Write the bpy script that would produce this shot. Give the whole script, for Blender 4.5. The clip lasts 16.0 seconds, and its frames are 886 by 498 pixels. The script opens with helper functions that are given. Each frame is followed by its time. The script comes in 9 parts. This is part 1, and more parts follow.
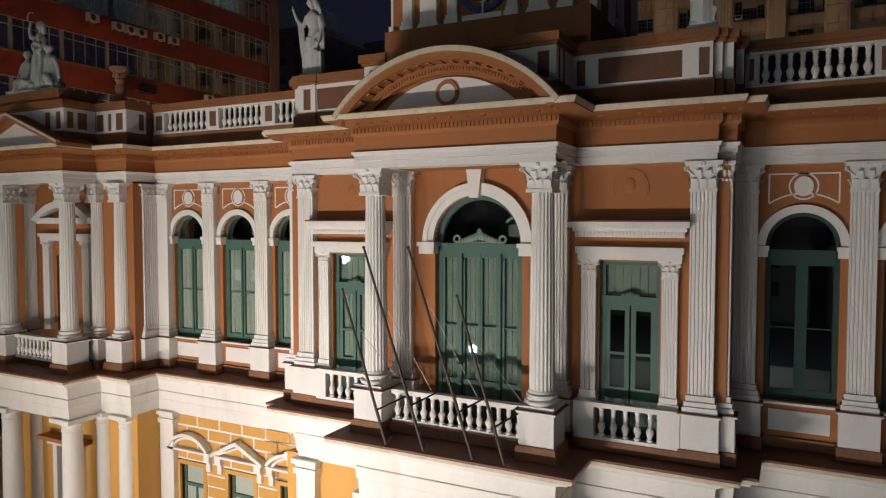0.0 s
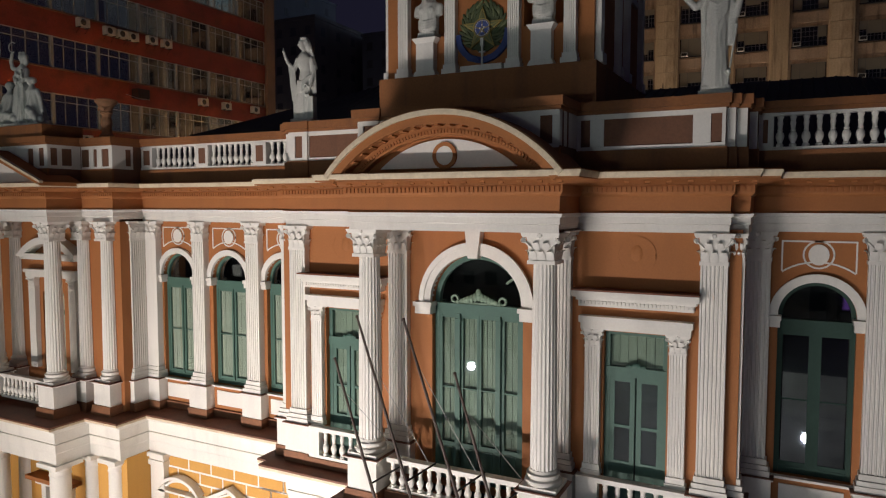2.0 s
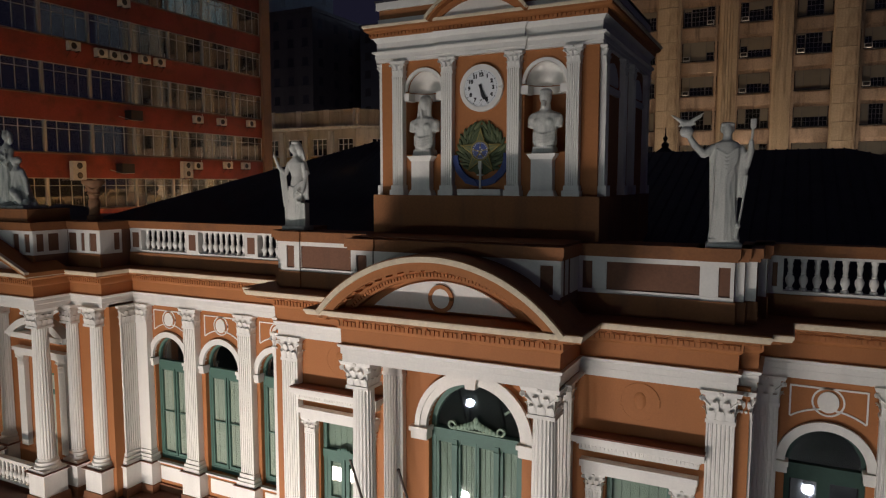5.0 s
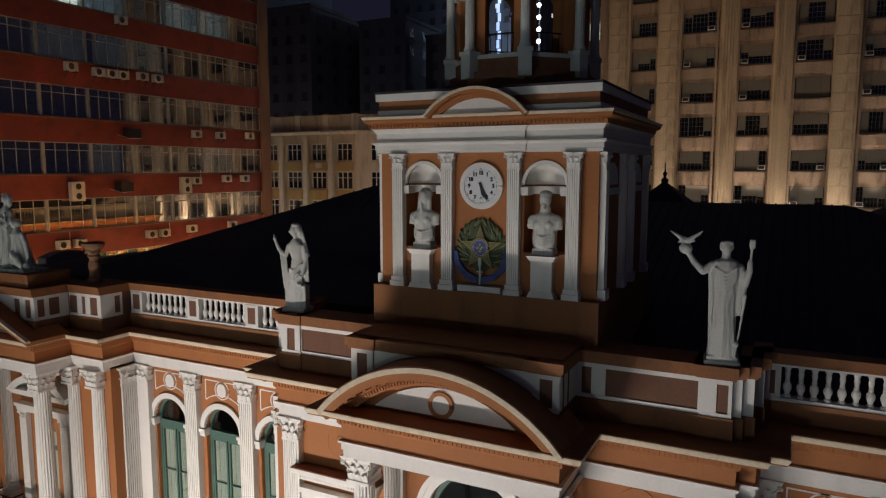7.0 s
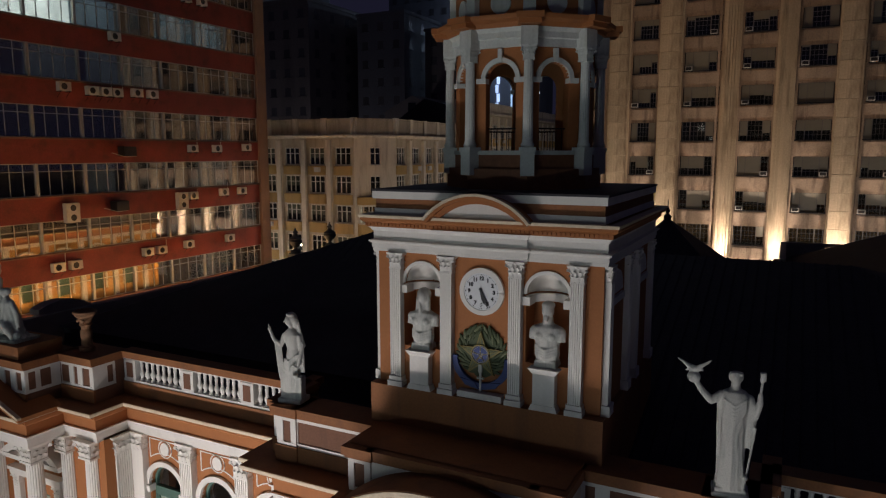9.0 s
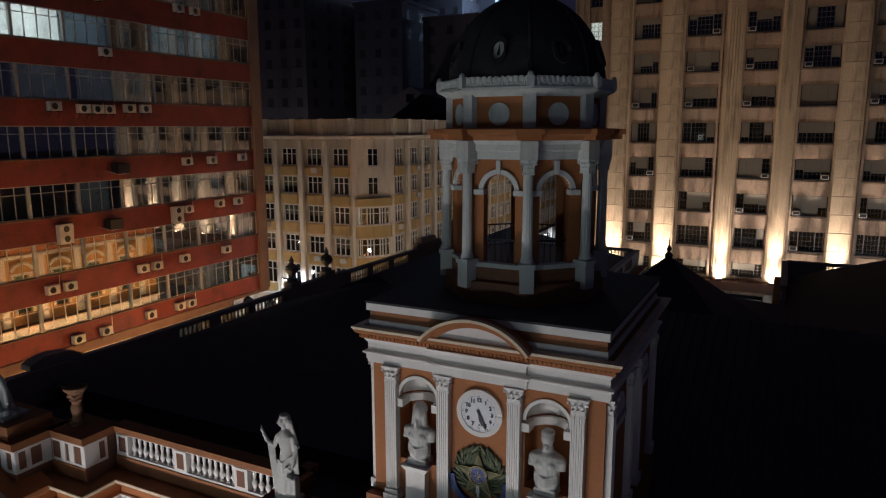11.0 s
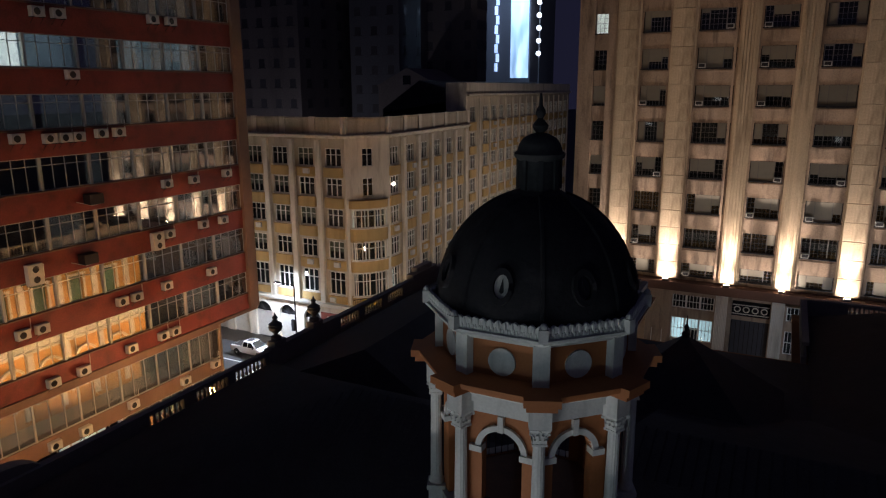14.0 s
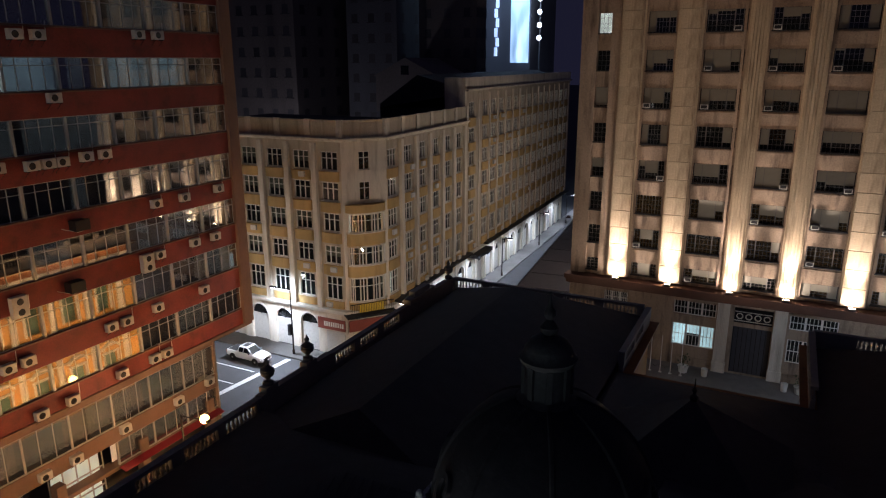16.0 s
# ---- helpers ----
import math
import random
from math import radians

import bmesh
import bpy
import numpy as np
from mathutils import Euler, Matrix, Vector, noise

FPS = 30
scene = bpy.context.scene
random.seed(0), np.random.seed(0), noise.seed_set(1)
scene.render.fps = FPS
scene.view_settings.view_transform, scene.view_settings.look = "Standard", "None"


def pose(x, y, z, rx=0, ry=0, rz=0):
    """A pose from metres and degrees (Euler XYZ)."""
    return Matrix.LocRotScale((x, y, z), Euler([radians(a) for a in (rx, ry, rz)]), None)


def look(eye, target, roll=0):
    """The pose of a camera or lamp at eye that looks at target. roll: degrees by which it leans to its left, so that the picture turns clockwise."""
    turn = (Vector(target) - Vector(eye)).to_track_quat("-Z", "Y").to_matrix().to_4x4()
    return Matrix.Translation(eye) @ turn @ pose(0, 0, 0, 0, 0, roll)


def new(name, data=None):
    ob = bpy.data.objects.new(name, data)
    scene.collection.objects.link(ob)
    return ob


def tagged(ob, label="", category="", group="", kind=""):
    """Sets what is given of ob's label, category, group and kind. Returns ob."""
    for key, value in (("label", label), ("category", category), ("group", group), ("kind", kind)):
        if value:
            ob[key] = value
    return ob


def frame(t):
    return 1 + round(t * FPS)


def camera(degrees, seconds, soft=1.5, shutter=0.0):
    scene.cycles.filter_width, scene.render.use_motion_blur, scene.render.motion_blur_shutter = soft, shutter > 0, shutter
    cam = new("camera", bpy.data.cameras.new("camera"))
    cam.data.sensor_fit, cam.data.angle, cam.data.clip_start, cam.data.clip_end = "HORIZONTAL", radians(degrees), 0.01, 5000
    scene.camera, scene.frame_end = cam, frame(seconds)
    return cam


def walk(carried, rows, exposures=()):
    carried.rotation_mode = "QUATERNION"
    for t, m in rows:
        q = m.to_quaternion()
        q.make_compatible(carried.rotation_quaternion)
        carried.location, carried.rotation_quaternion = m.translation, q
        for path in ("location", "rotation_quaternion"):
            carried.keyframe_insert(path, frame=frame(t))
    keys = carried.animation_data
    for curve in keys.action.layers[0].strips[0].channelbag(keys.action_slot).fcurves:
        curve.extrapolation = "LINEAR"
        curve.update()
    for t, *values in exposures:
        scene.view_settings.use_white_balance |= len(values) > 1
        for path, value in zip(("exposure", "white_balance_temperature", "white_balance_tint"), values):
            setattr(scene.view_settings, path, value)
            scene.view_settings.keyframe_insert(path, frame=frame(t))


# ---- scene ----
cam = camera(65.8, 16.0, 1.2)
METRES, EYE, TILT, LEAN, TURN = 20.0, 12.32, -2.5, 0.0, 27.0
ROWS = [
    (0.0, 0.0, 0.0, 0.0, 0.0, 0.0, -0.0),
    (0.5, 0.0001, 0.008, 0.0166, -0.03, -0.29, -0.02),
    (1.0, 0.0003, 0.0159, 0.0348, -0.06, -0.63, -0.01),
    (1.5, 0.001, 0.0235, 0.0551, -0.08, -0.95, -0.01),
    (2.0, 0.0014, 0.031, 0.0768, -0.11, -1.26, -0.02),
    (2.5, 0.0021, 0.0381, 0.0997, -0.11, -1.55, -0.04),
    (3.0, 0.0025, 0.0446, 0.1237, -0.12, -1.87, -0.03),
    (3.5, 0.0029, 0.0501, 0.1478, -0.14, -2.15, -0.02),
    (4.0, 0.0035, 0.0542, 0.1718, -0.15, -2.44, -0.0),
    (6.5, 0.0037, 0.0623, 0.2973, -0.22, -3.86, -0.01),
    (7.0, 0.0034, 0.0633, 0.3245, -0.24, -4.18, 0.0),
    (7.5, 0.0032, 0.067, 0.349, -0.25, -4.45, 0.0),
    (8.0, 0.0031, 0.0742, 0.3771, -0.27, -4.78, 0.02),
    (8.5, 0.0034, 0.0826, 0.4039, -0.28, -5.12, 0.03),
    (9.0, 0.0037, 0.0931, 0.4349, -0.3, -5.54, 0.04),
    (11.5, 0.008, 0.1451, 0.5902, -0.41, -7.91, 0.18),
    (12.0, 0.0096, 0.1679, 0.6243, -0.42, -8.45, 0.19),
    (12.5, 0.0107, 0.195, 0.6548, -0.43, -8.99, 0.21),
    (13.0, 0.0125, 0.2302, 0.689, -0.44, -9.59, 0.21),
    (13.5, 0.0147, 0.2613, 0.7211, -0.45, -10.13, 0.22),
    (14.0, 0.017, 0.2937, 0.7566, -0.46, -10.7, 0.22),
    (14.5, 0.019, 0.3182, 0.7884, -0.47, -11.21, 0.22),
    (15.0, 0.0208, 0.3428, 0.8239, -0.49, -11.76, 0.19),
    (15.5, 0.0217, 0.3638, 0.8572, -0.5, -12.29, 0.17),
    (16.0, 0.0208, 0.3845, 0.8926, -0.54, -12.82, 0.16),
]
walk(cam, [(t, pose(0, 0, EYE, TILT, LEAN, TURN) @ pose(METRES * x, METRES * y, METRES * z, 90 + pitch, roll, yaw)) for t, x, y, z, yaw, pitch, roll in ROWS],
     [(0.0, -0.26, 6500, 14), (0.5, -0.04, 6500, 14), (1.5, 0.0, 6500, 14), (7.0, 0.0, 6400, 14), (12.0, 0.12, 5950, 16), (16.0, 0.22, 5900, 16)])

# ---------- night sky and lamps ----------
world = bpy.data.worlds.new("night_sky")
scene.world = world
world.use_nodes = True
world.node_tree.nodes["Background"].inputs["Color"].default_value = (0.112, 0.108, 0.225, 1)
world.node_tree.nodes["Background"].inputs["Strength"].default_value = 0.075


def flood(name, eye, target, watts, colour, size=0.6, spread=170, high=None):
    d = bpy.data.lights.new(name, "AREA")
    d.shape, d.size, d.size_y, d.energy, d.color, d.spread = "RECTANGLE", size, high or size, watts, colour, radians(spread)
    ob = new(name, d)
    ob.matrix_world = look(eye, target)
    return ob


def bulb(name, at, watts, colour, radius=0.15):
    d = bpy.data.lights.new(name, "POINT")
    d.energy, d.color, d.shadow_soft_size = watts, colour, radius
    ob = new(name, d)
    ob.location = at
    return ob


def spot(name, eye, target, watts, colour, cone=70, blend=0.6, radius=0.1):
    d = bpy.data.lights.new(name, "SPOT")
    d.energy, d.color, d.spot_size, d.spot_blend, d.shadow_soft_size = watts, colour, radians(cone), blend, radius
    ob = new(name, d)
    ob.matrix_world = look(eye, target)
    return ob


WARMWHITE, SODIUM, COOL, AMBER = (1.0, 0.91, 0.85), (1.0, 0.56, 0.22), (0.80, 0.90, 1.0), (1.0, 0.84, 0.68)
# floodlights on the square that light the palace front from below
for fx in (-15.0, -12.8, -10.4, -8.2):
    flood("plaza_floodlight", (fx, -5.5, 0.7), (0.5 * fx - 4.1, 14.0, 6.8), 245, WARMWHITE, 0.8, 74, 0.4)
flood("plaza_floodlight", (-21.0, -5.0, 0.7), (-18.5, 14.0, 6.4), 240, (1.0, 0.86, 0.74), 5.0, 78, 0.7)
flood("plaza_floodlight", (-3.6, -6.5, 0.7), (0.5, 14.0, 7.2), 58, WARMWHITE, 3.0, 82, 0.7)
# unseen fill lights added on the square behind the camera
bulb("square_light", (-34.0, -22.0, 9.0), 2350, (0.82, 0.98, 0.94), 0.3)
bulb("square_light", (-9.0, -32.0, 9.0), 3900, (0.82, 0.98, 0.94), 0.3)
# square's short lamps: two mirrored in palace panes, two added to light the paving
GARDEN = [(-14.55, -5.6, 5.6), (0.6, -2.9, 4.2), (-3.0, -18.0, 4.6), (11.0, -20.0, 4.6)]
for x, y, z in GARDEN:
    bulb("garden_light", (x, y, z), 300, COOL, 0.2)
# floodlights along the side wall, sodium lamps in the side street
for fy in (17.0, 25.0, 33.0, 41.0, 46.5):
    flood("side_floodlight", (-28.5, fy, 0.6), (-22.9, fy, 8.0), 880, (1.0, 0.53, 0.19), 1.0, 110)
bulb("side_street_light", (-33.0, 34.6, 8.4), 900, SODIUM)
bulb("side_street_light", (-33.0, 16.0, 8.3), 1100, SODIUM)
# cool lamp at the crossing and in the far street
spot("cross_street_light", (-48.9, 59.7, 7.3), (-50.0, 56.0, 0), 6300, COOL, 160, 0.9, 0.2)
spot("cross_street_light", (-48.9, 60.0, 7.3), (-48.7, 62.2, 5.6), 900, COOL, 150, 1.0, 0.2)
# two unseen amber fills added to brighten the corner block
bulb("cross_street_light", (-57.0, 52.0, 9.0), 1550, (1.0, 0.86, 0.68))
bulb("cross_street_light", (-32.0, 57.0, 9.0), 720, (1.0, 0.86, 0.68))
for fy in (70.0, 78.0, 87.0, 96.0, 105.0, 115.0, 127.0, 141.0):
    lean = -0.035 * (fy - 65.9)
    spot("far_street_light", (-36.4 + lean, fy, 5.1), (-36.5 + lean, fy, 0), 1150, COOL, 168, 0.9, 0.2)
# unseen fills added to light the long block's upper floors
for fy, watts in ((79.0, 480), (88.0, 720), (97.0, 950)):
    bulb("wall_lamp_light", (-23.7, fy, 13.0), watts, AMBER, 0.3)
# unseen fills added to lift the dark towers behind
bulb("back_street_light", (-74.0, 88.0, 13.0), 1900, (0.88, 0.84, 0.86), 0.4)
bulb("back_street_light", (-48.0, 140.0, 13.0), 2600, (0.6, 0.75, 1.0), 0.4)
bulb("screen_light", (-60.0, 147.0, 48.0), 4000, (0.55, 0.75, 1.0), 0.5)
# unseen cool fill added for the stone block's ground floor
bulb("court_light", (5.0, 64.0, 6.0), 850, COOL)
# uplights at the foot of the tall office block's piers
PIERS = [(-17.4, 0.95, False), (-12.3, 0.97, False), (-6.65, 0.66, True), (-1.8, 0.68, True), (3.45, 0.92, False), (8.7, 0.95, False), (14.0, 0.95, False)]
STONELIGHT = (1.0, 0.79, 0.60)
for px, _, _ in PIERS:
    spot("pier_uplight", (px, 74.78, 8.74), (px, 75.35, 9.9), 900, STONELIGHT, 168, 0.8, 0.12)
    spot("pier_uplight", (px, 74.70, 8.8), (px, 75.6, 40.0), 13500, STONELIGHT, 50, 1.0, 0.15)
# unseen fills behind the palace, added to brighten the block's upper walls
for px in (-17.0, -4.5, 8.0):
    spot("court_block_fill", (px, 60.5, 0.6), (px, 75.7, 25.0), 1900, STONELIGHT, 74, 0.5, 0.4)


# ---------- materials ----------
def surface(name, rgb, rough=0.7, var=0.18, coarse=0.8, fine=18.0, bump=0.25, depth=0.01, stain=0.0, stain_rgb=(0.05, 0.045, 0.04), metal=0.0, piece=0.0, streak=False):
    m = bpy.data.materials.new(name)
    m.use_nodes = True
    nt = m.node_tree
    b = nt.nodes["Principled BSDF"]
    b.inputs["Roughness"].default_value, b.inputs["Metallic"].default_value = rough, metal
    tc = nt.nodes.new("ShaderNodeTexCoord")
    mp = nt.nodes.new("ShaderNodeMapping")
    nt.links.new(tc.outputs["Object"], mp.inputs["Vector"])
    if streak:
        mp.inputs["Scale"].default_value = (1.0, 1.0, 0.15)
    n1, n2 = nt.nodes.new("ShaderNodeTexNoise"), nt.nodes.new("ShaderNodeTexNoise")
    n1.inputs["Scale"].default_value, n2.inputs["Scale"].default_value = coarse, fine
    n1.inputs["Detail"].default_value, n2.inputs["Detail"].default_value = 5, 4
    nt.links.new(mp.outputs["Vector"], n1.inputs["Vector"])
    nt.links.new(tc.outputs["Object"], n2.inputs["Vector"])
    mix = nt.nodes.new("ShaderNodeMath")
    mix.operation = "ADD"
    nt.links.new(n1.outputs["Fac"], mix.inputs[0])
    nt.links.new(n2.outputs["Fac"], mix.inputs[1])
    last = mix.outputs[0]
    if piece:
        oi = nt.nodes.new("ShaderNodeObjectInfo")
        pm = nt.nodes.new("ShaderNodeMath")
        pm.operation = "MULTIPLY_ADD"
        pm.inputs[1].default_value = piece
        nt.links.new(oi.outputs["Random"], pm.inputs[0])
        nt.links.new(last, pm.inputs[2])
        last = pm.outputs[0]
    ramp = nt.nodes.new("ShaderNodeMapRange")
    ramp.inputs["From Min"].default_value, ramp.inputs["From Max"].default_value = 0.6, 1.4 + piece
    ramp.inputs["To Min"].default_value, ramp.inputs["To Max"].default_value = 1 - var, 1 + var
    nt.links.new(last, ramp.inputs["Value"])
    col = nt.nodes.new("ShaderNodeVectorMath")
    col.operation = "SCALE"
    col.inputs[0].default_value = rgb
    nt.links.new(ramp.outputs["Result"], col.inputs["Scale"])
    out = col.outputs["Vector"]
    if stain:
        n3 = nt.nodes.new("ShaderNodeTexNoise")
        n3.inputs["Scale"].default_value, n3.inputs["Detail"].default_value = coarse * 2.2, 8
        nt.links.new(mp.outputs["Vector"], n3.inputs["Vector"])
        r3 = nt.nodes.new("ShaderNodeMapRange")
        r3.inputs["From Min"].default_value, r3.inputs["From Max"].default_value = 0.52, 0.75
        r3.inputs["To Max"].default_value = stain
        nt.links.new(n3.outputs["Fac"], r3.inputs["Value"])
        mx = nt.nodes.new("ShaderNodeMix")
        mx.data_type = "RGBA"
        nt.links.new(r3.outputs["Result"], mx.inputs["Factor"])
        nt.links.new(out, mx.inputs[6])
        mx.inputs[7].default_value = (*stain_rgb, 1)
        out = mx.outputs[2]
    nt.links.new(out, b.inputs["Base Color"])
    bp = nt.nodes.new("ShaderNodeBump")
    bp.inputs["Strength"].default_value, bp.inputs["Distance"].default_value = bump, depth
    nt.links.new(n2.outputs["Fac"], bp.inputs["Height"])
    nt.links.new(bp.outputs["Normal"], b.inputs["Normal"])
    return m


def glow(name, rgb, strength, var=0.3, scale=1.5):
    m = bpy.data.materials.new(name)
    m.use_nodes = True
    nt = m.node_tree
    b = nt.nodes["Principled BSDF"]
    b.inputs["Base Color"].default_value = (*rgb, 1)
    b.inputs["Emission Color"].default_value = (*rgb, 1)
    tc, n1, r = nt.nodes.new("ShaderNodeTexCoord"), nt.nodes.new("ShaderNodeTexNoise"), nt.nodes.new("ShaderNodeMapRange")
    mp = nt.nodes.new("ShaderNodeMapping")
    mp.inputs["Scale"].default_value = (1, 1, 0.25)
    nt.links.new(tc.outputs["Object"], mp.inputs["Vector"])
    nt.links.new(mp.outputs["Vector"], n1.inputs["Vector"])
    n1.inputs["Scale"].default_value = scale
    r.inputs["From Min"].default_value, r.inputs["From Max"].default_value = 0.3, 0.7
    r.inputs["To Min"].default_value, r.inputs["To Max"].default_value = strength * (1 - var), strength * (1 + var)
    nt.links.new(n1.outputs["Fac"], r.inputs["Value"])
    nt.links.new(r.outputs["Result"], b.inputs["Emission Strength"])
    return m


def glass(name, tint=(0.85, 0.9, 0.88), gloss=0.0, ior=1.5, rough=0.02):
    """A thin pane: it lets light through and mirrors by Fresnel."""
    m = bpy.data.materials.new(name)
    m.use_nodes = True
    nt = m.node_tree
    nt.nodes.remove(nt.nodes["Principled BSDF"])
    tr, gl, lw, fr, mx = (nt.nodes.new("ShaderNode" + k) for k in ("BsdfTransparent", "BsdfGlossy", "LayerWeight", "Math", "MixShader"))
    tr.inputs["Color"].default_value = (*tint, 1)
    gl.inputs["Roughness"].default_value = rough
    lw.inputs["Blend"].default_value = 0.5
    fr.operation = "POWER"
    fr.inputs[1].default_value = 4.0
    nt.links.new(lw.outputs["Facing"], fr.inputs[0])
    base = ((ior - 1) / (ior + 1)) ** 2
    add = nt.nodes.new("ShaderNodeMath")
    add.operation = "ADD"
    add.use_clamp = True
    add.inputs[1].default_value = gloss + base
    nt.links.new(fr.outputs[0], add.inputs[0])
    nt.links.new(add.outputs[0], mx.inputs["Fac"])
    nt.links.new(tr.outputs[0], mx.inputs[1])
    nt.links.new(gl.outputs[0], mx.inputs[2])
    nt.links.new(mx.outputs[0], nt.nodes["Material Output"].inputs["Surface"])
    return m


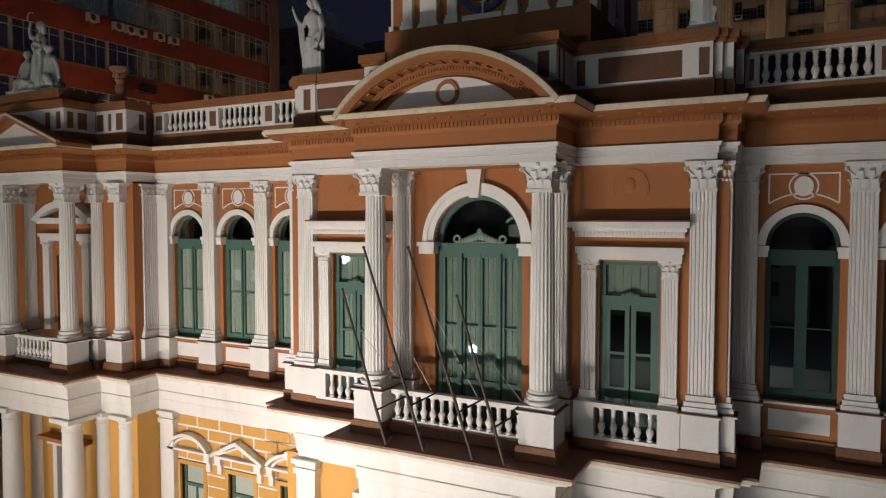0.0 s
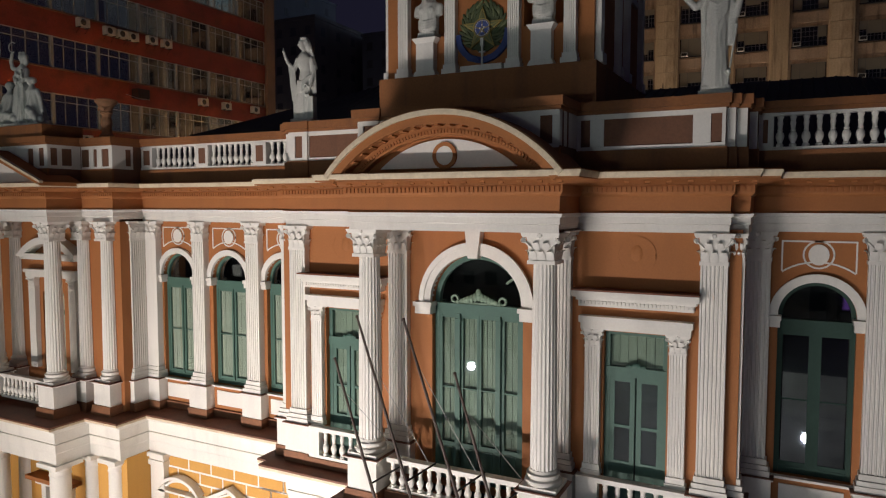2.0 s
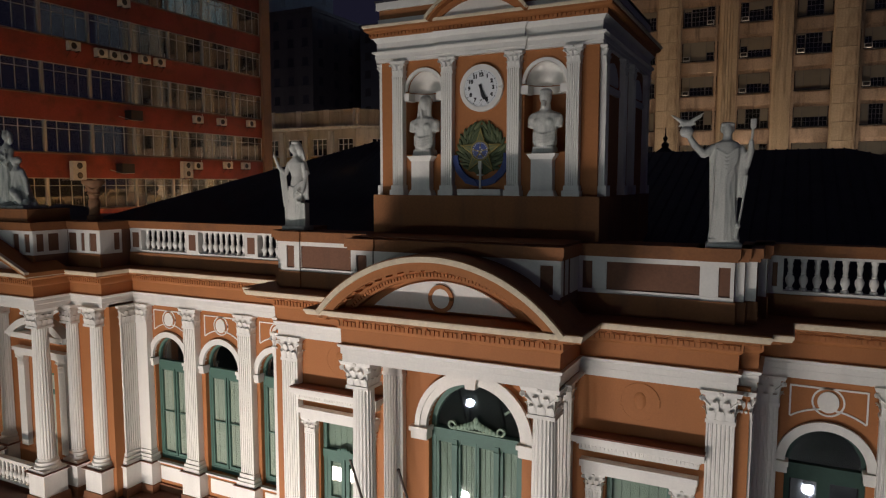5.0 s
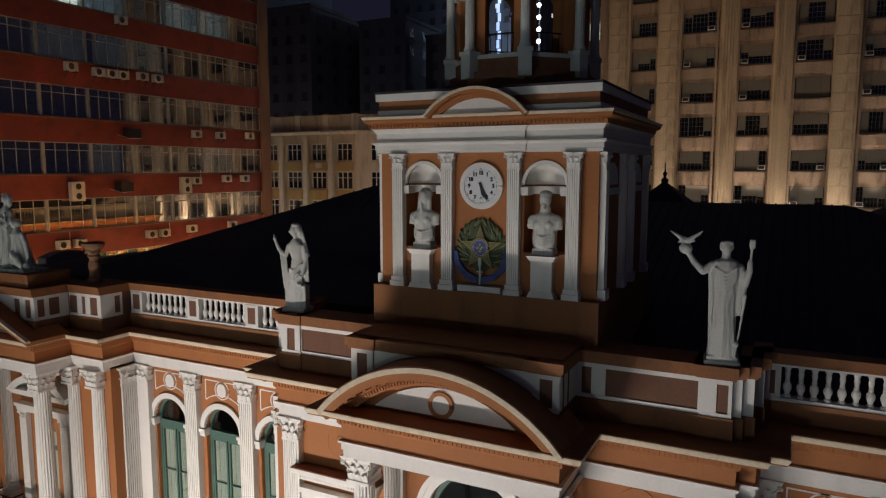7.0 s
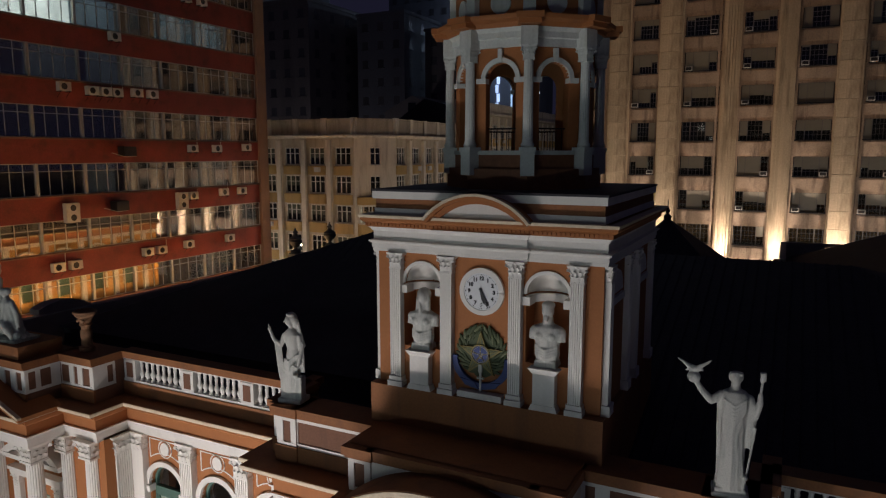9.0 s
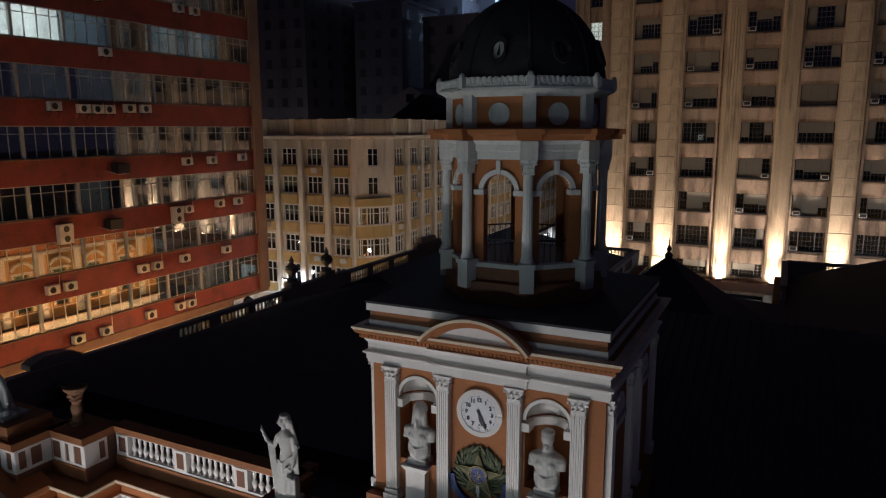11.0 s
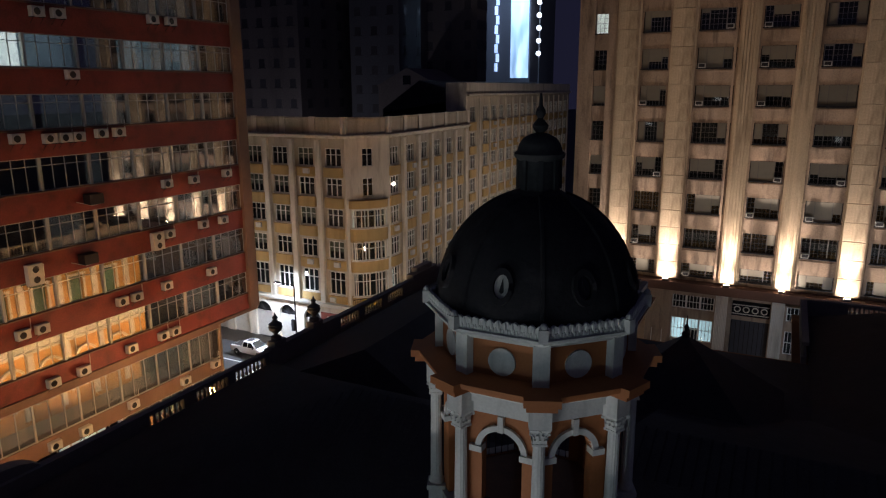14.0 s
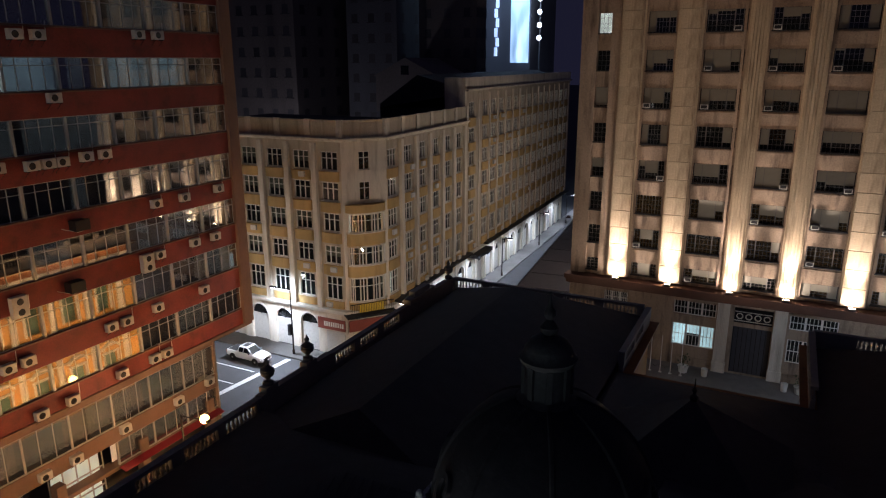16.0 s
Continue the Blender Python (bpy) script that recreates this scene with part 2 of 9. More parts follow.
M = dict(
    white=surface("white_paint", (0.74, 0.72, 0.66), 0.65, 0.07, 1.2, 25, 0.2, 0.006, 0.25, (0.42, 0.40, 0.36), streak=True),
    oldwhite=surface("weathered_white_paint", (0.60, 0.63, 0.58), 0.75, 0.14, 2.0, 25, 0.3, 0.008, 0.55, (0.24, 0.28, 0.25), streak=True),
    brown=surface("terracotta_paint", (0.365, 0.137, 0.040), 0.75, 0.12, 1.0, 30, 0.3, 0.006, 0.35, (0.26, 0.10, 0.035), streak=True),
    ochre=surface("ochre_paint", (0.58, 0.31, 0.07), 0.75, 0.10, 1.0, 30, 0.3, 0.006, 0.25, (0.40, 0.21, 0.06), streak=True),
    slab=surface("painted_ledge", (0.16, 0.055, 0.026), 0.6, 0.25, 1.5, 20, 0.3, 0.008, 0.4, (0.07, 0.03, 0.02)),
    edge=surface("ledge_edge", (0.66, 0.56, 0.40), 0.7, 0.15, 2.0, 20, 0.2, 0.006, 0.4, (0.30, 0.18, 0.09)),
    field=surface("dark_parapet_paint", (0.17, 0.078, 0.043), 0.8, 0.2, 1.5, 24, 0.35, 0.008, 0.5, (0.08, 0.045, 0.03), streak=True),
    # weathered coping paint, darkened further for the parapet's shade
    coping=surface("shaded_coping_paint", (0.27, 0.105, 0.034), 0.75, 0.18, 1.3, 22, 0.35, 0.01, 0.5, (0.12, 0.055, 0.03), streak=True),
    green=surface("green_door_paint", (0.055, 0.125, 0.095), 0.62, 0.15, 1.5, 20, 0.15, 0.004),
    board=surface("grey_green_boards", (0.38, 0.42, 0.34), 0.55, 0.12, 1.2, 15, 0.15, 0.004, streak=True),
    # the door green with the right wing's shade put into its colour
    shadegreen=surface("shaded_green_paint", (0.022, 0.055, 0.042), 0.8, 0.15, 1.5, 20, 0.15, 0.004),
    # near-black that puts the shade of unlit rooms into the colour
    dark=surface("unlit_room_black", (0.012, 0.012, 0.014), 0.9, 0.1),
    roof=surface("dark_roof_tiles", (0.038, 0.035, 0.040), 0.85, 0.3, 1.5, 12, 0.6, 0.03),
    dome=surface("dark_slate_dome", (0.015, 0.015, 0.017), 0.9, 0.3, 1.5, 14, 0.4, 0.02, 0.4, (0.06, 0.06, 0.06)),
    stone=surface("weathered_statue_stone", (0.54, 0.54, 0.49), 0.9, 0.28, 3.0, 60, 0.4, 0.01, 0.7, (0.15, 0.19, 0.17), streak=True),
    urnstone=surface("terracotta_urn", (0.25, 0.125, 0.06), 0.85, 0.25, 2.5, 25, 0.5, 0.012, 0.5, (0.10, 0.07, 0.04)),
    iron=surface("dark_iron", (0.030, 0.024, 0.022), 0.5, 0.2, 3, 30, 0.2, 0.003, metal=0.6),
    pole=surface("dark_wood_pole", (0.055, 0.035, 0.025), 0.55, 0.3, 3, 30, 0.2, 0.003),
    clock=surface("clock_enamel", (0.72, 0.74, 0.74), 0.35, 0.04, 2, 20, 0.05, 0.002),
    black=surface("black_paint", (0.012, 0.012, 0.013), 0.5, 0.1),
    plinth=surface("dark_terracotta_plinth", (0.21, 0.085, 0.036), 0.7, 0.2, 1.5, 20, 0.3, 0.008, 0.4, (0.09, 0.04, 0.02)),
    oldstone=surface("dark_weathered_stone_group", (0.50, 0.52, 0.47), 0.9, 0.35, 3.0, 40, 0.5, 0.012, 0.85, (0.11, 0.15, 0.13), streak=True),
    leaf=surface("painted_green_wreath", (0.055, 0.075, 0.030), 0.7, 0.35, 6, 30, 0.3, 0.01),
    gold=surface("painted_yellow", (0.24, 0.19, 0.05), 0.6, 0.2, 5, 30, 0.2, 0.005),
    starred=surface("painted_star_green", (0.10, 0.12, 0.05), 0.6, 0.2, 5, 30, 0.2, 0.005),
    blue=surface("painted_blue", (0.035, 0.060, 0.20), 0.6, 0.2, 5, 30, 0.2, 0.005),
    glass=glass("window_glass", gloss=0.05),
    darkglass=glass("dark_window_glass", (0.55, 0.58, 0.62), 0.22, 1.6),
    redglass=glass("office_glass", (0.70, 0.72, 0.72), 0.36, 1.5, 0.025),
    red=surface("red_spandrel_paint", (0.20, 0.038, 0.028), 0.65, 0.34, 0.5, 14, 0.3, 0.01, 0.75, (0.085, 0.026, 0.02)),
    alu=surface("aluminium_mullion", (0.42, 0.42, 0.40), 0.45, 0.12, 2, 20, 0.1, 0.003, metal=0.3),
    steel=surface("steel_window", (0.20, 0.19, 0.175), 0.5, 0.2, 2, 20, 0.1, 0.003),
    concrete=surface("painted_concrete_pier", (0.20, 0.125, 0.09), 0.8, 0.2, 0.6, 12, 0.3, 0.01, 0.4, (0.15, 0.09, 0.06)),
    ac=surface("white_metal_casing", (0.55, 0.54, 0.50), 0.5, 0.15, 3, 30, 0.1, 0.003, 0.4, (0.25, 0.23, 0.2), piece=0.5),
    curtain=surface("pale_curtain", (0.36, 0.34, 0.30), 0.9, 0.2, 1.5, 8, 0.3, 0.02, piece=0.4, streak=True),
    litcurtain=glow("lit_curtain", (1.0, 0.70, 0.32), 0.55, 0.5, 2.5),
    litroom=glow("lit_room_wall", (1.0, 0.78, 0.48), 0.13, 0.6, 0.8),
    coolroom=glow("cool_lit_room", (0.86, 0.94, 0.84), 2.4, 0.4, 1.0),
    paleroom=glow("pale_pane_glow", (0.75, 0.92, 0.95), 0.55, 0.5, 0.8),
    roomwall=surface("dull_room_wall", (0.20, 0.19, 0.175), 0.9, 0.3, 0.7, 6, 0.2, 0.01, 0.6, (0.05, 0.05, 0.05), piece=0.5),
    midroom=glow("dim_blue_room", (0.60, 0.80, 0.84), 0.20, 0.6, 0.8),
    dimroom=glow("dim_room", (0.55, 0.62, 0.60), 0.06, 0.6, 0.7),
    cream=surface("cream_render", (0.68, 0.63, 0.53), 0.85, 0.22, 0.8, 10, 0.4, 0.01, 0.6, (0.26, 0.21, 0.14), streak=True),
    creamwall=surface("grey_cream_render", (0.50, 0.44, 0.34), 0.85, 0.25, 0.8, 10, 0.4, 0.01, 0.6, (0.18, 0.15, 0.11), streak=True),
    yellow=surface("yellow_render", (0.47, 0.325, 0.13), 0.85, 0.22, 0.8, 10, 0.4, 0.01, 0.6, (0.27, 0.18, 0.08), streak=True),
    shutter=surface("white_window_frame", (0.78, 0.76, 0.70), 0.6, 0.1, 2, 20, 0.1, 0.004, piece=0.4),
    limestone=surface("beige_stone_cladding", (0.52, 0.42, 0.28), 0.85, 0.34, 0.7, 9, 0.6, 0.03, 0.85, (0.17, 0.115, 0.07), streak=True, piece=0.3),
    panel=surface("pale_render_panel", (0.34, 0.255, 0.18), 0.85, 0.34, 0.8, 9, 0.5, 0.03, 0.9, (0.085, 0.06, 0.047), streak=True),
    blind=surface("closed_blind", (0.26, 0.245, 0.195), 0.8, 0.15, 2, 30, 0.2, 0.005, piece=0.5),
    redledge=surface("red_brown_ledge", (0.11, 0.055, 0.035), 0.85, 0.25, 0.8, 10, 0.4, 0.01, 0.5, (0.09, 0.045, 0.03)),
    # faint glow standing in for reflections in the red block's lower panes
    paneglow=glow("pale_pane_glow", (0.90, 0.84, 0.74), 0.06, 0.7, 0.9),
    asphalt=surface("asphalt", (0.050, 0.050, 0.052), 0.75, 0.3, 0.4, 25, 0.4, 0.01, 0.4, (0.03, 0.03, 0.03)),
    plaza=surface("pale_plaza_slabs", (0.46, 0.44, 0.41), 0.6, 0.3, 0.3, 8, 0.3, 0.01, 0.5, (0.12, 0.12, 0.12)),
    paving=surface("pavement_slabs", (0.20, 0.19, 0.18), 0.85, 0.25, 0.5, 12, 0.4, 0.01, 0.3, (0.10, 0.10, 0.09)),
    roadpaint=surface("road_paint", (0.62, 0.62, 0.60), 0.7, 0.2, 3, 30, 0.2, 0.003, 0.4, (0.2, 0.2, 0.2)),
    night=surface("dark_render", (0.18, 0.155, 0.15), 0.9, 0.25, 0.15, 4, 0.3, 0.02, 0.5, (0.09, 0.08, 0.08), streak=True),
    night2=surface("grey_render", (0.14, 0.14, 0.16), 0.9, 0.25, 0.15, 4, 0.3, 0.02, 0.5, (0.07, 0.07, 0.08), streak=True),
    carpaint=surface("white_car_paint", (0.78, 0.78, 0.78), 0.2, 0.02, 1, 20, 0.0, 0.001),
    farpane=surface("far_dull_pane", (0.075, 0.072, 0.078), 0.5, 0.5, 0.4, 3, 0.1, 0.01, piece=0.8),
    tyre=surface("tyre_rubber", (0.015, 0.015, 0.015), 0.8, 0.1),
    carglass=surface("dark_car_glass", (0.01, 0.012, 0.014), 0.08, 0.05),
    ledsign=glow("led_screen", (0.50, 0.74, 1.0), 1.1, 0.75, 0.35),
    ledball=glow("led_globe", (0.85, 0.94, 1.0), 4.0, 0.05),
    sodiumlamp=glow("sodium_bulb", (1.0, 0.50, 0.12), 16.0, 0.05),
    coollamp=glow("led_lamp", (0.85, 0.93, 1.0), 25.0, 0.05),
    amberlamp=glow("uplight_lens", (1.0, 0.8, 0.5), 14.0, 0.05),
    litpane=glow("lit_window", (0.95, 0.93, 0.82), 0.6, 0.3, 3),
    litdim=glow("dim_led_panel", (0.55, 0.72, 1.0), 0.9, 0.6, 0.3),
    purple=glow("purple_lamp", (0.45, 0.2, 1.0), 0.6, 0.4, 2),
    leafplant=surface("dark_leaves", (0.05, 0.08, 0.03), 0.7, 0.4, 6, 20, 0.3, 0.01),
    signred=surface("shop_sign", (0.25, 0.06, 0.04), 0.6, 0.2, 2, 20, 0.1, 0.003),
    signyellow=surface("yellow_banner", (0.70, 0.52, 0.05), 0.6, 0.1, 2, 20, 0.1, 0.003),
)


# ---------- mesh building ----------
class Geo:
    """Collects boxes, prisms, lathes and sweeps into one mesh."""

    def __init__(self, m=None):
        self.v, self.f, self.m, self.n = [], [], m, -1

    def put(self, vs, fs):
        n = len(self.v)
        self.v += [tuple(self.m @ Vector(p)) for p in vs] if self.m else [tuple(p) for p in vs]
        self.f += [tuple(n + i for i in f) for f in fs]
        return self

    def box(self, x0, x1, y0, y1, z0, z1, snug=False):
        if not snug:                             # no two boxes of a part share a plane
            self.n = (self.n + 1) % 6
            e = 0.0007 * self.n
            x0, x1, y0, y1, z0, z1 = x0 + e, x1 - e, y0 + e, y1 - e, z0 + e, z1 - e
        return self.put([(x, y, z) for z in (z0, z1) for y in (y0, y1) for x in (x0, x1)],
                        [(0, 2, 3, 1), (4, 5, 7, 6), (0, 1, 5, 4), (2, 6, 7, 3), (0, 4, 6, 2), (1, 3, 7, 5)])

    def taper(self, x, y, z0, z1, a0, b0, a1, b1):
        """A block on the axis x, y whose half sizes go from a0, b0 to a1, b1."""
        vs = [(x + s * a, y + t * b, z) for z, a, b in ((z0, a0, b0), (z1, a1, b1)) for s, t in ((-1, -1), (1, -1), (1, 1), (-1, 1))]
        return self.put(vs, [(3, 2, 1, 0), (4, 5, 6, 7)] + [(i, (i + 1) % 4, 4 + (i + 1) % 4, 4 + i) for i in range(4)])

    def prism_z(self, plan, z0, z1):
        n = len(plan)
        return self.put([(x, y, z) for z in (z0, z1) for x, y in plan],
                        [tuple(range(n))[::-1], tuple(range(n, 2 * n))] + [(i, (i + 1) % n, n + (i + 1) % n, n + i) for i in range(n)])

    def prism_y(self, shape, y0, y1):
        n = len(shape)
        return self.put([(x, y, z) for y in (y0, y1) for x, z in shape],
                        [tuple(range(n)), tuple(range(n, 2 * n))[::-1]] + [(n + i, n + (i + 1) % n, (i + 1) % n, i) for i in range(n)])

    def rings(self, loops, closed_ends=True):
        """Joins loops of equal count into a skin."""
        n = len(loops[0])
        fs = [(k * n + i, k * n + (i + 1) % n, (k + 1) * n + (i + 1) % n, (k + 1) * n + i) for k in range(len(loops) - 1) for i in range(n)]
        if closed_ends:
            fs += [tuple(range(n))[::-1], tuple(range((len(loops) - 1) * n, len(loops) * n))]
        return self.put([p for lp in loops for p in lp], fs)

    def lathe(self, profile, x=0.0, y=0.0, seg=16, turn=0.0, squash=1.0):
        return self.rings([[(x + r * math.cos(turn + 2 * math.pi * i / seg), y + squash * r * math.sin(turn + 2 * math.pi * i / seg), z)
                            for i in range(seg)] for r, z in profile])

    def tube(self, a, b, r0, r1=None, seg=8):
        a, b = Vector(a), Vector(b)
        r1 = r0 if r1 is None else r1
        q = (b - a).to_track_quat("Z", "Y").to_matrix()
        return self.rings([[tuple(p + q @ Vector((r * math.cos(2 * math.pi * i / seg), r * math.sin(2 * math.pi * i / seg), 0))) for i in range(seg)]
                           for p, r in ((a, r0), (b, r1))])

    def ball(self, c, rx, ry=None, rz=None, seg=12, n=7):
        ry, rz = ry or rx, rz or rx
        return self.rings([[(c[0] + rx * math.cos(a) * math.cos(2 * math.pi * i / seg), c[1] + ry * math.cos(a) * math.sin(2 * math.pi * i / seg), c[2] + rz * math.sin(a))
                            for i in range(seg)] for a in [math.pi * (k / n - 0.5) * 0.98 for k in range(n + 1)]])

    def arc(self, cx, cz, r0, r1, y0, y1, a0=0.0, a1=180.0, seg=20):
        """A curved bar in an upright plane, between two radii and two depths."""
        loops = []
        for k in range(seg + 1):
            a = radians(a0 + (a1 - a0) * k / seg)
            c, s = math.cos(a), math.sin(a)
            loops.append([(cx + r0 * c, y0, cz + r0 * s), (cx + r1 * c, y0, cz + r1 * s), (cx + r1 * c, y1, cz + r1 * s), (cx + r0 * c, y1, cz + r0 * s)])
        return self.rings(loops)

    def arched_wall(self, x0, x1, z0, z1, y0, y1, cx, half, sill, spring, seg=18):
        """A wall with one round-headed opening through it."""
        if sill > z0:
            self.box(x0, x1, y0, y1, z0, sill, True)
        self.box(x0, cx - half, y0, y1, sill, z1, True)
        self.box(cx + half, x1, y0, y1, sill, z1, True)
        for k in range(seg):
            a, b = (cx - half * math.cos(math.pi * j / seg) for j in (k, k + 1))
            za, zb = (spring + half * math.sin(math.pi * j / seg) for j in (k, k + 1))
            self.put([(a, y0, za), (b, y0, zb), (b, y0, z1), (a, y0, z1), (a, y1, za), (b, y1, zb), (b, y1, z1), (a, y1, z1)],
                     [(0, 1, 2, 3), (7, 6, 5, 4), (0, 4, 5, 1), (3, 2, 6, 7)])
        return self

    def holed_wall(self, x0, x1, z0, z1, y0, y1, holes):
        """A wall with square holes (x0, x1, z0, z1) set in one row."""
        xs = sorted({x0, x1} | {h[k] for h in holes for k in (0, 1)})
        zs = sorted({z0, z1} | {h[k] for h in holes for k in (2, 3)})
        for a, b in zip(xs, xs[1:]):
            for c, d in zip(zs, zs[1:]):
                if not any(h[0] <= a and b <= h[1] and h[2] <= c and d <= h[3] for h in holes):
                    self.box(a, b, y0, y1, c, d, True)
        return self

    def sweep(self, profile, path, closed=False):
        """Runs a profile of (out, z) along a plan path, mitred; out is to the right of the way."""
        n = len(path)
        dirs = [(Vector(path[(i + 1) % n]) - Vector(path[i])).normalized() for i in range(n if closed else n - 1)]
        loops = []
        for i in range(n):
            a = dirs[i - 1] if (closed or i > 0) else dirs[i]
            b = dirs[i] if (closed or i < n - 1) else dirs[i - 1]
            na, nb = Vector((a.y, -a.x)), Vector((b.y, -b.x))
            mit = (na + nb) / max(0.3, 1 + na.dot(nb))
            loops.append([(path[i][0] + mit.x * d, path[i][1] + mit.y * d, z) for d, z in profile])
        if closed:
            loops.append(loops[0])
        return self.rings(loops, not closed)


def sharp(me, angle=38):
    me.polygons.foreach_set("use_smooth", [True] * len(me.polygons))
    me.set_sharp_from_angle(angle=radians(angle))
    return me


def mesh(name, geo, material, smooth=True):
    me = bpy.data.meshes.new(name)
    me.from_pydata(geo.v, [], geo.f)
    me.materials.append(material)
    bm = bmesh.new()
    bm.from_mesh(me)
    bmesh.ops.remove_doubles(bm, verts=bm.verts, dist=0.0002)
    bmesh.ops.recalc_face_normals(bm, faces=bm.faces)
    bm.to_mesh(me)
    bm.free()
    if smooth:
        sharp(me)
    return me


def part(name, geo, material, parent=None, label=""):
    """One mesh object, under a thing or a part where one is given. geo may be a ready mesh."""
    me = geo if isinstance(geo, bpy.types.Mesh) else mesh(name, geo, material)
    ob = new(name, me)
    if parent:
        ob.parent = parent
    return tagged(ob, label)


def placed(name, me, at, parent=None, label="", rz=0.0, scale=(1, 1, 1)):
    """A part that shares a ready mesh."""
    ob = new(name, me)
    ob.matrix_basis = Matrix.LocRotScale(Vector(at), Euler((0, 0, radians(rz))), Vector(scale))
    if parent:
        ob.parent = parent
    return tagged(ob, label)


def thing(name, label, category, at=(0, 0, 0), group="", kind=""):
    """An Empty that carries the parts of a thing."""
    ob = new(name)
    ob.location = at
    ob.empty_display_size = 0.2
    return tagged(ob, label, category, group, kind)


# ---------- the palace: levels and plan ----------
CX = -5.82                                   # axis of the portico
Z_LEDGE, Z_PLINTH, Z_PED, Z_BASE, Z_CAP0, Z_CAP, Z_FRIEZE, Z_CORN = 8.05, 8.2, 8.86, 9.17, 12.8, 13.34, 13.67, 14.38
Z_ATT0, Z_ATT1, Z_COPE = 14.82, 15.42, 15.64
WING, BAY, PORT = 14.22, 12.83, 11.65        # front faces of the pilasters
HALF = [(-22.9, 13.25), (-21.5, 13.25), (-21.5, 12.22), (-18.08, 12.22), (-18.08, 13.25), (-16.8, 13.25), (-16.8, WING), (-10.74, WING), (-10.74, 13.1),
        (-10.46, 13.1), (-10.46, BAY), (-7.92, BAY), (-7.92, PORT)]
FRONT = HALF + [(2 * CX - x, y) for x, y in reversed(HALF)]
REAR = [(11.26, 48.2), (-1.0, 48.2), (-1.0, 40.4), (-9.6, 40.4), (-9.6, 48.2), (-22.9, 48.2)]
LOOP = FRONT + REAR

palace = thing("palace", "ochre and white neoclassical town hall with portico, lit by floodlights", "building", (CX, 20, 0))
palace.location = (0, 0, 0)


def ppart(name, geo, material, label=""):
    return part(name, geo, material, palace, label)


# entablature round the whole building
ppart("frieze", Geo().sweep([(-0.45, 13.34), (0.0, 13.34), (0.0, 13.48), (0.025, 13.49), (0.025, 13.60), (0.06, 13.62), (0.075, 13.67), (-0.45, 13.67)], LOOP, True), M["white"], "white moulded frieze")
ppart("cornice", Geo().sweep([(-0.45, 13.67), (0.01, 13.67), (0.02, 13.96), (0.06, 13.99), (0.08, 14.02), (0.08, 14.15), (0.13, 14.17), (0.30, 14.19), (0.36, 14.23), (0.46, 14.25),
                               (0.46, 14.27), (-0.45, 14.27)], LOOP, True), M["brown"], "terracotta painted cornice")
ppart("cornice_edge", Geo().sweep([(0.30, 14.272), (0.465, 14.272), (0.475, 14.30), (0.50, 14.345), (0.50, 14.375), (0.30, 14.375)], LOOP, True), M["edge"], "pale edge of the cornice")
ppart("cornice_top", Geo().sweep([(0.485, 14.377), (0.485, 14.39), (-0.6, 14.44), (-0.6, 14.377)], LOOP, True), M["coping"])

# dentils under the cornice of the front, from the left bay to the right wing
dent = Geo()
for (xa, ya), (xb, yb) in zip(FRONT, FRONT[1:]):
    if abs(ya - yb) < 0.01 and xa < 5:
        n = int((xb - xa + 0.1) / 0.085)
        for i in range(n):
            x = xa - 0.05 + (xb - xa + 0.1) * (i + 0.5) / n
            dent.box(x - 0.030, x + 0.030, ya - 0.115, ya - 0.07, 14.035, 14.125)
ppart("dentil_course", dent, M["brown"], "small square dentils in a row")
tagged(bpy.data.objects["dentil_course"], kind="stuff")
mod = Geo()
for (xa, ya), (xb, yb) in zip(FRONT, FRONT[1:]):
    if abs(ya - yb) < 0.01 and xa < 5:
        n = max(2, int((xb - xa + 0.6) / 0.33))
        for i in range(n):
            x = xa - 0.28 + (xb - xa + 0.56) * (i + 0.5) / n
            mod.box(x - 0.045, x + 0.045, ya - 0.34, ya - 0.12, 14.18, 14.232)
tagged(ppart("modillion_course", mod, M["brown"]), kind="stuff")

# ledge between the storeys, with its white fascia
ppart("ledge_top", Geo().sweep([(0.49, 7.86), (0.49, 7.905), (-0.3, 8.0), (-0.9, 8.06), (-0.9, 7.86)], LOOP, True), M["slab"], "dark red-brown ledge top")
ppart("ledge_edge", Geo().sweep([(0.30, 7.855), (0.485, 7.855), (0.485, 7.80), (0.43, 7.77), (0.30, 7.77)], LOOP, True), M["edge"])
ppart("fascia", Geo().sweep([(-0.45, 7.768), (0.38, 7.768), (0.34, 7.70), (0.16, 7.66), (0.14, 7.60), (0.07, 7.56), (0.05, 7.26), (0.0, 7.25), (0.0, 7.225), (0.04, 7.215), (0.02, 6.97), (0.0, 6.95), (-0.02, 6.62), (-0.45, 6.60)], LOOP, True),
      M["white"], "white moulded band between the storeys")

# walls: upper storey
WY, BY = WING + 0.20, BAY + 0.17
wing_x = [-15.64, -13.73, -11.83]
wall = Geo()
for cx in wing_x:
    x0, x1 = cx - 0.955, cx + 0.955
    if cx == wing_x[0]:
        x0 = -17.0
    if cx == wing_x[-1]:
        x1 = -10.6
    wall.arched_wall(x0, x1, 8.0, 13.4, WY, WY + 0.4, cx, 0.62, 8.87, 11.82)
ppart("wall", wall, M["brown"], "terracotta painted wall of the wing")
wall = Geo()
for k, cx in enumerate((0.18, 2.10, 4.0)):
    wall.arched_wall(-1.1 if k == 0 else cx - 0.96, cx + 0.96 if k < 2 else 5.3, 8.0, 13.4, WY, WY + 0.4, cx, 0.62, 8.87, 11.82)
ppart("wall", wall, M["brown"], "terracotta painted wall of the wing")
wall = Geo()
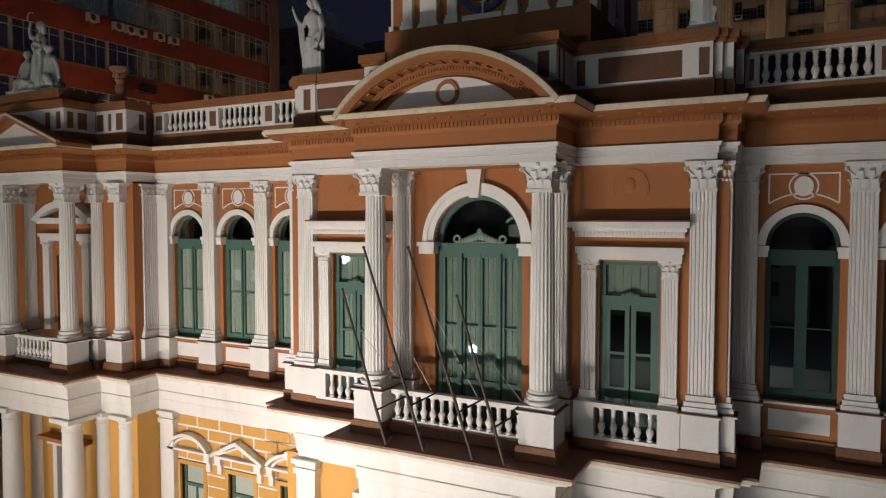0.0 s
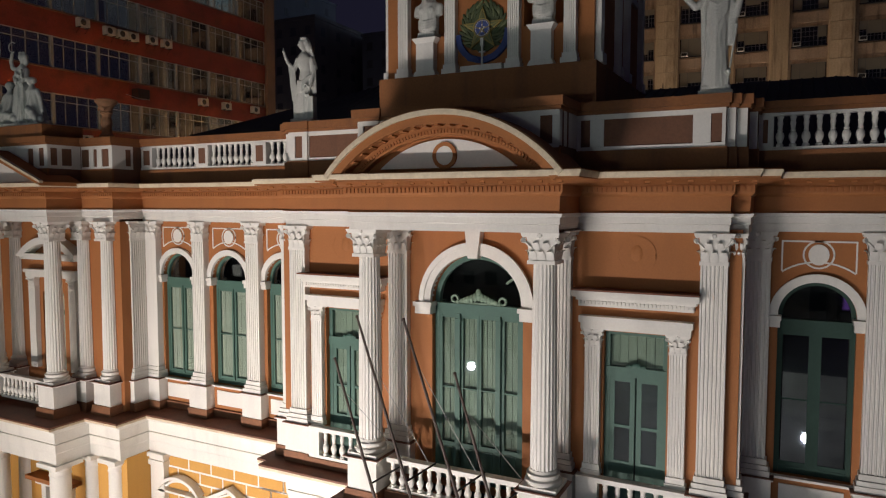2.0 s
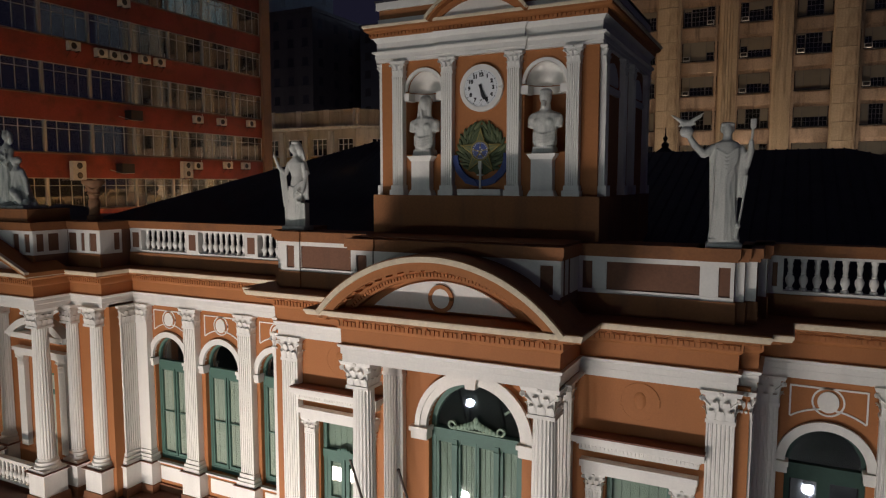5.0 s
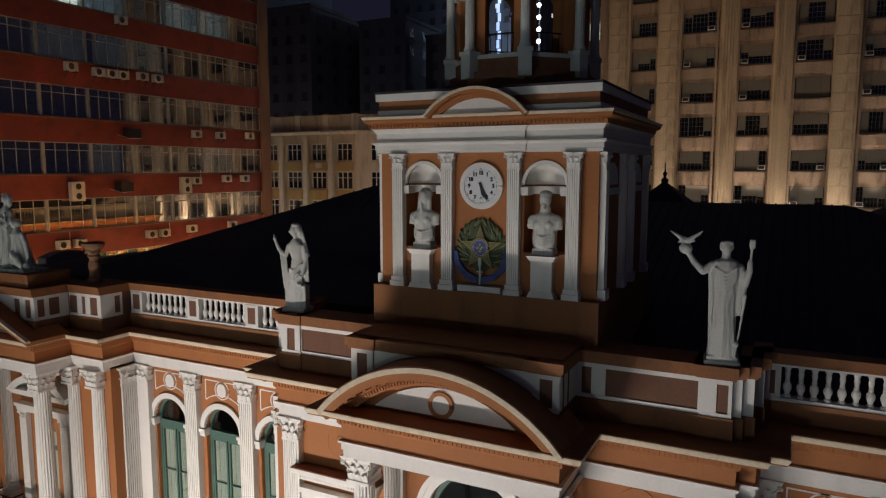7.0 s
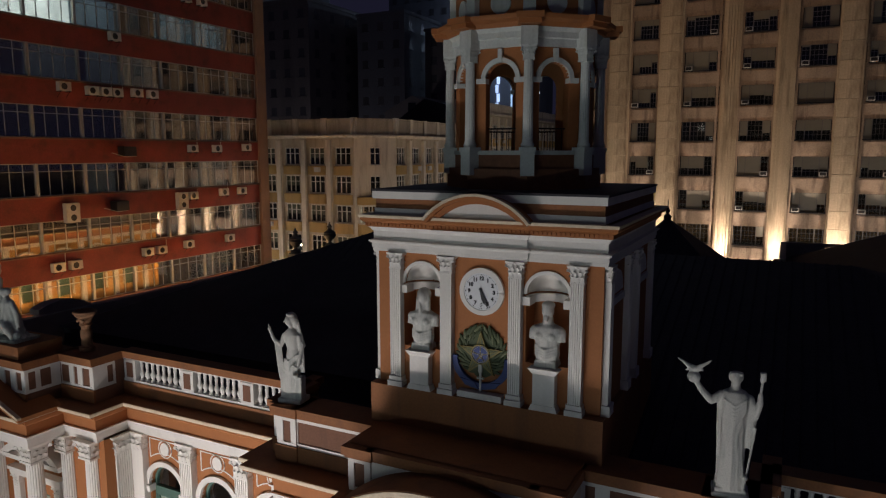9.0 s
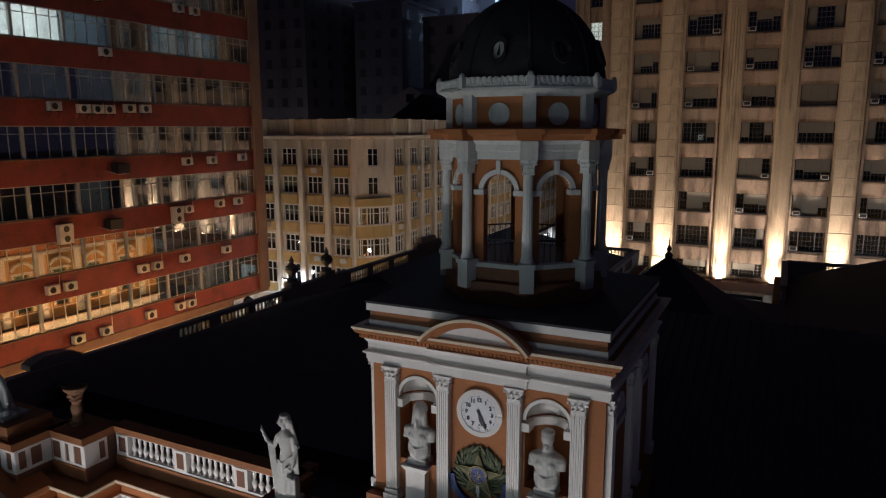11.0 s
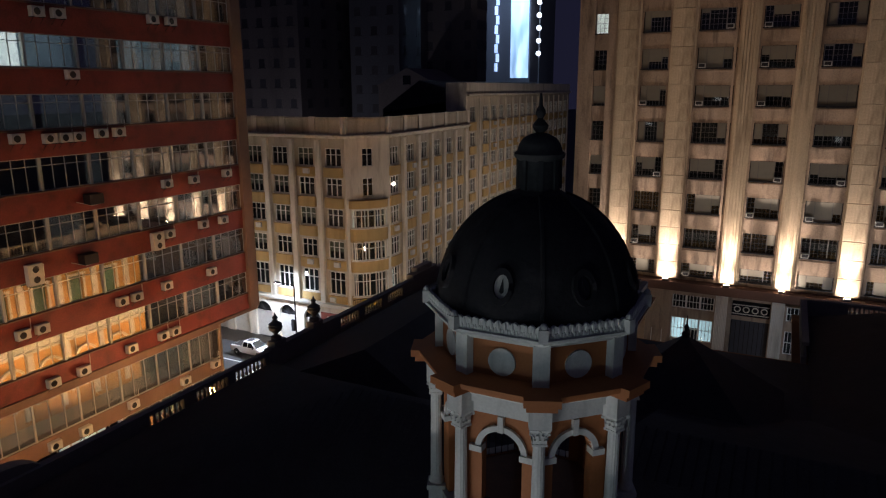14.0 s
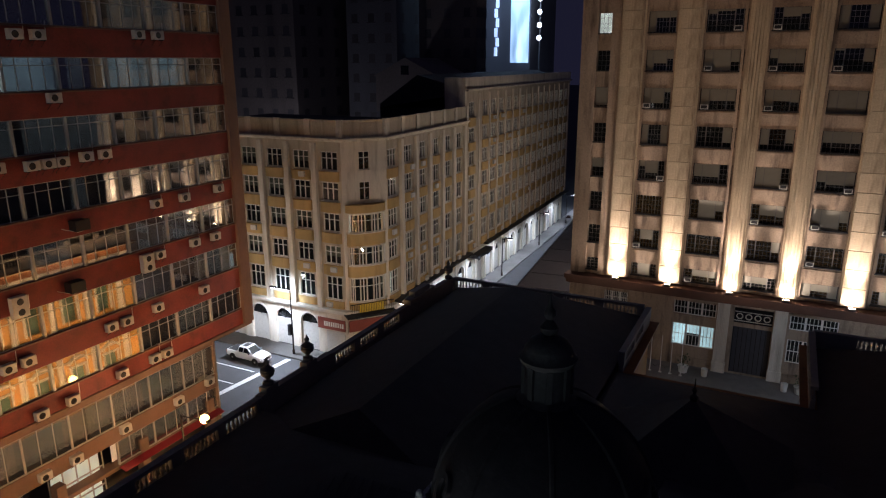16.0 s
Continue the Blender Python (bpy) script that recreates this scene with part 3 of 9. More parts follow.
wall.holed_wall(-10.55, -7.1, 8.0, 13.4, BY, BY + 0.4, [(-9.50, -8.38, 8.1, 11.52)])
wall.arched_wall(-7.1, 2 * CX + 7.1, 8.0, 13.4, BY, BY + 0.4, CX, 0.99, 8.1, 11.83, 28)
wall.holed_wall(2 * CX + 7.1, 2 * CX + 10.55, 8.0, 13.4, BY, BY + 0.4, [(-3.26, -2.14, 8.1, 11.52)])
for s in (-1, 1):
    xa, xb = sorted((CX + s * 4.60, CX + s * 4.84))
    wall.box(xa, xb, BY - 0.02, WY + 0.4, 8.0, 13.4)
ppart("wall", wall, M["brown"], "terracotta painted wall of the central bay")
wall = Geo()
for s in (-1, 1):
    lx = CX - s * 13.98
    wall = Geo().holed_wall(lx - 3.05, lx + 3.0, 8.0, 13.4, 13.45, 13.8, [(lx - 0.5, lx + 0.5, 8.3, 11.2)])
    ppart("wall", wall, M["brown"], "terracotta painted wall of the end bay")
    xa, xb = sorted((lx + s * 3.0, lx + s * 2.65))
    ppart("wall_return", Geo().box(xa, xb, 13.8, WY + 0.3, 8.0, 13.4), M["brown"], "terracotta painted wall of the end bay")

# walls: lower storey, rear and sides
low = Geo().holed_wall(-17.0, -10.6, 0.0, 6.65, WY + 0.02, WY + 0.4, [(x - 0.47, x + 0.47, 1.6, 5.06) for x in wing_x])
ppart("lower_wall", low, M["ochre"], "yellow ochre rusticated ground storey wall")
low = Geo().holed_wall(-1.1, 5.3, 0.0, 6.65, WY + 0.02, WY + 0.4, [(x - 0.47, x + 0.47, 1.6, 5.06) for x in (0.18, 2.10, 4.0)])
ppart("lower_wall", low, M["ochre"], "yellow ochre rusticated ground storey wall")
low = Geo().box(-10.9, -10.5, BY, WY + 0.4, 0, 6.65).box(-1.15, -0.8, BY, WY + 0.4, 0, 6.65)
low.holed_wall(-10.5, -1.15, 0.0, 6.65, BY, BY + 0.4, [(-9.4, -8.3, 1.2, 5.2), (CX - 0.95, CX + 0.95, 0.9, 5.9), (-3.3, -2.2, 1.2, 5.2)])
ppart("lower_wall", low, M["ochre"], "yellow ochre ground storey wall of the central bay")
for s in (-1, 1):
    lx = CX - s * 13.98
    low = Geo().holed_wall(lx - 3.05, lx + 3.0, 0.0, 6.65, 13.45, 13.8, [(lx - 0.6, lx + 0.6, 0.9, 5.2)])
    xa, xb = sorted((lx + s * 3.0, lx + s * 2.65))
    low.box(xa, xb, 13.8, WY + 0.3, 0, 6.65)
    ppart("lower_wall", low, M["ochre"], "yellow ochre ground storey wall of the end bay")
side_y = [16.2 + 3.2 * i for i in range(10)]
side = Geo()
for sx in (-22.9, 11.26):
    s = 1 if sx < 0 else -1
    g = Geo(Matrix.Translation((sx, 0, 0)) @ Matrix(((0, s, 0, 0), (1, 0, 0, 0), (0, 0, 1, 0), (0, 0, 0, 1))))
    for za, zb, sill, head in ((0.0, 6.65, 1.6, 4.9), (7.9, 13.4, 8.9, 12.0)):
        g.holed_wall(13.4, 48.2, za, zb, 0.05, 0.4, [(y - 0.6, y + 0.6, sill, head) for y in side_y])
    side.put(g.v, g.f)
ppart("side_wall", side, M["ochre"], "yellow ochre side walls with tall windows")
rear = Geo().box(-22.9, -9.6, 47.8, 48.15, 0, 13.4).box(-1.0, 11.26, 47.8, 48.15, 0, 13.4).box(-9.65, -9.6, 40.4, 48.1, 0, 13.4).box(-1.05, -1.0, 40.4, 48.1, 0, 13.4).box(-9.6, -1.0, 40.0, 40.35, 0, 13.4)
ppart("rear_wall", rear, M["ochre"], "plain rear walls round the court")
hoods, dimpane = Geo(), Geo()
for y in side_y:
    for z0, z1 in ((1.6, 4.9), (8.9, 12.0)):
        g = Geo(Matrix.Translation((-22.9, 0, 0)) @ Matrix(((0, 1, 0, 0), (1, 0, 0, 0), (0, 0, 1, 0), (0, 0, 0, 1))))
        g.box(y - 0.78, y - 0.6, -0.06, 0.1, z0, z1).box(y + 0.6, y + 0.78, -0.06, 0.1, z0, z1).box(y - 0.85, y + 0.85, -0.10, 0.1, z1, z1 + 0.18)
        g.arc(y, z1 - 0.1, 0.95, 1.15, -0.2, 0.1, 30, 150, 10)
        hoods.put(g.v, g.f)
        dimpane.box(-22.62, -22.58, y - 0.6, y + 0.6, z0, z1)
for i in range(11):
    y = 14.6 + 3.2 * i
    hoods.box(-23.05, -22.85, y - 0.25, y + 0.25, 8.05, 13.34).box(-23.05, -22.85, y - 0.25, y + 0.25, 0.6, 6.62)
ppart("side_trim", hoods, M["white"], "white pilasters and curved hoods on the side wall")
ppart("side_shutters", dimpane, M["green"])
# flat near-black sheets in place of the unlit rooms
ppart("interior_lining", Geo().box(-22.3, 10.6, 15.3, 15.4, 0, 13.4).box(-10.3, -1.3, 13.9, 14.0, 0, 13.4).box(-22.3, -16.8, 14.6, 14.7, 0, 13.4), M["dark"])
tagged(bpy.data.objects["interior_lining"], "near-black sheets standing in for unlit rooms behind the windows")


# ---------- pilasters, columns, balusters ----------
def flutes(x0, x1, y, depth, n=6, d=0.02):
    """Plan of a fluted pilaster whose face lies at y, with plain edges."""
    pts, w = [(x0, y + depth), (x0, y)], (x1 - x0)
    step = w / (n + 0.6)
    for i in range(n):
        a = x0 + step * (0.3 + i + 0.14)
        b = a + step * 0.72
        pts += [(a, y), (a + step * 0.14, y + d), (b - step * 0.14, y + d), (b, y)]
    return pts + [(x1, y), (x1, y + depth)]


def capital_geo(w, d, h, front_only=False, n=3):
    """A leafed capital on a base w by d, of height h, standing at z 0; y- is the front."""
    g = Geo()
    g.taper(0, 0, 0, h * 0.12, w * 0.54, d * 0.54, w * 0.54, d * 0.54)
    g.taper(0, 0, h * 0.1, h * 0.86, w * 0.46, d * 0.46, w * 0.56, d * 0.56)
    g.taper(0, 0, h * 0.86, h, w * 0.70, d * 0.64, w * 0.76, d * 0.70)
    sides = [((0, -1), w, d)] + ([] if front_only else [((1, 0), d, w), ((-1, 0), d, w), ((0, 1), w, d)])
    if front_only:
        sides += [((1, 0), d, w), ((-1, 0), d, w)]
    for (nx, ny), length, deep in sides:
        rot = Matrix.Rotation(math.atan2(nx, -ny), 4, "Z")
        k = n if length >= w * 0.7 else 2
        for row, z0, z1, cnt, out in ((0, 0.08, 0.46, k, 0.0), (1, 0.30, 0.74, k - 1, 0.02)):
            for i in range(cnt):
                c = length * ((i + 0.5) / cnt - 0.5) * (1.02 if row == 0 else 0.8)
                lw = length / k * 0.43
                y0 = -deep * 0.46 - out * 0.5
                q = Geo(rot)
                zs = [h * (z0 + (z1 - z0) * t) for t in (0, 0.35, 0.7, 0.95, 0.88)]
                ys = [y0 - w * s for s in (0.02, 0.045, 0.075, 0.16, 0.20)]
                ws = [lw, lw * 1.1, lw * 0.95, lw * 0.6, lw * 0.45]
                q.rings([[(c - a, y, z), (c, y - 0.02 * w, z), (c + a, y, z), (c, y + 0.05 * w, z)] for a, y, z in zip(ws, ys, zs)])
                g.put(q.v, q.f)
    for sx in (-1, 1):
        for sy in ((-1,) if front_only else (-1, 1)):
            c = Vector((sx * w * 0.66, sy * d * 0.62, h * 0.76))
            t = Vector((sx * 0.7, sy * -0.7, 0)) * w * 0.05
            g.tube(c - t, c + t, w * 0.105, seg=8)
            g.tube((sx * w * 0.25, sy * d * 0.50, h * 0.45), c, w * 0.04, w * 0.05, 5)
    g.ball((0, -d * 0.68, h * 0.92), w * 0.10, w * 0.06, h * 0.07, 8, 4)
    return g


CAP_PIL = mesh("capital", capital_geo(0.43, 0.22, Z_CAP - Z_CAP0, True), M["white"])
CAP_COL = mesh("capital", capital_geo(0.46, 0.46, Z_CAP - Z_CAP0), M["white"])
CAP_SMALL = mesh("capital", capital_geo(0.28, 0.16, 0.34, True), M["white"])


def pilaster(x, y, w=0.43, depth=0.25, pedestal=True, cap=True, fluted=True, turn=0):
    """A pilaster of the upper storey on its pedestal, facing the square; x, y: middle of its face."""
    root = Geo().prism_z(flutes(-w / 2, w / 2, 0, depth) if fluted else [(-w / 2, depth), (-w / 2, 0), (w / 2, 0), (w / 2, depth)], Z_BASE, Z_CAP0 + 0.02)
    ob = ppart("pilaster", root, M["white"], "white fluted pilaster" if fluted else "white plain pilaster")
    ob.matrix_basis = pose(x, y, 0, 0, 0, turn)
    b = Geo()
    for z0, z1, e in ((Z_PED, Z_PED + 0.11, 0.085), (Z_PED + 0.11, Z_PED + 0.2, 0.06), (Z_PED + 0.2, Z_BASE, 0.03)):
        b.box(-w / 2 - e, w / 2 + e, -e, depth, z0, z1)
    part("base", b, M["white"], ob)
    if pedestal:
        p = Geo().box(-w / 2 - 0.11, w / 2 + 0.11, -0.10, depth, Z_PLINTH, Z_PED - 0.05).box(-w / 2 - 0.15, w / 2 + 0.15, -0.14, depth, Z_PED - 0.05, Z_PED)
        part("pedestal", p, M["white"], ob)
        part("plinth", Geo().box(-w / 2 - 0.14, w / 2 + 0.14, -0.128, depth, Z_LEDGE - 0.09, Z_PLINTH), M["plinth"], ob, "dark terracotta plinth")
        # thin dark line for the stain and the shadow under the base
        part("pedestal_cap", Geo().box(-w / 2 - 0.155, w / 2 + 0.155, -0.147, depth, Z_PED - 0.018, Z_PED + 0.003), M["slab"], ob)
    if cap:
        c = placed("capital", CAP_PIL, (0, 0.10, Z_CAP0), ob, "", 0, (w / 0.43, 1, 1))
    return ob


def column(x, y, r=0.235, pedestal=True):
    """A round fluted column of the upper storey."""
    n = 20
    loops = []
    for k in range(8):
        t = k / 7
        rr = r * (1 - 0.14 * t ** 1.6)
        lp = []
        for i in range(n):
            for q, dep in ((0.0, 0.0), (0.18, 0.0), (0.36, 0.055), (0.59, 0.075), (0.82, 0.055)):
                a = 2 * math.pi * (i + q) / n
                lp.append((rr * (1 - dep) * math.cos(a), rr * (1 - dep) * math.sin(a), Z_BASE + (Z_CAP0 + 0.03 - Z_BASE) * t))
        loops.append(lp)
    ob = ppart("column", Geo().rings(loops), M["white"], "white fluted column")
    ob.location = (x, y, 0)
    b = Geo().box(-r * 1.42, r * 1.42, -r * 1.42, r * 1.42, Z_PED, Z_PED + 0.07)
    b.lathe([(r * 1.36, Z_PED + 0.07), (r * 1.42, Z_PED + 0.11), (r * 1.36, Z_PED + 0.15), (r * 1.16, Z_PED + 0.17), (r * 1.14, Z_PED + 0.2), (r * 1.26, Z_PED + 0.22), (r * 1.26, Z_PED + 0.26),
             (r * 1.1, Z_PED + 0.28), (r * 1.02, Z_BASE + 0.02)], seg=28)
    part("base", b, M["white"], ob)
    if pedestal:
        part("pedestal", Geo().box(-0.335, 0.335, -0.335, 0.335, Z_PLINTH, Z_PED - 0.06).taper(0, 0, Z_PED - 0.06, Z_PED, 0.36, 0.36, 0.40, 0.40), M["white"], ob)
        part("plinth", Geo().taper(0, 0, Z_LEDGE - 0.12, Z_PLINTH, 0.41, 0.41, 0.37, 0.37), M["plinth"], ob, "dark terracotta plinth")
        # dark sheet drawing the stained top and the base's shadow line
        part("pedestal_cap", Geo().box(-0.405, 0.405, -0.405, 0.405, Z_PED - 0.014, Z_PED + 0.003), M["slab"], ob)
    placed("capital", CAP_COL, (0, 0, Z_CAP0), ob)
    return ob


for x in (-7.66, -4.05):
    column(x, 11.97)
for x in (-18.43, -21.30, 2 * CX + 18.43, 2 * CX + 21.30):
    column(x, 12.56)
for x in (-18.28, -17.27, -21.47, -22.5):
    column(x, 13.42, 0.215)
for x in (CX - 1.735, CX + 1.735):
    pilaster(x, 12.86, 0.45, 0.2)
for x in (-10.16, -1.40):
    pilaster(x, BAY, 0.43)
for x in (-14.70, -12.77, 1.14, 3.06):
    pilaster(x, WING, 0.43)
pilaster(-16.53, WING, 0.43, fluted=False)
pilaster(-0.79, WING, 0.43)
pilaster(-10.98, WING, 0.26, fluted=False)
pilaster(-1.035, 13.02, 0.19, fluted=False)
pilaster(CX - 4.87, 13.02, 0.17, fluted=False)
pilaster(-16.74, 13.98, 0.46, 0.12, turn=90)

PROFILE = [(0.075, 0.0), (0.075, 0.05), (0.05, 0.07), (0.055, 0.10), (0.085, 0.17), (0.09, 0.22), (0.075, 0.27), (0.045, 0.31), (0.06, 0.33), (0.045, 0.35), (0.05, 0.42), (0.062, 0.47), (0.05, 0.52), (0.06, 0.56),
           (0.07, 0.58), (0.07, 0.62)]
BALUSTER = mesh("baluster", Geo().lathe([(r * 0.80, z * 0.9) for r, z in PROFILE], seg=10), M["white"])
# greyer, darker copy of the white balusters for the side and rear
GREY = surface("grey_roof_edge_paint", (0.30, 0.28, 0.25), 0.8, 0.15, 2, 20, 0.3, 0.006, 0.4, (0.2, 0.2, 0.2))
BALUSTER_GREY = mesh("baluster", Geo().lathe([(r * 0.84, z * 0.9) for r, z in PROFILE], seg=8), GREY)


def rail_run(parent, x0, x1, y, z0, n, material=None, height=0.56):
    """Balusters between two points along x."""
    for i in range(n):
        placed("baluster", BALUSTER, (x0 + (x1 - x0) * (i + 0.5) / n, y, z0), parent, "", 0, (1, 1, height / 0.558))


# balconies in front of the doors
b = ppart("balustrade", Geo().box(CX - 1.42, CX + 1.42, 11.88, 12.06, Z_PED - 0.10, Z_PED - 0.01).box(CX - 1.42, CX + 1.42, 11.90, 12.04, Z_PLINTH, Z_PLINTH + 0.05), M["white"], "white balustrade of the portico balcony")
rail_run(b, CX - 1.42, CX + 1.42, 11.97, Z_PLINTH + 0.05, 14, height=0.51)
part("plinth", Geo().box(CX - 1.45, CX + 1.45, 11.84, 12.1, Z_LEDGE - 0.12, Z_PLINTH), M["plinth"], b)
for s in (-1, 1):
    dx = CX + s * 3.12
    b = ppart("balustrade", Geo().box(dx - 0.98, dx + 0.98, 12.70, 12.88, Z_PED - 0.09, Z_PED).box(dx - 0.98, dx + 0.98, 12.72, 12.86, Z_PLINTH - 0.05, Z_PLINTH + 0.02)
              .box(dx - 0.98, dx - 0.58, 12.71, 12.87, Z_PLINTH + 0.02, Z_PED - 0.09).box(dx + 0.58, dx + 0.98, 12.71, 12.87, Z_PLINTH + 0.02, Z_PED - 0.09), M["white"], "white balustrade below a balcony door")
    rail_run(b, dx - 0.56, dx + 0.56, 12.79, Z_PLINTH + 0.02, 5, height=0.55)
    part("plinth", Geo().box(dx - 0.98, dx + 0.98, 12.695, 12.92, Z_LEDGE - 0.09, Z_PLINTH - 0.05), M["plinth"], b)
lx = -19.8
b = ppart("balustrade", Geo().box(lx - 1.15, lx + 1.15, 12.46, 12.64, Z_PED - 0.10, Z_PED - 0.01).box(lx - 1.15, lx + 1.15, 12.48, 12.62, Z_PLINTH - 0.05, Z_PLINTH + 0.02), M["white"], "white balustrade of the end balcony")
rail_run(b, lx - 1.12, lx + 1.12, 12.55, Z_PLINTH + 0.02, 12, height=0.54)
# ---------- windows and doors of the upper storey ----------
def arched_window(cx, lit):
    """A round-headed wing window: two leaves with boards behind glass, and a dark fanlight."""
    y, paint = WY + 0.12, M["green" if lit else "shadegreen"]
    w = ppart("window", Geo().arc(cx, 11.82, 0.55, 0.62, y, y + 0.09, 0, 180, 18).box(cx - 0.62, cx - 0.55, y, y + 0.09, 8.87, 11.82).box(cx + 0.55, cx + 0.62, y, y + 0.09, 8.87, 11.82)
              .box(cx - 0.55, cx + 0.55, y - 0.03, y + 0.09, 11.52, 11.74).box(cx - 0.55, cx + 0.55, y, y + 0.09, 8.87, 9.0), paint, "green arched window with closed inner shutters" if lit else "green arched window with bare glass, its frame toned down for shade")
    for s in (-1, 1):
        a, b_ = sorted((cx + s * 0.02, cx + s * 0.55))
        st = 0.055 if lit else 0.02
        leaf = Geo().box(a, a + st, y + 0.01, y + 0.07, 9.0, 11.52).box(b_ - st, b_, y + 0.01, y + 0.07, 9.0, 11.52).box(a, b_, y + 0.01, y + 0.07, 9.0, 9.08).box(a, b_, y + 0.01, y + 0.07, 11.44, 11.52)
        leaf.box(a, b_, y + 0.015, y + 0.06, 10.24, 10.27)
        part("casement", leaf, paint, w)
        if not lit:
            c0, c1 = sorted((cx, cx + s * 0.10))
            part("meeting_stile", Geo().box(c0, c1, y - 0.01, y + 0.08, 9.0, 11.52), paint, w)
        pane = part("pane", Geo().box(a + 0.04, b_ - 0.04, y + 0.03, y + 0.036, 9.06, 11.46), M["glass" if lit else "darkglass"], w)
        pane.visible_shadow = False
        if lit:
            sh = Geo()
            for q in range(3):
                xa = a + 0.03 + (b_ - a - 0.06) * q / 3
                sh.box(xa + 0.003, xa + (b_ - a - 0.06) / 3 - 0.003, y + 0.072 + 0.004 * (q % 2), y + 0.09, 9.02, 11.5)
            part("shutter", sh, M["board"], w, "pale grey-green boards behind the glass")
    part("fanlight", Geo().prism_y([(cx + 0.55 * math.cos(math.pi * k / 14), 11.82 + 0.55 * math.sin(math.pi * k / 14)) for k in range(15)] + [(cx - 0.55, 11.74), (cx + 0.55, 11.74)], y + 0.04, y + 0.046), M["glass"], w)
    # white surround
    g = Geo().arc(cx, 11.82, 0.62, 0.77, WY - 0.08, WY + 0.05, 0, 180, 24)
    ppart("archivolt", g, M["white"], "white arch over a window")
    for s in (-1, 1):
        a, b_ = sorted((cx + s * 0.58, cx + s * 0.80))
        ppart("impost", Geo().box(a, b_, WY - 0.10, WY + 0.1, 11.60, 11.72).box(a - 0.02, b_ + 0.02, WY - 0.13, WY + 0.1, 11.72, 11.81), M["white"])
    ln = Geo().box(cx - 0.58, cx + 0.58, WY - 0.015, WY + 0.01, 13.15, 13.18)
    for s in (-1, 1):
        a = cx + s * 0.58
        ln.box(a - 0.015, a + 0.015, WY - 0.015, WY + 0.01, 12.62, 13.18)
    ln.arc(cx, 11.82, 0.965, 0.995, WY - 0.015, WY + 0.01, 54, 126, 12).arc(cx, 12.93, 0.225, 0.255, WY - 0.015, WY + 0.01, 0, 360, 24)
    ppart("painted_border", ln, M["white"])
    ppart("roundel", Geo().prism_y([(cx + 0.165 * math.cos(2 * math.pi * k / 24), 12.93 + 0.185 * math.sin(2 * math.pi * k / 24)) for k in range(24)], WY - 0.03, WY + 0.01), M["white"], "white oval roundel")
    ppart("sill", Geo().box(cx - 0.74, cx + 0.74, WY - 0.12, WY + 0.2, 8.82, 8.865), M["white"])
    ppart("apron_panel", Geo().box(cx - 0.52, cx + 0.52, WY - 0.03, WY + 0.02, 8.30, 8.70), M["white"])
    ppart("apron_plinth", Geo().box(cx - 0.74, cx + 0.74, WY - 0.06, WY + 0.02, Z_LEDGE - 0.09, Z_PLINTH - 0.02), M["plinth"])


for cx in wing_x:
    arched_window(cx, True)
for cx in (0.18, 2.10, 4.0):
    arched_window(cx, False)


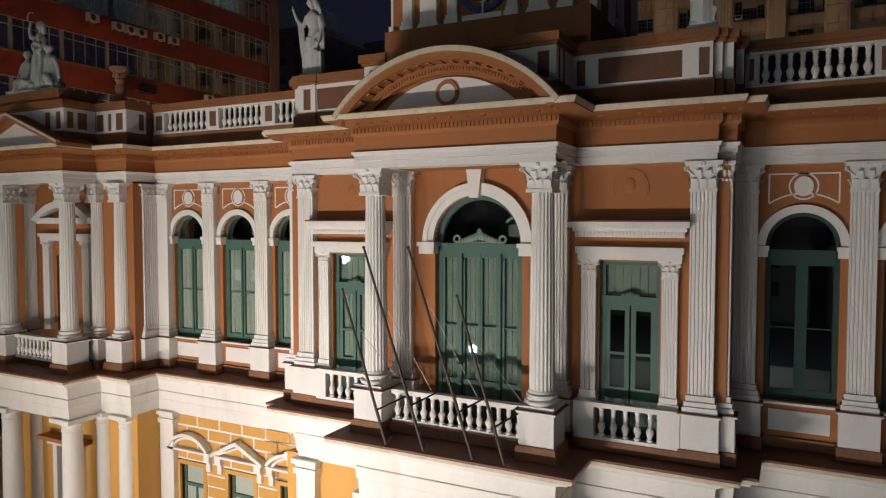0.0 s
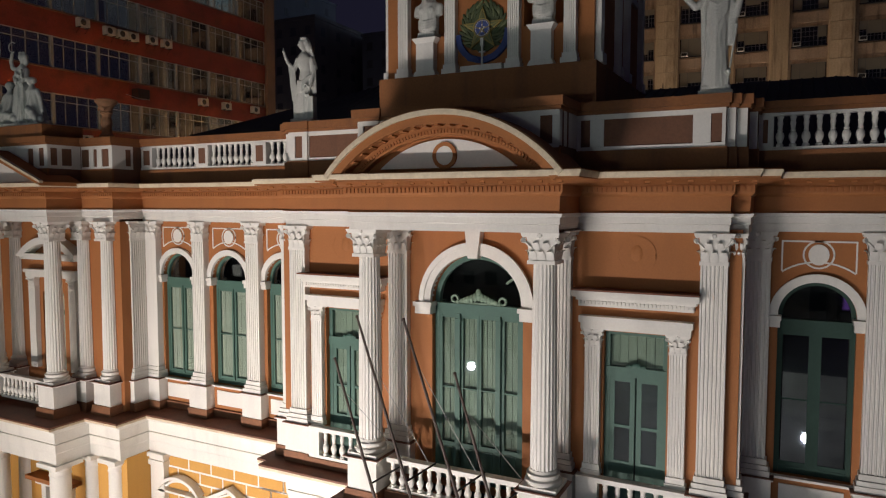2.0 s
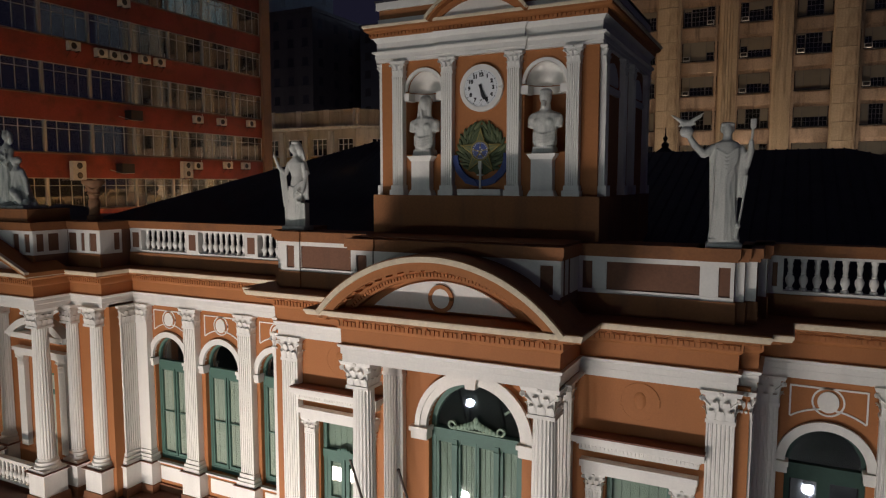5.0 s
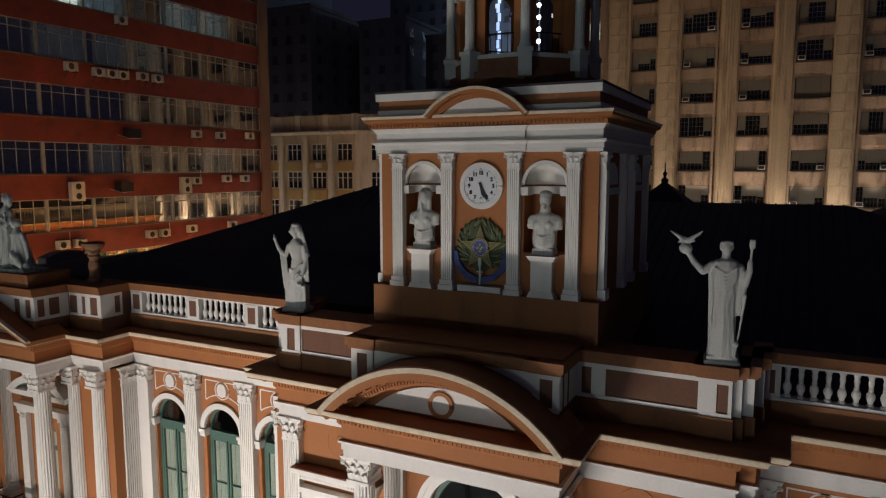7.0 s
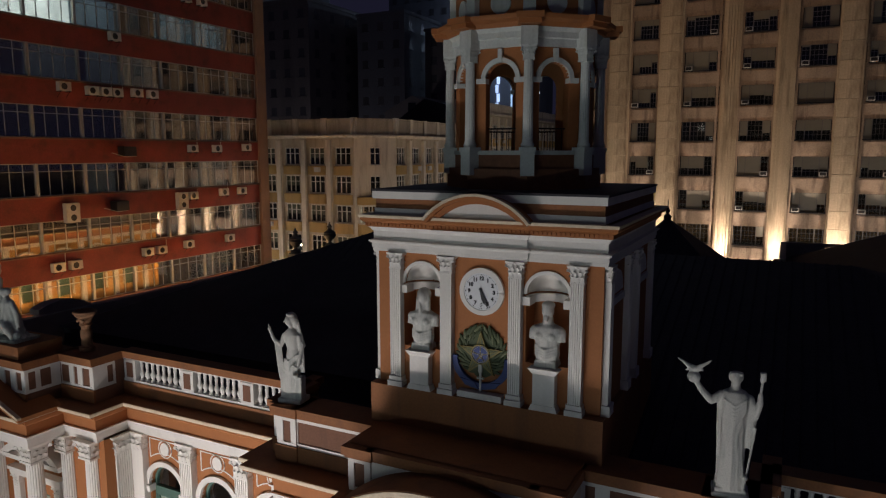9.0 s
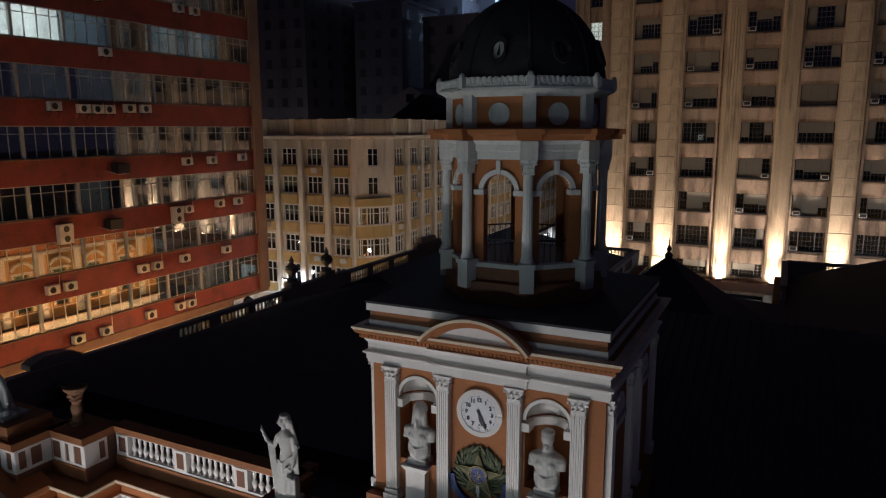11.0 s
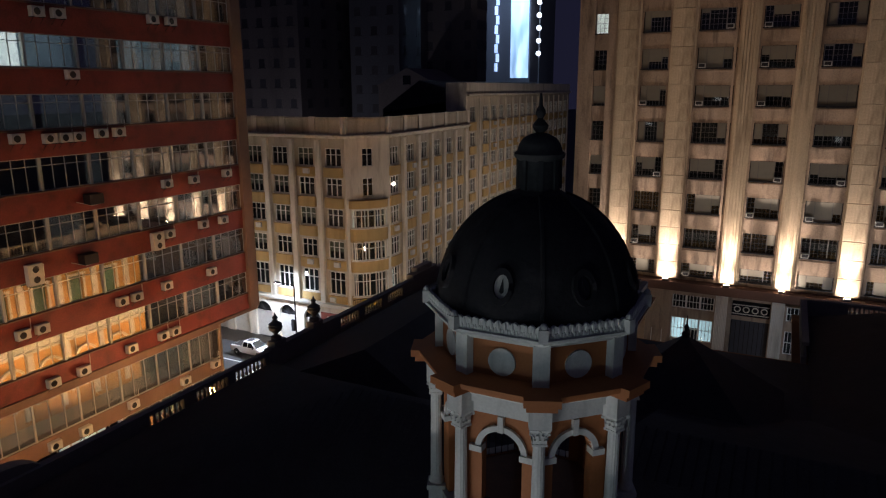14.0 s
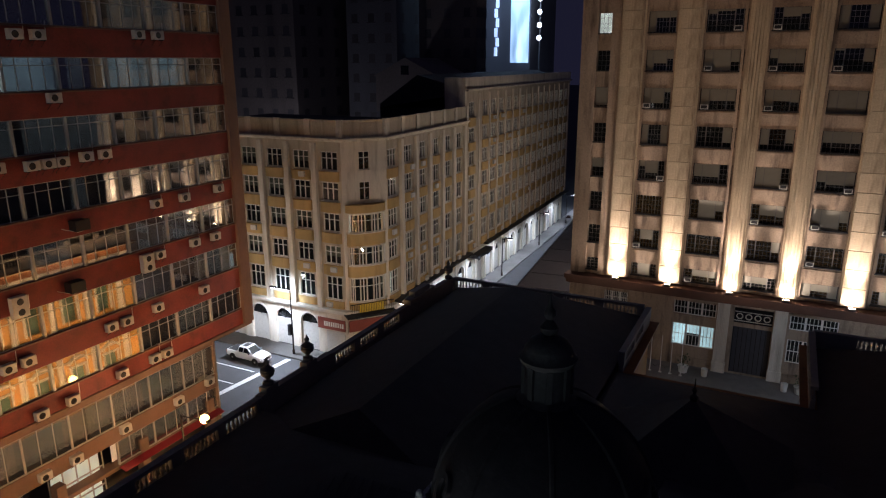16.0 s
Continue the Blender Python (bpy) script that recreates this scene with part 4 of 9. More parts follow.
def balcony_door(cx, boards):
    """A square door in the side bays with its small pilasters, lintel and hood."""
    y, h, z0, z1 = BY + 0.12, 0.56, 8.15, 11.52
    d = ppart("balcony_door", Geo().box(cx - h, cx - h + 0.09, y, y + 0.1, z0, z1).box(cx + h - 0.09, cx + h, y, y + 0.1, z0, z1).box(cx - h, cx + h, y, y + 0.1, z1 - 0.07, z1)
              .box(cx - h, cx + h, y - 0.03, y + 0.1, 10.68, 10.86), M["green"], "green double balcony door with glazed leaves")
    part("crest", Geo().box(cx - 0.18, cx + 0.18, y - 0.04, y, 10.85, 10.89).ball((cx, y - 0.02, 10.9), 0.09, 0.03, 0.06, 8, 4).ball((cx - 0.12, y - 0.02, 10.88), 0.06, 0.03, 0.04, 8, 4).ball((cx + 0.12, y - 0.02, 10.88), 0.06, 0.03, 0.04, 8, 4), M["green"], d)
    part("pane", Geo().box(cx - h + 0.09, cx + h - 0.09, y + 0.03, y + 0.036, 10.86, 11.45), M["glass"], d)
    for s in (-1, 1):
        a, b_ = sorted((cx + s * 0.015, cx + s * (h - 0.09)))
        leaf = Geo().box(a, a + 0.09, y + 0.01, y + 0.08, z0, 10.68).box(b_ - 0.09, b_, y + 0.01, y + 0.08, z0, 10.68).box(a, b_, y + 0.01, y + 0.08, z0, 9.1).box(a, b_, y + 0.01, y + 0.08, 10.58, 10.68).box(a, b_, y + 0.015, y + 0.07, 9.72, 9.78)
        lf = part("leaf", leaf, M["green"], d)
        part("pane", Geo().box(a + 0.085, b_ - 0.085, y + 0.03, y + 0.036, 9.1, 10.6), M["glass" if boards else "darkglass"], lf)
        if boards:
            part("shutter", Geo().box(a + 0.02, (a + b_) / 2 - 0.004, y + 0.082, y + 0.10, 8.2, 10.66).box((a + b_) / 2 + 0.004, b_ - 0.02, y + 0.082, y + 0.10, 8.2, 10.66), M["board"], lf)
    sh = Geo()
    for q in range(6):
        sh.box(cx - h + 0.09 + q * 0.157, cx - h + 0.242 + q * 0.157, y + 0.1, y + 0.12, 10.86, 11.48)
    part("shutter", sh, M["board"], d, "pale vertical boards behind the transom light")
    for s in (-1, 1):
        px = cx + s * (h + 0.185)
        pl = ppart("door_pilaster", Geo().prism_z(flutes(px - 0.14, px + 0.14, BY - 0.12, 0.14, 5, 0.012), 9.05, 11.24), M["white"], "slim white fluted door pilaster")
        part("base", Geo().box(px - 0.18, px + 0.18, BY - 0.16, BY + 0.02, Z_PED, 8.94).box(px - 0.16, px + 0.16, BY - 0.14, BY + 0.02, 8.94, 9.05), M["white"], pl)
        placed("capital", CAP_SMALL, (px, BY - 0.04, 11.22), pl)
    ppart("lintel", Geo().box(cx - 0.96, cx + 0.96, BY - 0.16, BY + 0.02, 11.56, 11.68).box(cx - 0.99, cx + 0.99, BY - 0.19, BY + 0.02, 11.68, 11.80), M["white"])
    hood = ppart("hood", Geo().box(cx - 1.00, cx + 1.00, BY - 0.18, BY + 0.02, 11.98, 12.09).box(cx - 1.10, cx + 1.10, BY - 0.34, BY + 0.02, 12.16, 12.27).box(cx - 1.04, cx + 1.04, BY - 0.22, BY + 0.02, 12.09, 12.16), M["white"], "white projecting hood with dentils")
    dn = Geo()
    for i in range(30):
        x = cx - 1.0 + 2.0 * (i + 0.5) / 30
        dn.box(x - 0.02, x + 0.02, BY - 0.205, BY - 0.17, 12.02, 12.085)
    tagged(part("dentil_course", dn, M["white"], hood), kind="stuff")
    part("hood_top", Geo().box(cx - 1.10, cx + 1.10, BY - 0.34, BY + 0.02, 12.272, 12.30), M["slab"], hood)
    md = Geo().prism_y([(cx + 0.34 * math.cos(2 * math.pi * k / 24), 12.92 + 0.34 * math.sin(2 * math.pi * k / 24)) for k in range(24)], BY - 0.012, BY + 0.02)
    md.ball((cx, BY, 12.95), 0.12, 0.03, 0.17, 10, 6).arc(cx, 12.92, 0.32, 0.34, BY - 0.016, BY, 0, 360, 24)
    ppart("medallion", md, M["brown"], "round relief medallion painted terracotta")


balcony_door(CX - 3.12, True)
balcony_door(CX + 3.12, False)

# the main door under the portico
y = BY + 0.14
door = ppart("main_door", Geo().arc(CX, 11.83, 0.89, 0.99, y, y + 0.12, 0, 180, 28).box(CX - 0.99, CX - 0.89, y, y + 0.12, 8.1, 11.83).box(CX + 0.89, CX + 0.99, y, y + 0.12, 8.1, 11.83)
             .box(CX - 0.89, CX + 0.89, y - 0.04, y + 0.12, 11.60, 11.80).box(CX - 0.92, CX + 0.92, y - 0.07, y + 0.1, 11.76, 11.81), M["green"], "tall green double door with glazed panels and fanlight")
for k, (a, b_) in enumerate(((-0.89, -0.49), (-0.40, -0.004), (0.004, 0.40), (0.49, 0.89))):
    a, b_ = CX + a, CX + b_
    st = 0.045 if k in (1, 2) else 0.06
    lf = part("leaf", Geo().box(a, a + st, y + 0.01, y + 0.09, 8.1, 11.6).box(b_ - st, b_, y + 0.01, y + 0.09, 8.1, 11.6).box(a, b_, y + 0.01, y + 0.09, 8.1, 8.9).box(a, b_, y + 0.01, y + 0.09, 11.5, 11.6)
              .box(a, b_, y + 0.015, y + 0.08, 10.03, 10.065), M["green"], door)
    part("door_panel", Geo().box(a + 0.09, b_ - 0.09, y - 0.005, y + 0.02, 8.25, 8.8), M["green"], lf)
    part("pane", Geo().box(a + st - 0.005, b_ - st + 0.005, y + 0.03, y + 0.036, 8.9, 11.5), M["glass"], lf)
    sh = Geo()
    nb = 3 if k in (1, 2) else 2
    for q in range(nb):
        xa = a + 0.03 + (b_ - a - 0.06) * q / nb
        sh.box(xa + 0.004, xa + (b_ - a - 0.06) / nb - 0.004, y + 0.092 + 0.006 * (q % 2), y + 0.115, 8.85, 11.55)
    part("shutter", sh, M["board"], lf, "pale grey-green boards behind the glass")
for s in (-1, 1):
    part("door_post", Geo().box(CX + s * 0.445 - 0.04, CX + s * 0.445 + 0.04, y - 0.05, y + 0.10, 8.1, 11.6).box(CX + s * 0.445 - 0.06, CX + s * 0.445 + 0.06, y - 0.07, y + 0.1, 11.42, 11.50).box(CX + s * 0.445 - 0.055, CX + s * 0.445 + 0.055, y - 0.065, y + 0.1, 8.1, 8.35), M["green"], door, "green post between the leaves")
part("fanlight", Geo().prism_y([(CX + 0.9 * math.cos(math.pi * k / 20), 11.83 + 0.9 * math.sin(math.pi * k / 20)) for k in range(21)], y + 0.05, y + 0.056), M["glass"], door)
fan = Geo().box(CX - 0.5, CX + 0.5, y - 0.05, y + 0.0, 11.80, 11.85)
for k in range(-6, 7):
    fan.ball((CX + 0.075 * k, y - 0.04, 11.84 + 0.022 * (6 - abs(k))), 0.055, 0.03, 0.045 + 0.010 * (6 - abs(k)), 8, 4)
fan.ball((CX, y - 0.04, 12.05), 0.06, 0.03, 0.08, 8, 4)
PALE = surface("pale_green_paint", (0.16, 0.24, 0.17), 0.6, 0.2, 3, 20, 0.2, 0.004)
part("crest", fan, PALE, door, "scrolled pale green crest over the transom")
for s in (-1, 1):
    part("fanlight_bar", Geo().arc(CX + s * 0.86, 12.02, 0.34, 0.385, y + 0.01, y + 0.05, 90 - s * 60 - 50, 90 - s * 60 + 110, 12), PALE, door)
    part("scroll", Geo().arc(CX + s * 0.52, 11.90, 0.05, 0.09, y - 0.05, y + 0.0, 0, 360, 12), PALE, door)
ppart("archivolt", Geo().arc(CX, 11.83, 0.99, 1.22, BY - 0.10, BY + 0.06, 0, 180, 32).arc(CX, 11.83, 1.13, 1.24, BY - 0.13, BY - 0.09, 0, 180, 32), M["white"], "broad white arch over the main door")
ppart("keystone", Geo().prism_y([(CX - 0.10, 12.76), (CX + 0.10, 12.76), (CX + 0.17, 13.34), (CX - 0.17, 13.34)], BY - 0.20, BY), M["white"])
for s in (-1, 1):
    a, b_ = sorted((CX + s * 0.96, CX + s * 1.32))
    ppart("impost", Geo().box(a, b_, BY - 0.14, BY + 0.1, 11.58, 11.74).box(a - 0.03, b_ + 0.03, BY - 0.18, BY + 0.1, 11.74, 11.83), M["white"])
ppart("portico_soffit", Geo().box(CX - 2.1, CX + 2.1, PORT + 0.02, BY, 13.345, 13.40), M["brown"])

# aedicule window of the end bay
for lx in (-19.66, 2 * CX + 19.66):
    yy = 13.43
    a = ppart("aedicule", Geo().box(lx - 1.14, lx + 1.14, yy - 0.18, yy + 0.03, 11.66, 11.78).box(lx - 1.2, lx + 1.2, yy - 0.22, yy + 0.03, 11.78, 11.88)
              .box(lx - 1.26, lx + 1.26, yy - 0.26, yy + 0.03, 12.18, 12.27).box(lx - 1.32, lx + 1.32, yy - 0.32, yy + 0.03, 12.27, 12.36).arc(lx, 10.98, 1.68, 1.885, yy - 0.30, yy + 0.03, 46.4, 133.6, 18), M["white"], "white window frame with curved pediment")
    for s in (-1, 1):
        px = lx + s * 0.93
        part("colonnette", Geo().prism_z(flutes(px - 0.15, px + 0.15, yy - 0.14, 0.15, 5, 0.012), 8.9, 11.34), M["white"], a)
        placed("capital", CAP_SMALL, (px, yy - 0.06, 11.32), a)
    part("door", Geo().box(lx - 0.5, lx + 0.5, yy + 0.1, yy + 0.16, 8.3, 11.2), M["board"], a)
    part("glazing_bars", Geo().box(lx - 0.5, lx - 0.42, yy + 0.06, yy + 0.1, 8.3, 11.2).box(lx + 0.42, lx + 0.5, yy + 0.06, yy + 0.1, 8.3, 11.2).box(lx - 0.04, lx + 0.04, yy + 0.06, yy + 0.1, 8.3, 10.6).box(lx - 0.42, lx + 0.42, yy + 0.06, yy + 0.1, 10.55, 10.68).box(lx - 0.42, lx + 0.42, yy + 0.06, yy + 0.1, 11.12, 11.2), M["green"], a)

# ---------- portico pediment, end pediment, attic and roof balustrades ----------
half, rise, zc = 2.32, 1.10, 14.36
R = (half ** 2 + rise ** 2) / (2 * rise)
ca = math.degrees(math.asin(half / R))
zc0 = zc + rise - R
ped = ppart("pediment", Geo().arc(CX, zc0, R - 0.24, R - 0.06, 11.18, 12.2, 90 - ca, 90 + ca, 40), M["brown"], "curved pediment of the portico")
part("pediment_edge", Geo().arc(CX, zc0, R - 0.10, R - 0.005, 11.13, 11.4, 90 - ca, 90 + ca, 40), M["edge"], ped, "pale curved edge")
part("pediment_top", Geo().arc(CX, zc0, R - 0.06, R + 0.015, 11.15, 12.4, 90 - ca, 90 + ca, 40), M["coping"], ped)
part("bed_mould", Geo().arc(CX, zc0, R - 0.42, R - 0.24, 11.50, 12.2, 91.5 - ca, 88.5 + ca, 40), M["brown"], ped)
blocks = Geo()
for k in range(64):
    a = radians(90 - ca + 5 + (2 * ca - 10) * (k + 0.5) / 64)
    for dr, wd, yy in ((0.35, 0.022, 11.47),):
        c = Vector((CX + (R - dr) * math.cos(a), yy, zc0 + (R - dr) * math.sin(a)))
        q = Geo(Matrix.Translation(c) @ Matrix.Rotation(math.pi / 2 - a, 4, "Y"))
        q.box(-wd, wd, 0, 0.05, -0.03, 0.03)
        blocks.put(q.v, q.f)
for k in range(19):
    a = radians(90 - ca + 4 + (2 * ca - 8) * (k + 0.5) / 19)
    c = Vector((CX + (R - 0.25) * math.cos(a), 11.25, zc0 + (R - 0.25) * math.sin(a)))
    q = Geo(Matrix.Translation(c) @ Matrix.Rotation(math.pi / 2 - a, 4, "Y"))
    q.box(-0.04, 0.04, 0, 0.22, -0.02, 0.02)
    blocks.put(q.v, q.f)
tagged(part("dentil_course", blocks, M["brown"], ped), kind="stuff")
Rt = R - 0.42
tymp = [(CX + Rt * math.cos(radians(90 - ca + 2 * ca * k / 32)), zc0 + Rt * math.sin(radians(90 - ca + 2 * ca * k / 32))) for k in range(33)]
tymp = [(x, z) for x, z in tymp if z > zc + 0.02]
part("tympanum", Geo().prism_y([(tymp[-1][0], zc)] + [(tymp[0][0], zc)] + tymp, PORT + 0.02, 12.1), M["brown"], ped)
part("tympanum_field", Geo().prism_y([(CX + (x - CX) * 0.80, zc + 0.08 + (z - zc) * 0.80) for x, z in tymp], PORT - 0.03, PORT + 0.03), M["white"], ped, "white tympanum field")
part("ring", Geo().arc(CX, 14.69, 0.17, 0.24, PORT - 0.07, PORT - 0.02, 0, 360, 28), M["brown"], ped)
part("roundel", Geo().prism_y([(CX + 0.17 * math.cos(2 * math.pi * k / 24), 14.69 + 0.17 * math.sin(2 * math.pi * k / 24)) for k in range(24)], PORT - 0.055, PORT - 0.02), M["white"], ped)
for lx in (-19.79, 2 * CX + 19.79):
    pd = ppart("end_pediment", Geo().prism_y([(lx - 2.0, 14.39), (lx + 2.0, 14.39), (lx, 15.15)], 12.1, 12.9), M["white"], "triangular pediment of the end bay")
    for s in (-1, 1):
        g = Geo().prism_y([(lx, 15.14), (lx + s * 2.22, 14.30), (lx + s * 2.22, 14.40), (lx, 15.30)][::s], 11.72, 12.9)
        part("raking_cornice", g, M["brown"], pd)
        part("raking_edge", Geo().prism_y([(lx, 15.24), (lx + s * 2.24, 14.37), (lx + s * 2.24, 14.43), (lx, 15.31)][::s], 11.69, 11.8), M["edge"], pd)


def attic_panel(x0, x1, y, panels, depth=0.5):
    """A solid attic wall with a white frame round sunk brown panels, under a brown coping."""
    a = ppart("attic", Geo().box(x0, x1, y + 0.03, y + depth, Z_CORN, Z_COPE - 0.2), M["field"], "attic wall with white-framed terracotta panels")
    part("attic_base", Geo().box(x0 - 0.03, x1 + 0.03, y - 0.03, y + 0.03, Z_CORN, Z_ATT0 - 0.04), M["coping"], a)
    fr = Geo().box(x0, x1, y, y + 0.03, Z_ATT1 - 0.09, Z_ATT1).box(x0, x1, y, y + 0.03, Z_ATT0 - 0.04, Z_ATT0 + 0.03)
    at = x0
    for p0, p1 in panels + [(x1, x1)]:
        fr.box(at, p0, y, y + 0.03, Z_ATT0 + 0.03, Z_ATT1 - 0.09)
        at = p1
    part("panel_frame", fr, M["white"], a)
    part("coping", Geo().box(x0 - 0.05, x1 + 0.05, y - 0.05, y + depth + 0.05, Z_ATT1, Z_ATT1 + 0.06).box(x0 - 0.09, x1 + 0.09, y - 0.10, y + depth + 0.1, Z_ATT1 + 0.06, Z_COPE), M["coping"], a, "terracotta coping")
    return a


for s in (-1, 1):
    def mx(a, b_):
        return tuple(sorted((CX + s * a, CX + s * b_)))
    x0, x1 = mx(2.02, 4.04)
    attic_panel(x0, x1, BAY + 0.07, sorted([mx(2.10, 2.27), mx(2.52, 4.02)]), 0.6)
    x0, x1 = mx(4.04, 4.54)
    attic_panel(x0, x1, BAY + 0.03, [mx(4.31, 4.48)] if s > 0 else [mx(4.18, 4.38)], 0.6)
    x0, x1 = mx(4.54, 4.68)
    attic_panel(x0, x1, BAY + 0.17, [], 0.6)
    x0, x1 = mx(4.68, 4.85)
    attic_panel(x0, x1, BAY + 0.30, [], 1.2)
    x0, x1 = mx(4.85, 4.98)
    attic_panel(x0, x1, BAY + 0.9, [], 1.0)
    x0, x1 = mx(1.55, 2.02)
    attic_panel(x0, x1, 11.86, [mx(1.68, 1.90)], 1.6)
    side = Geo()
    xs = CX + s * 2.022
    for ya, yb in ((11.87, 12.0), (12.12, 12.28), (12.40, 12.9)):
        side.box(min(xs, xs + s * 0.012), max(xs, xs + s * 0.012), ya, yb, Z_ATT0, Z_ATT1)
    ppart("attic_strip", side, M["white"])
attic_panel(CX - 1.55, CX + 1.55, 11.9, [], 1.5)
for s in (-1, 1):
    a, b_ = sorted((CX + s * 1.45, CX + s * 2.2))
    ppart("portico_soffit", Geo().box(a, b_, 11.95, 13.3, Z_CAP + 0.002, Z_CAP + 0.03), M["white"])
ppart("attic_roof", Geo().box(CX - 2.05, CX + 2.05, 11.95, 13.4, Z_COPE - 0.1, Z_COPE + 0.03), M["coping"])

# roof balustrades of the wings
def roof_balustrade(x0, x1, y, posts, runs):
    b_ = ppart("roof_balustrade", Geo().box(x0, x1, y, y + 0.2, Z_ATT0 - 0.04, Z_ATT0 + 0.02).box(x0, x1, y, y + 0.2, Z_ATT1 - 0.03, Z_ATT1 + 0.02), M["white"], "white roof balustrade with panelled posts")
    part("balustrade_base", Geo().box(x0, x1, y - 0.03, y + 0.3, Z_CORN, Z_ATT0 - 0.04), M["coping"], b_)
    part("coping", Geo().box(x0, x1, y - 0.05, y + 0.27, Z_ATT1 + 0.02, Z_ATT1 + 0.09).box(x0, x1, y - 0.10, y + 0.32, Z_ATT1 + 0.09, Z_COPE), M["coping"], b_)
    for a, c in posts:
        pst = part("post", Geo().box(a, c, y - 0.02, y + 0.22, Z_ATT0 + 0.02, Z_ATT1 - 0.03), M["white"], b_)
        part("post_panel", Geo().box(a + 0.09, c - 0.09, y - 0.024, y - 0.018, Z_ATT0 + 0.09, Z_ATT1 - 0.10), M["field"], pst)
    for a, c, n in runs:
        rail_run(b_, a, c, y + 0.1, Z_ATT0 + 0.02, n, height=0.55)


roof_balustrade(-16.8, -10.7, WING - 0.02, [(-16.75, -16.32), (-14.62, -14.2), (-12.62, -12.2)], [(-16.3, -14.64, 8), (-14.18, -12.64, 8), (-12.18, -10.75, 7)])
roof_balustrade(-0.9, 5.1, WING - 0.02, [(-0.86, -0.6), (1.24, 1.66), (3.3, 3.7)], [(-0.6, 1.24, 9), (1.66, 3.3, 8), (3.7, 5.1, 7)])
def return_panels(x, s, y0, y1, panels):
    """White facing with sunk brown panels on the return of an attic block."""
    f = ppart("attic_facing", Geo().box(x - 0.012, x + 0.012, y0, y1, Z_ATT0 - 0.04, Z_ATT1), M["white"])
    for a, b_ in panels:
        part("attic_field", Geo().box(x - 0.015, x + 0.015, a, b_, Z_ATT0 + 0.05, Z_ATT1 - 0.09), M["field"], f)


for s in (-1, 1):
    e0, e1 = sorted((CX + s * 10.98, CX + s * 12.26))
    attic_panel(e0, e1, 13.27, sorted([tuple(sorted((CX + s * 11.12, CX + s * 11.40))), tuple(sorted((CX + s * 11.60, CX + s * 11.74))), tuple(sorted((CX + s * 11.93, CX + s * 12.26)))]), 0.95)
    e0, e1 = sorted((CX + s * 12.26, CX + s * 15.68))
    attic_panel(e0, e1, 12.28, sorted([tuple(sorted((CX + s * 12.40, CX + s * 12.62))), tuple(sorted((CX + s * 12.85, CX + s * 13.1)))]), 1.4)
    e0, e1 = sorted((CX + s * 15.68, CX + s * 17.05))
    attic_panel(e0, e1, 13.27, [], 0.6)
    xs = CX + s * 10.985
    return_panels(xs, s, 13.28, 13.94, [(13.70, 13.86)])
    return_panels(CX + s * 12.265, s, 12.30, 13.25, [(12.38, 12.56), (12.70, 12.98)])
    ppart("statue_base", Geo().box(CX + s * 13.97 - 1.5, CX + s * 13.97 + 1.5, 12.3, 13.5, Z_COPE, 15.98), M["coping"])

# balustrades of the left side and the rear, seen dark against the streets
def plain_balustrade(a, b_, runs):
    """A grey balustrade from a to b; runs: where balusters stand, in metres along it."""
    a, b_ = Vector(a), Vector(b_)
    d = (b_ - a)
    n = d.normalized()
    ang = math.degrees(math.atan2(n.y, n.x))
    L = d.length
    root = ppart("roof_balustrade", Geo().box(0, L, -0.12, 0.12, Z_CORN, Z_ATT0).box(0, L, -0.16, 0.16, Z_ATT1 - 0.05, Z_ATT1 + 0.12), GREY, "grey roof balustrade along the edge")
    root.matrix_basis = pose(a.x, a.y, 0, 0, 0, ang)
    at = 0.0
    for r0, r1 in runs + [(L, L)]:
        if r0 - at > 0.05:
            part("post", Geo().box(at, r0, -0.15, 0.15, Z_ATT0, Z_ATT1 - 0.05), GREY, root)
        at = r1
    for r0, r1 in runs:
        nb = round((r1 - r0) / 0.235)
        for i in range(nb):
            placed("baluster", BALUSTER_GREY, (r0 + (r1 - r0) * (i + 0.5) / nb, 0, Z_ATT0), root)


def even_runs(L, first, run, gap):
    """Baluster runs of one length with one gap between them."""
    out, at = [], first
    while at + run <= L:
        out.append((at, at + run))
        at += run + gap
    return out


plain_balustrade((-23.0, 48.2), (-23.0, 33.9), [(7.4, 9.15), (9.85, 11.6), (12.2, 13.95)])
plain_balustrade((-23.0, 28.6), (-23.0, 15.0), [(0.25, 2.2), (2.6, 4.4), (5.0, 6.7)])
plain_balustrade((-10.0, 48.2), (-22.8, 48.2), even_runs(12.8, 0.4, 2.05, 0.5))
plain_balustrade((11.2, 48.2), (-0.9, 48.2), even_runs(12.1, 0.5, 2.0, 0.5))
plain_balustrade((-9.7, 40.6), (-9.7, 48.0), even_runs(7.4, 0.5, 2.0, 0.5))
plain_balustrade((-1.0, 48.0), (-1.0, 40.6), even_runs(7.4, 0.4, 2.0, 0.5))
ppart("raised_attic", Geo().prism_y([(0, Z_ATT1 + 0.1), (0.4, Z_ATT1 + 0.1), (0.4, 16.15), (0, 16.15)], 42.6, 44.6).box(0.0, 0.5, 41.9, 45.2, Z_ATT1 + 0.1, 15.85), GREY, "raised attic block on the roof edge").location = (-23.2, 0, 0)
ppart("raised_attic", Geo(pose(-23.5, 0, 0, 0, 0, 90)).prism_y([(15.9, Z_ATT1 + 0.1), (17.9, Z_ATT1 + 0.1), (17.6, 15.72), (17.2, 15.86), (16.7, 15.92), (16.3, 15.86), (15.9, 15.72)], -0.5, 0.0), GREY, "raised attic block on the roof edge")
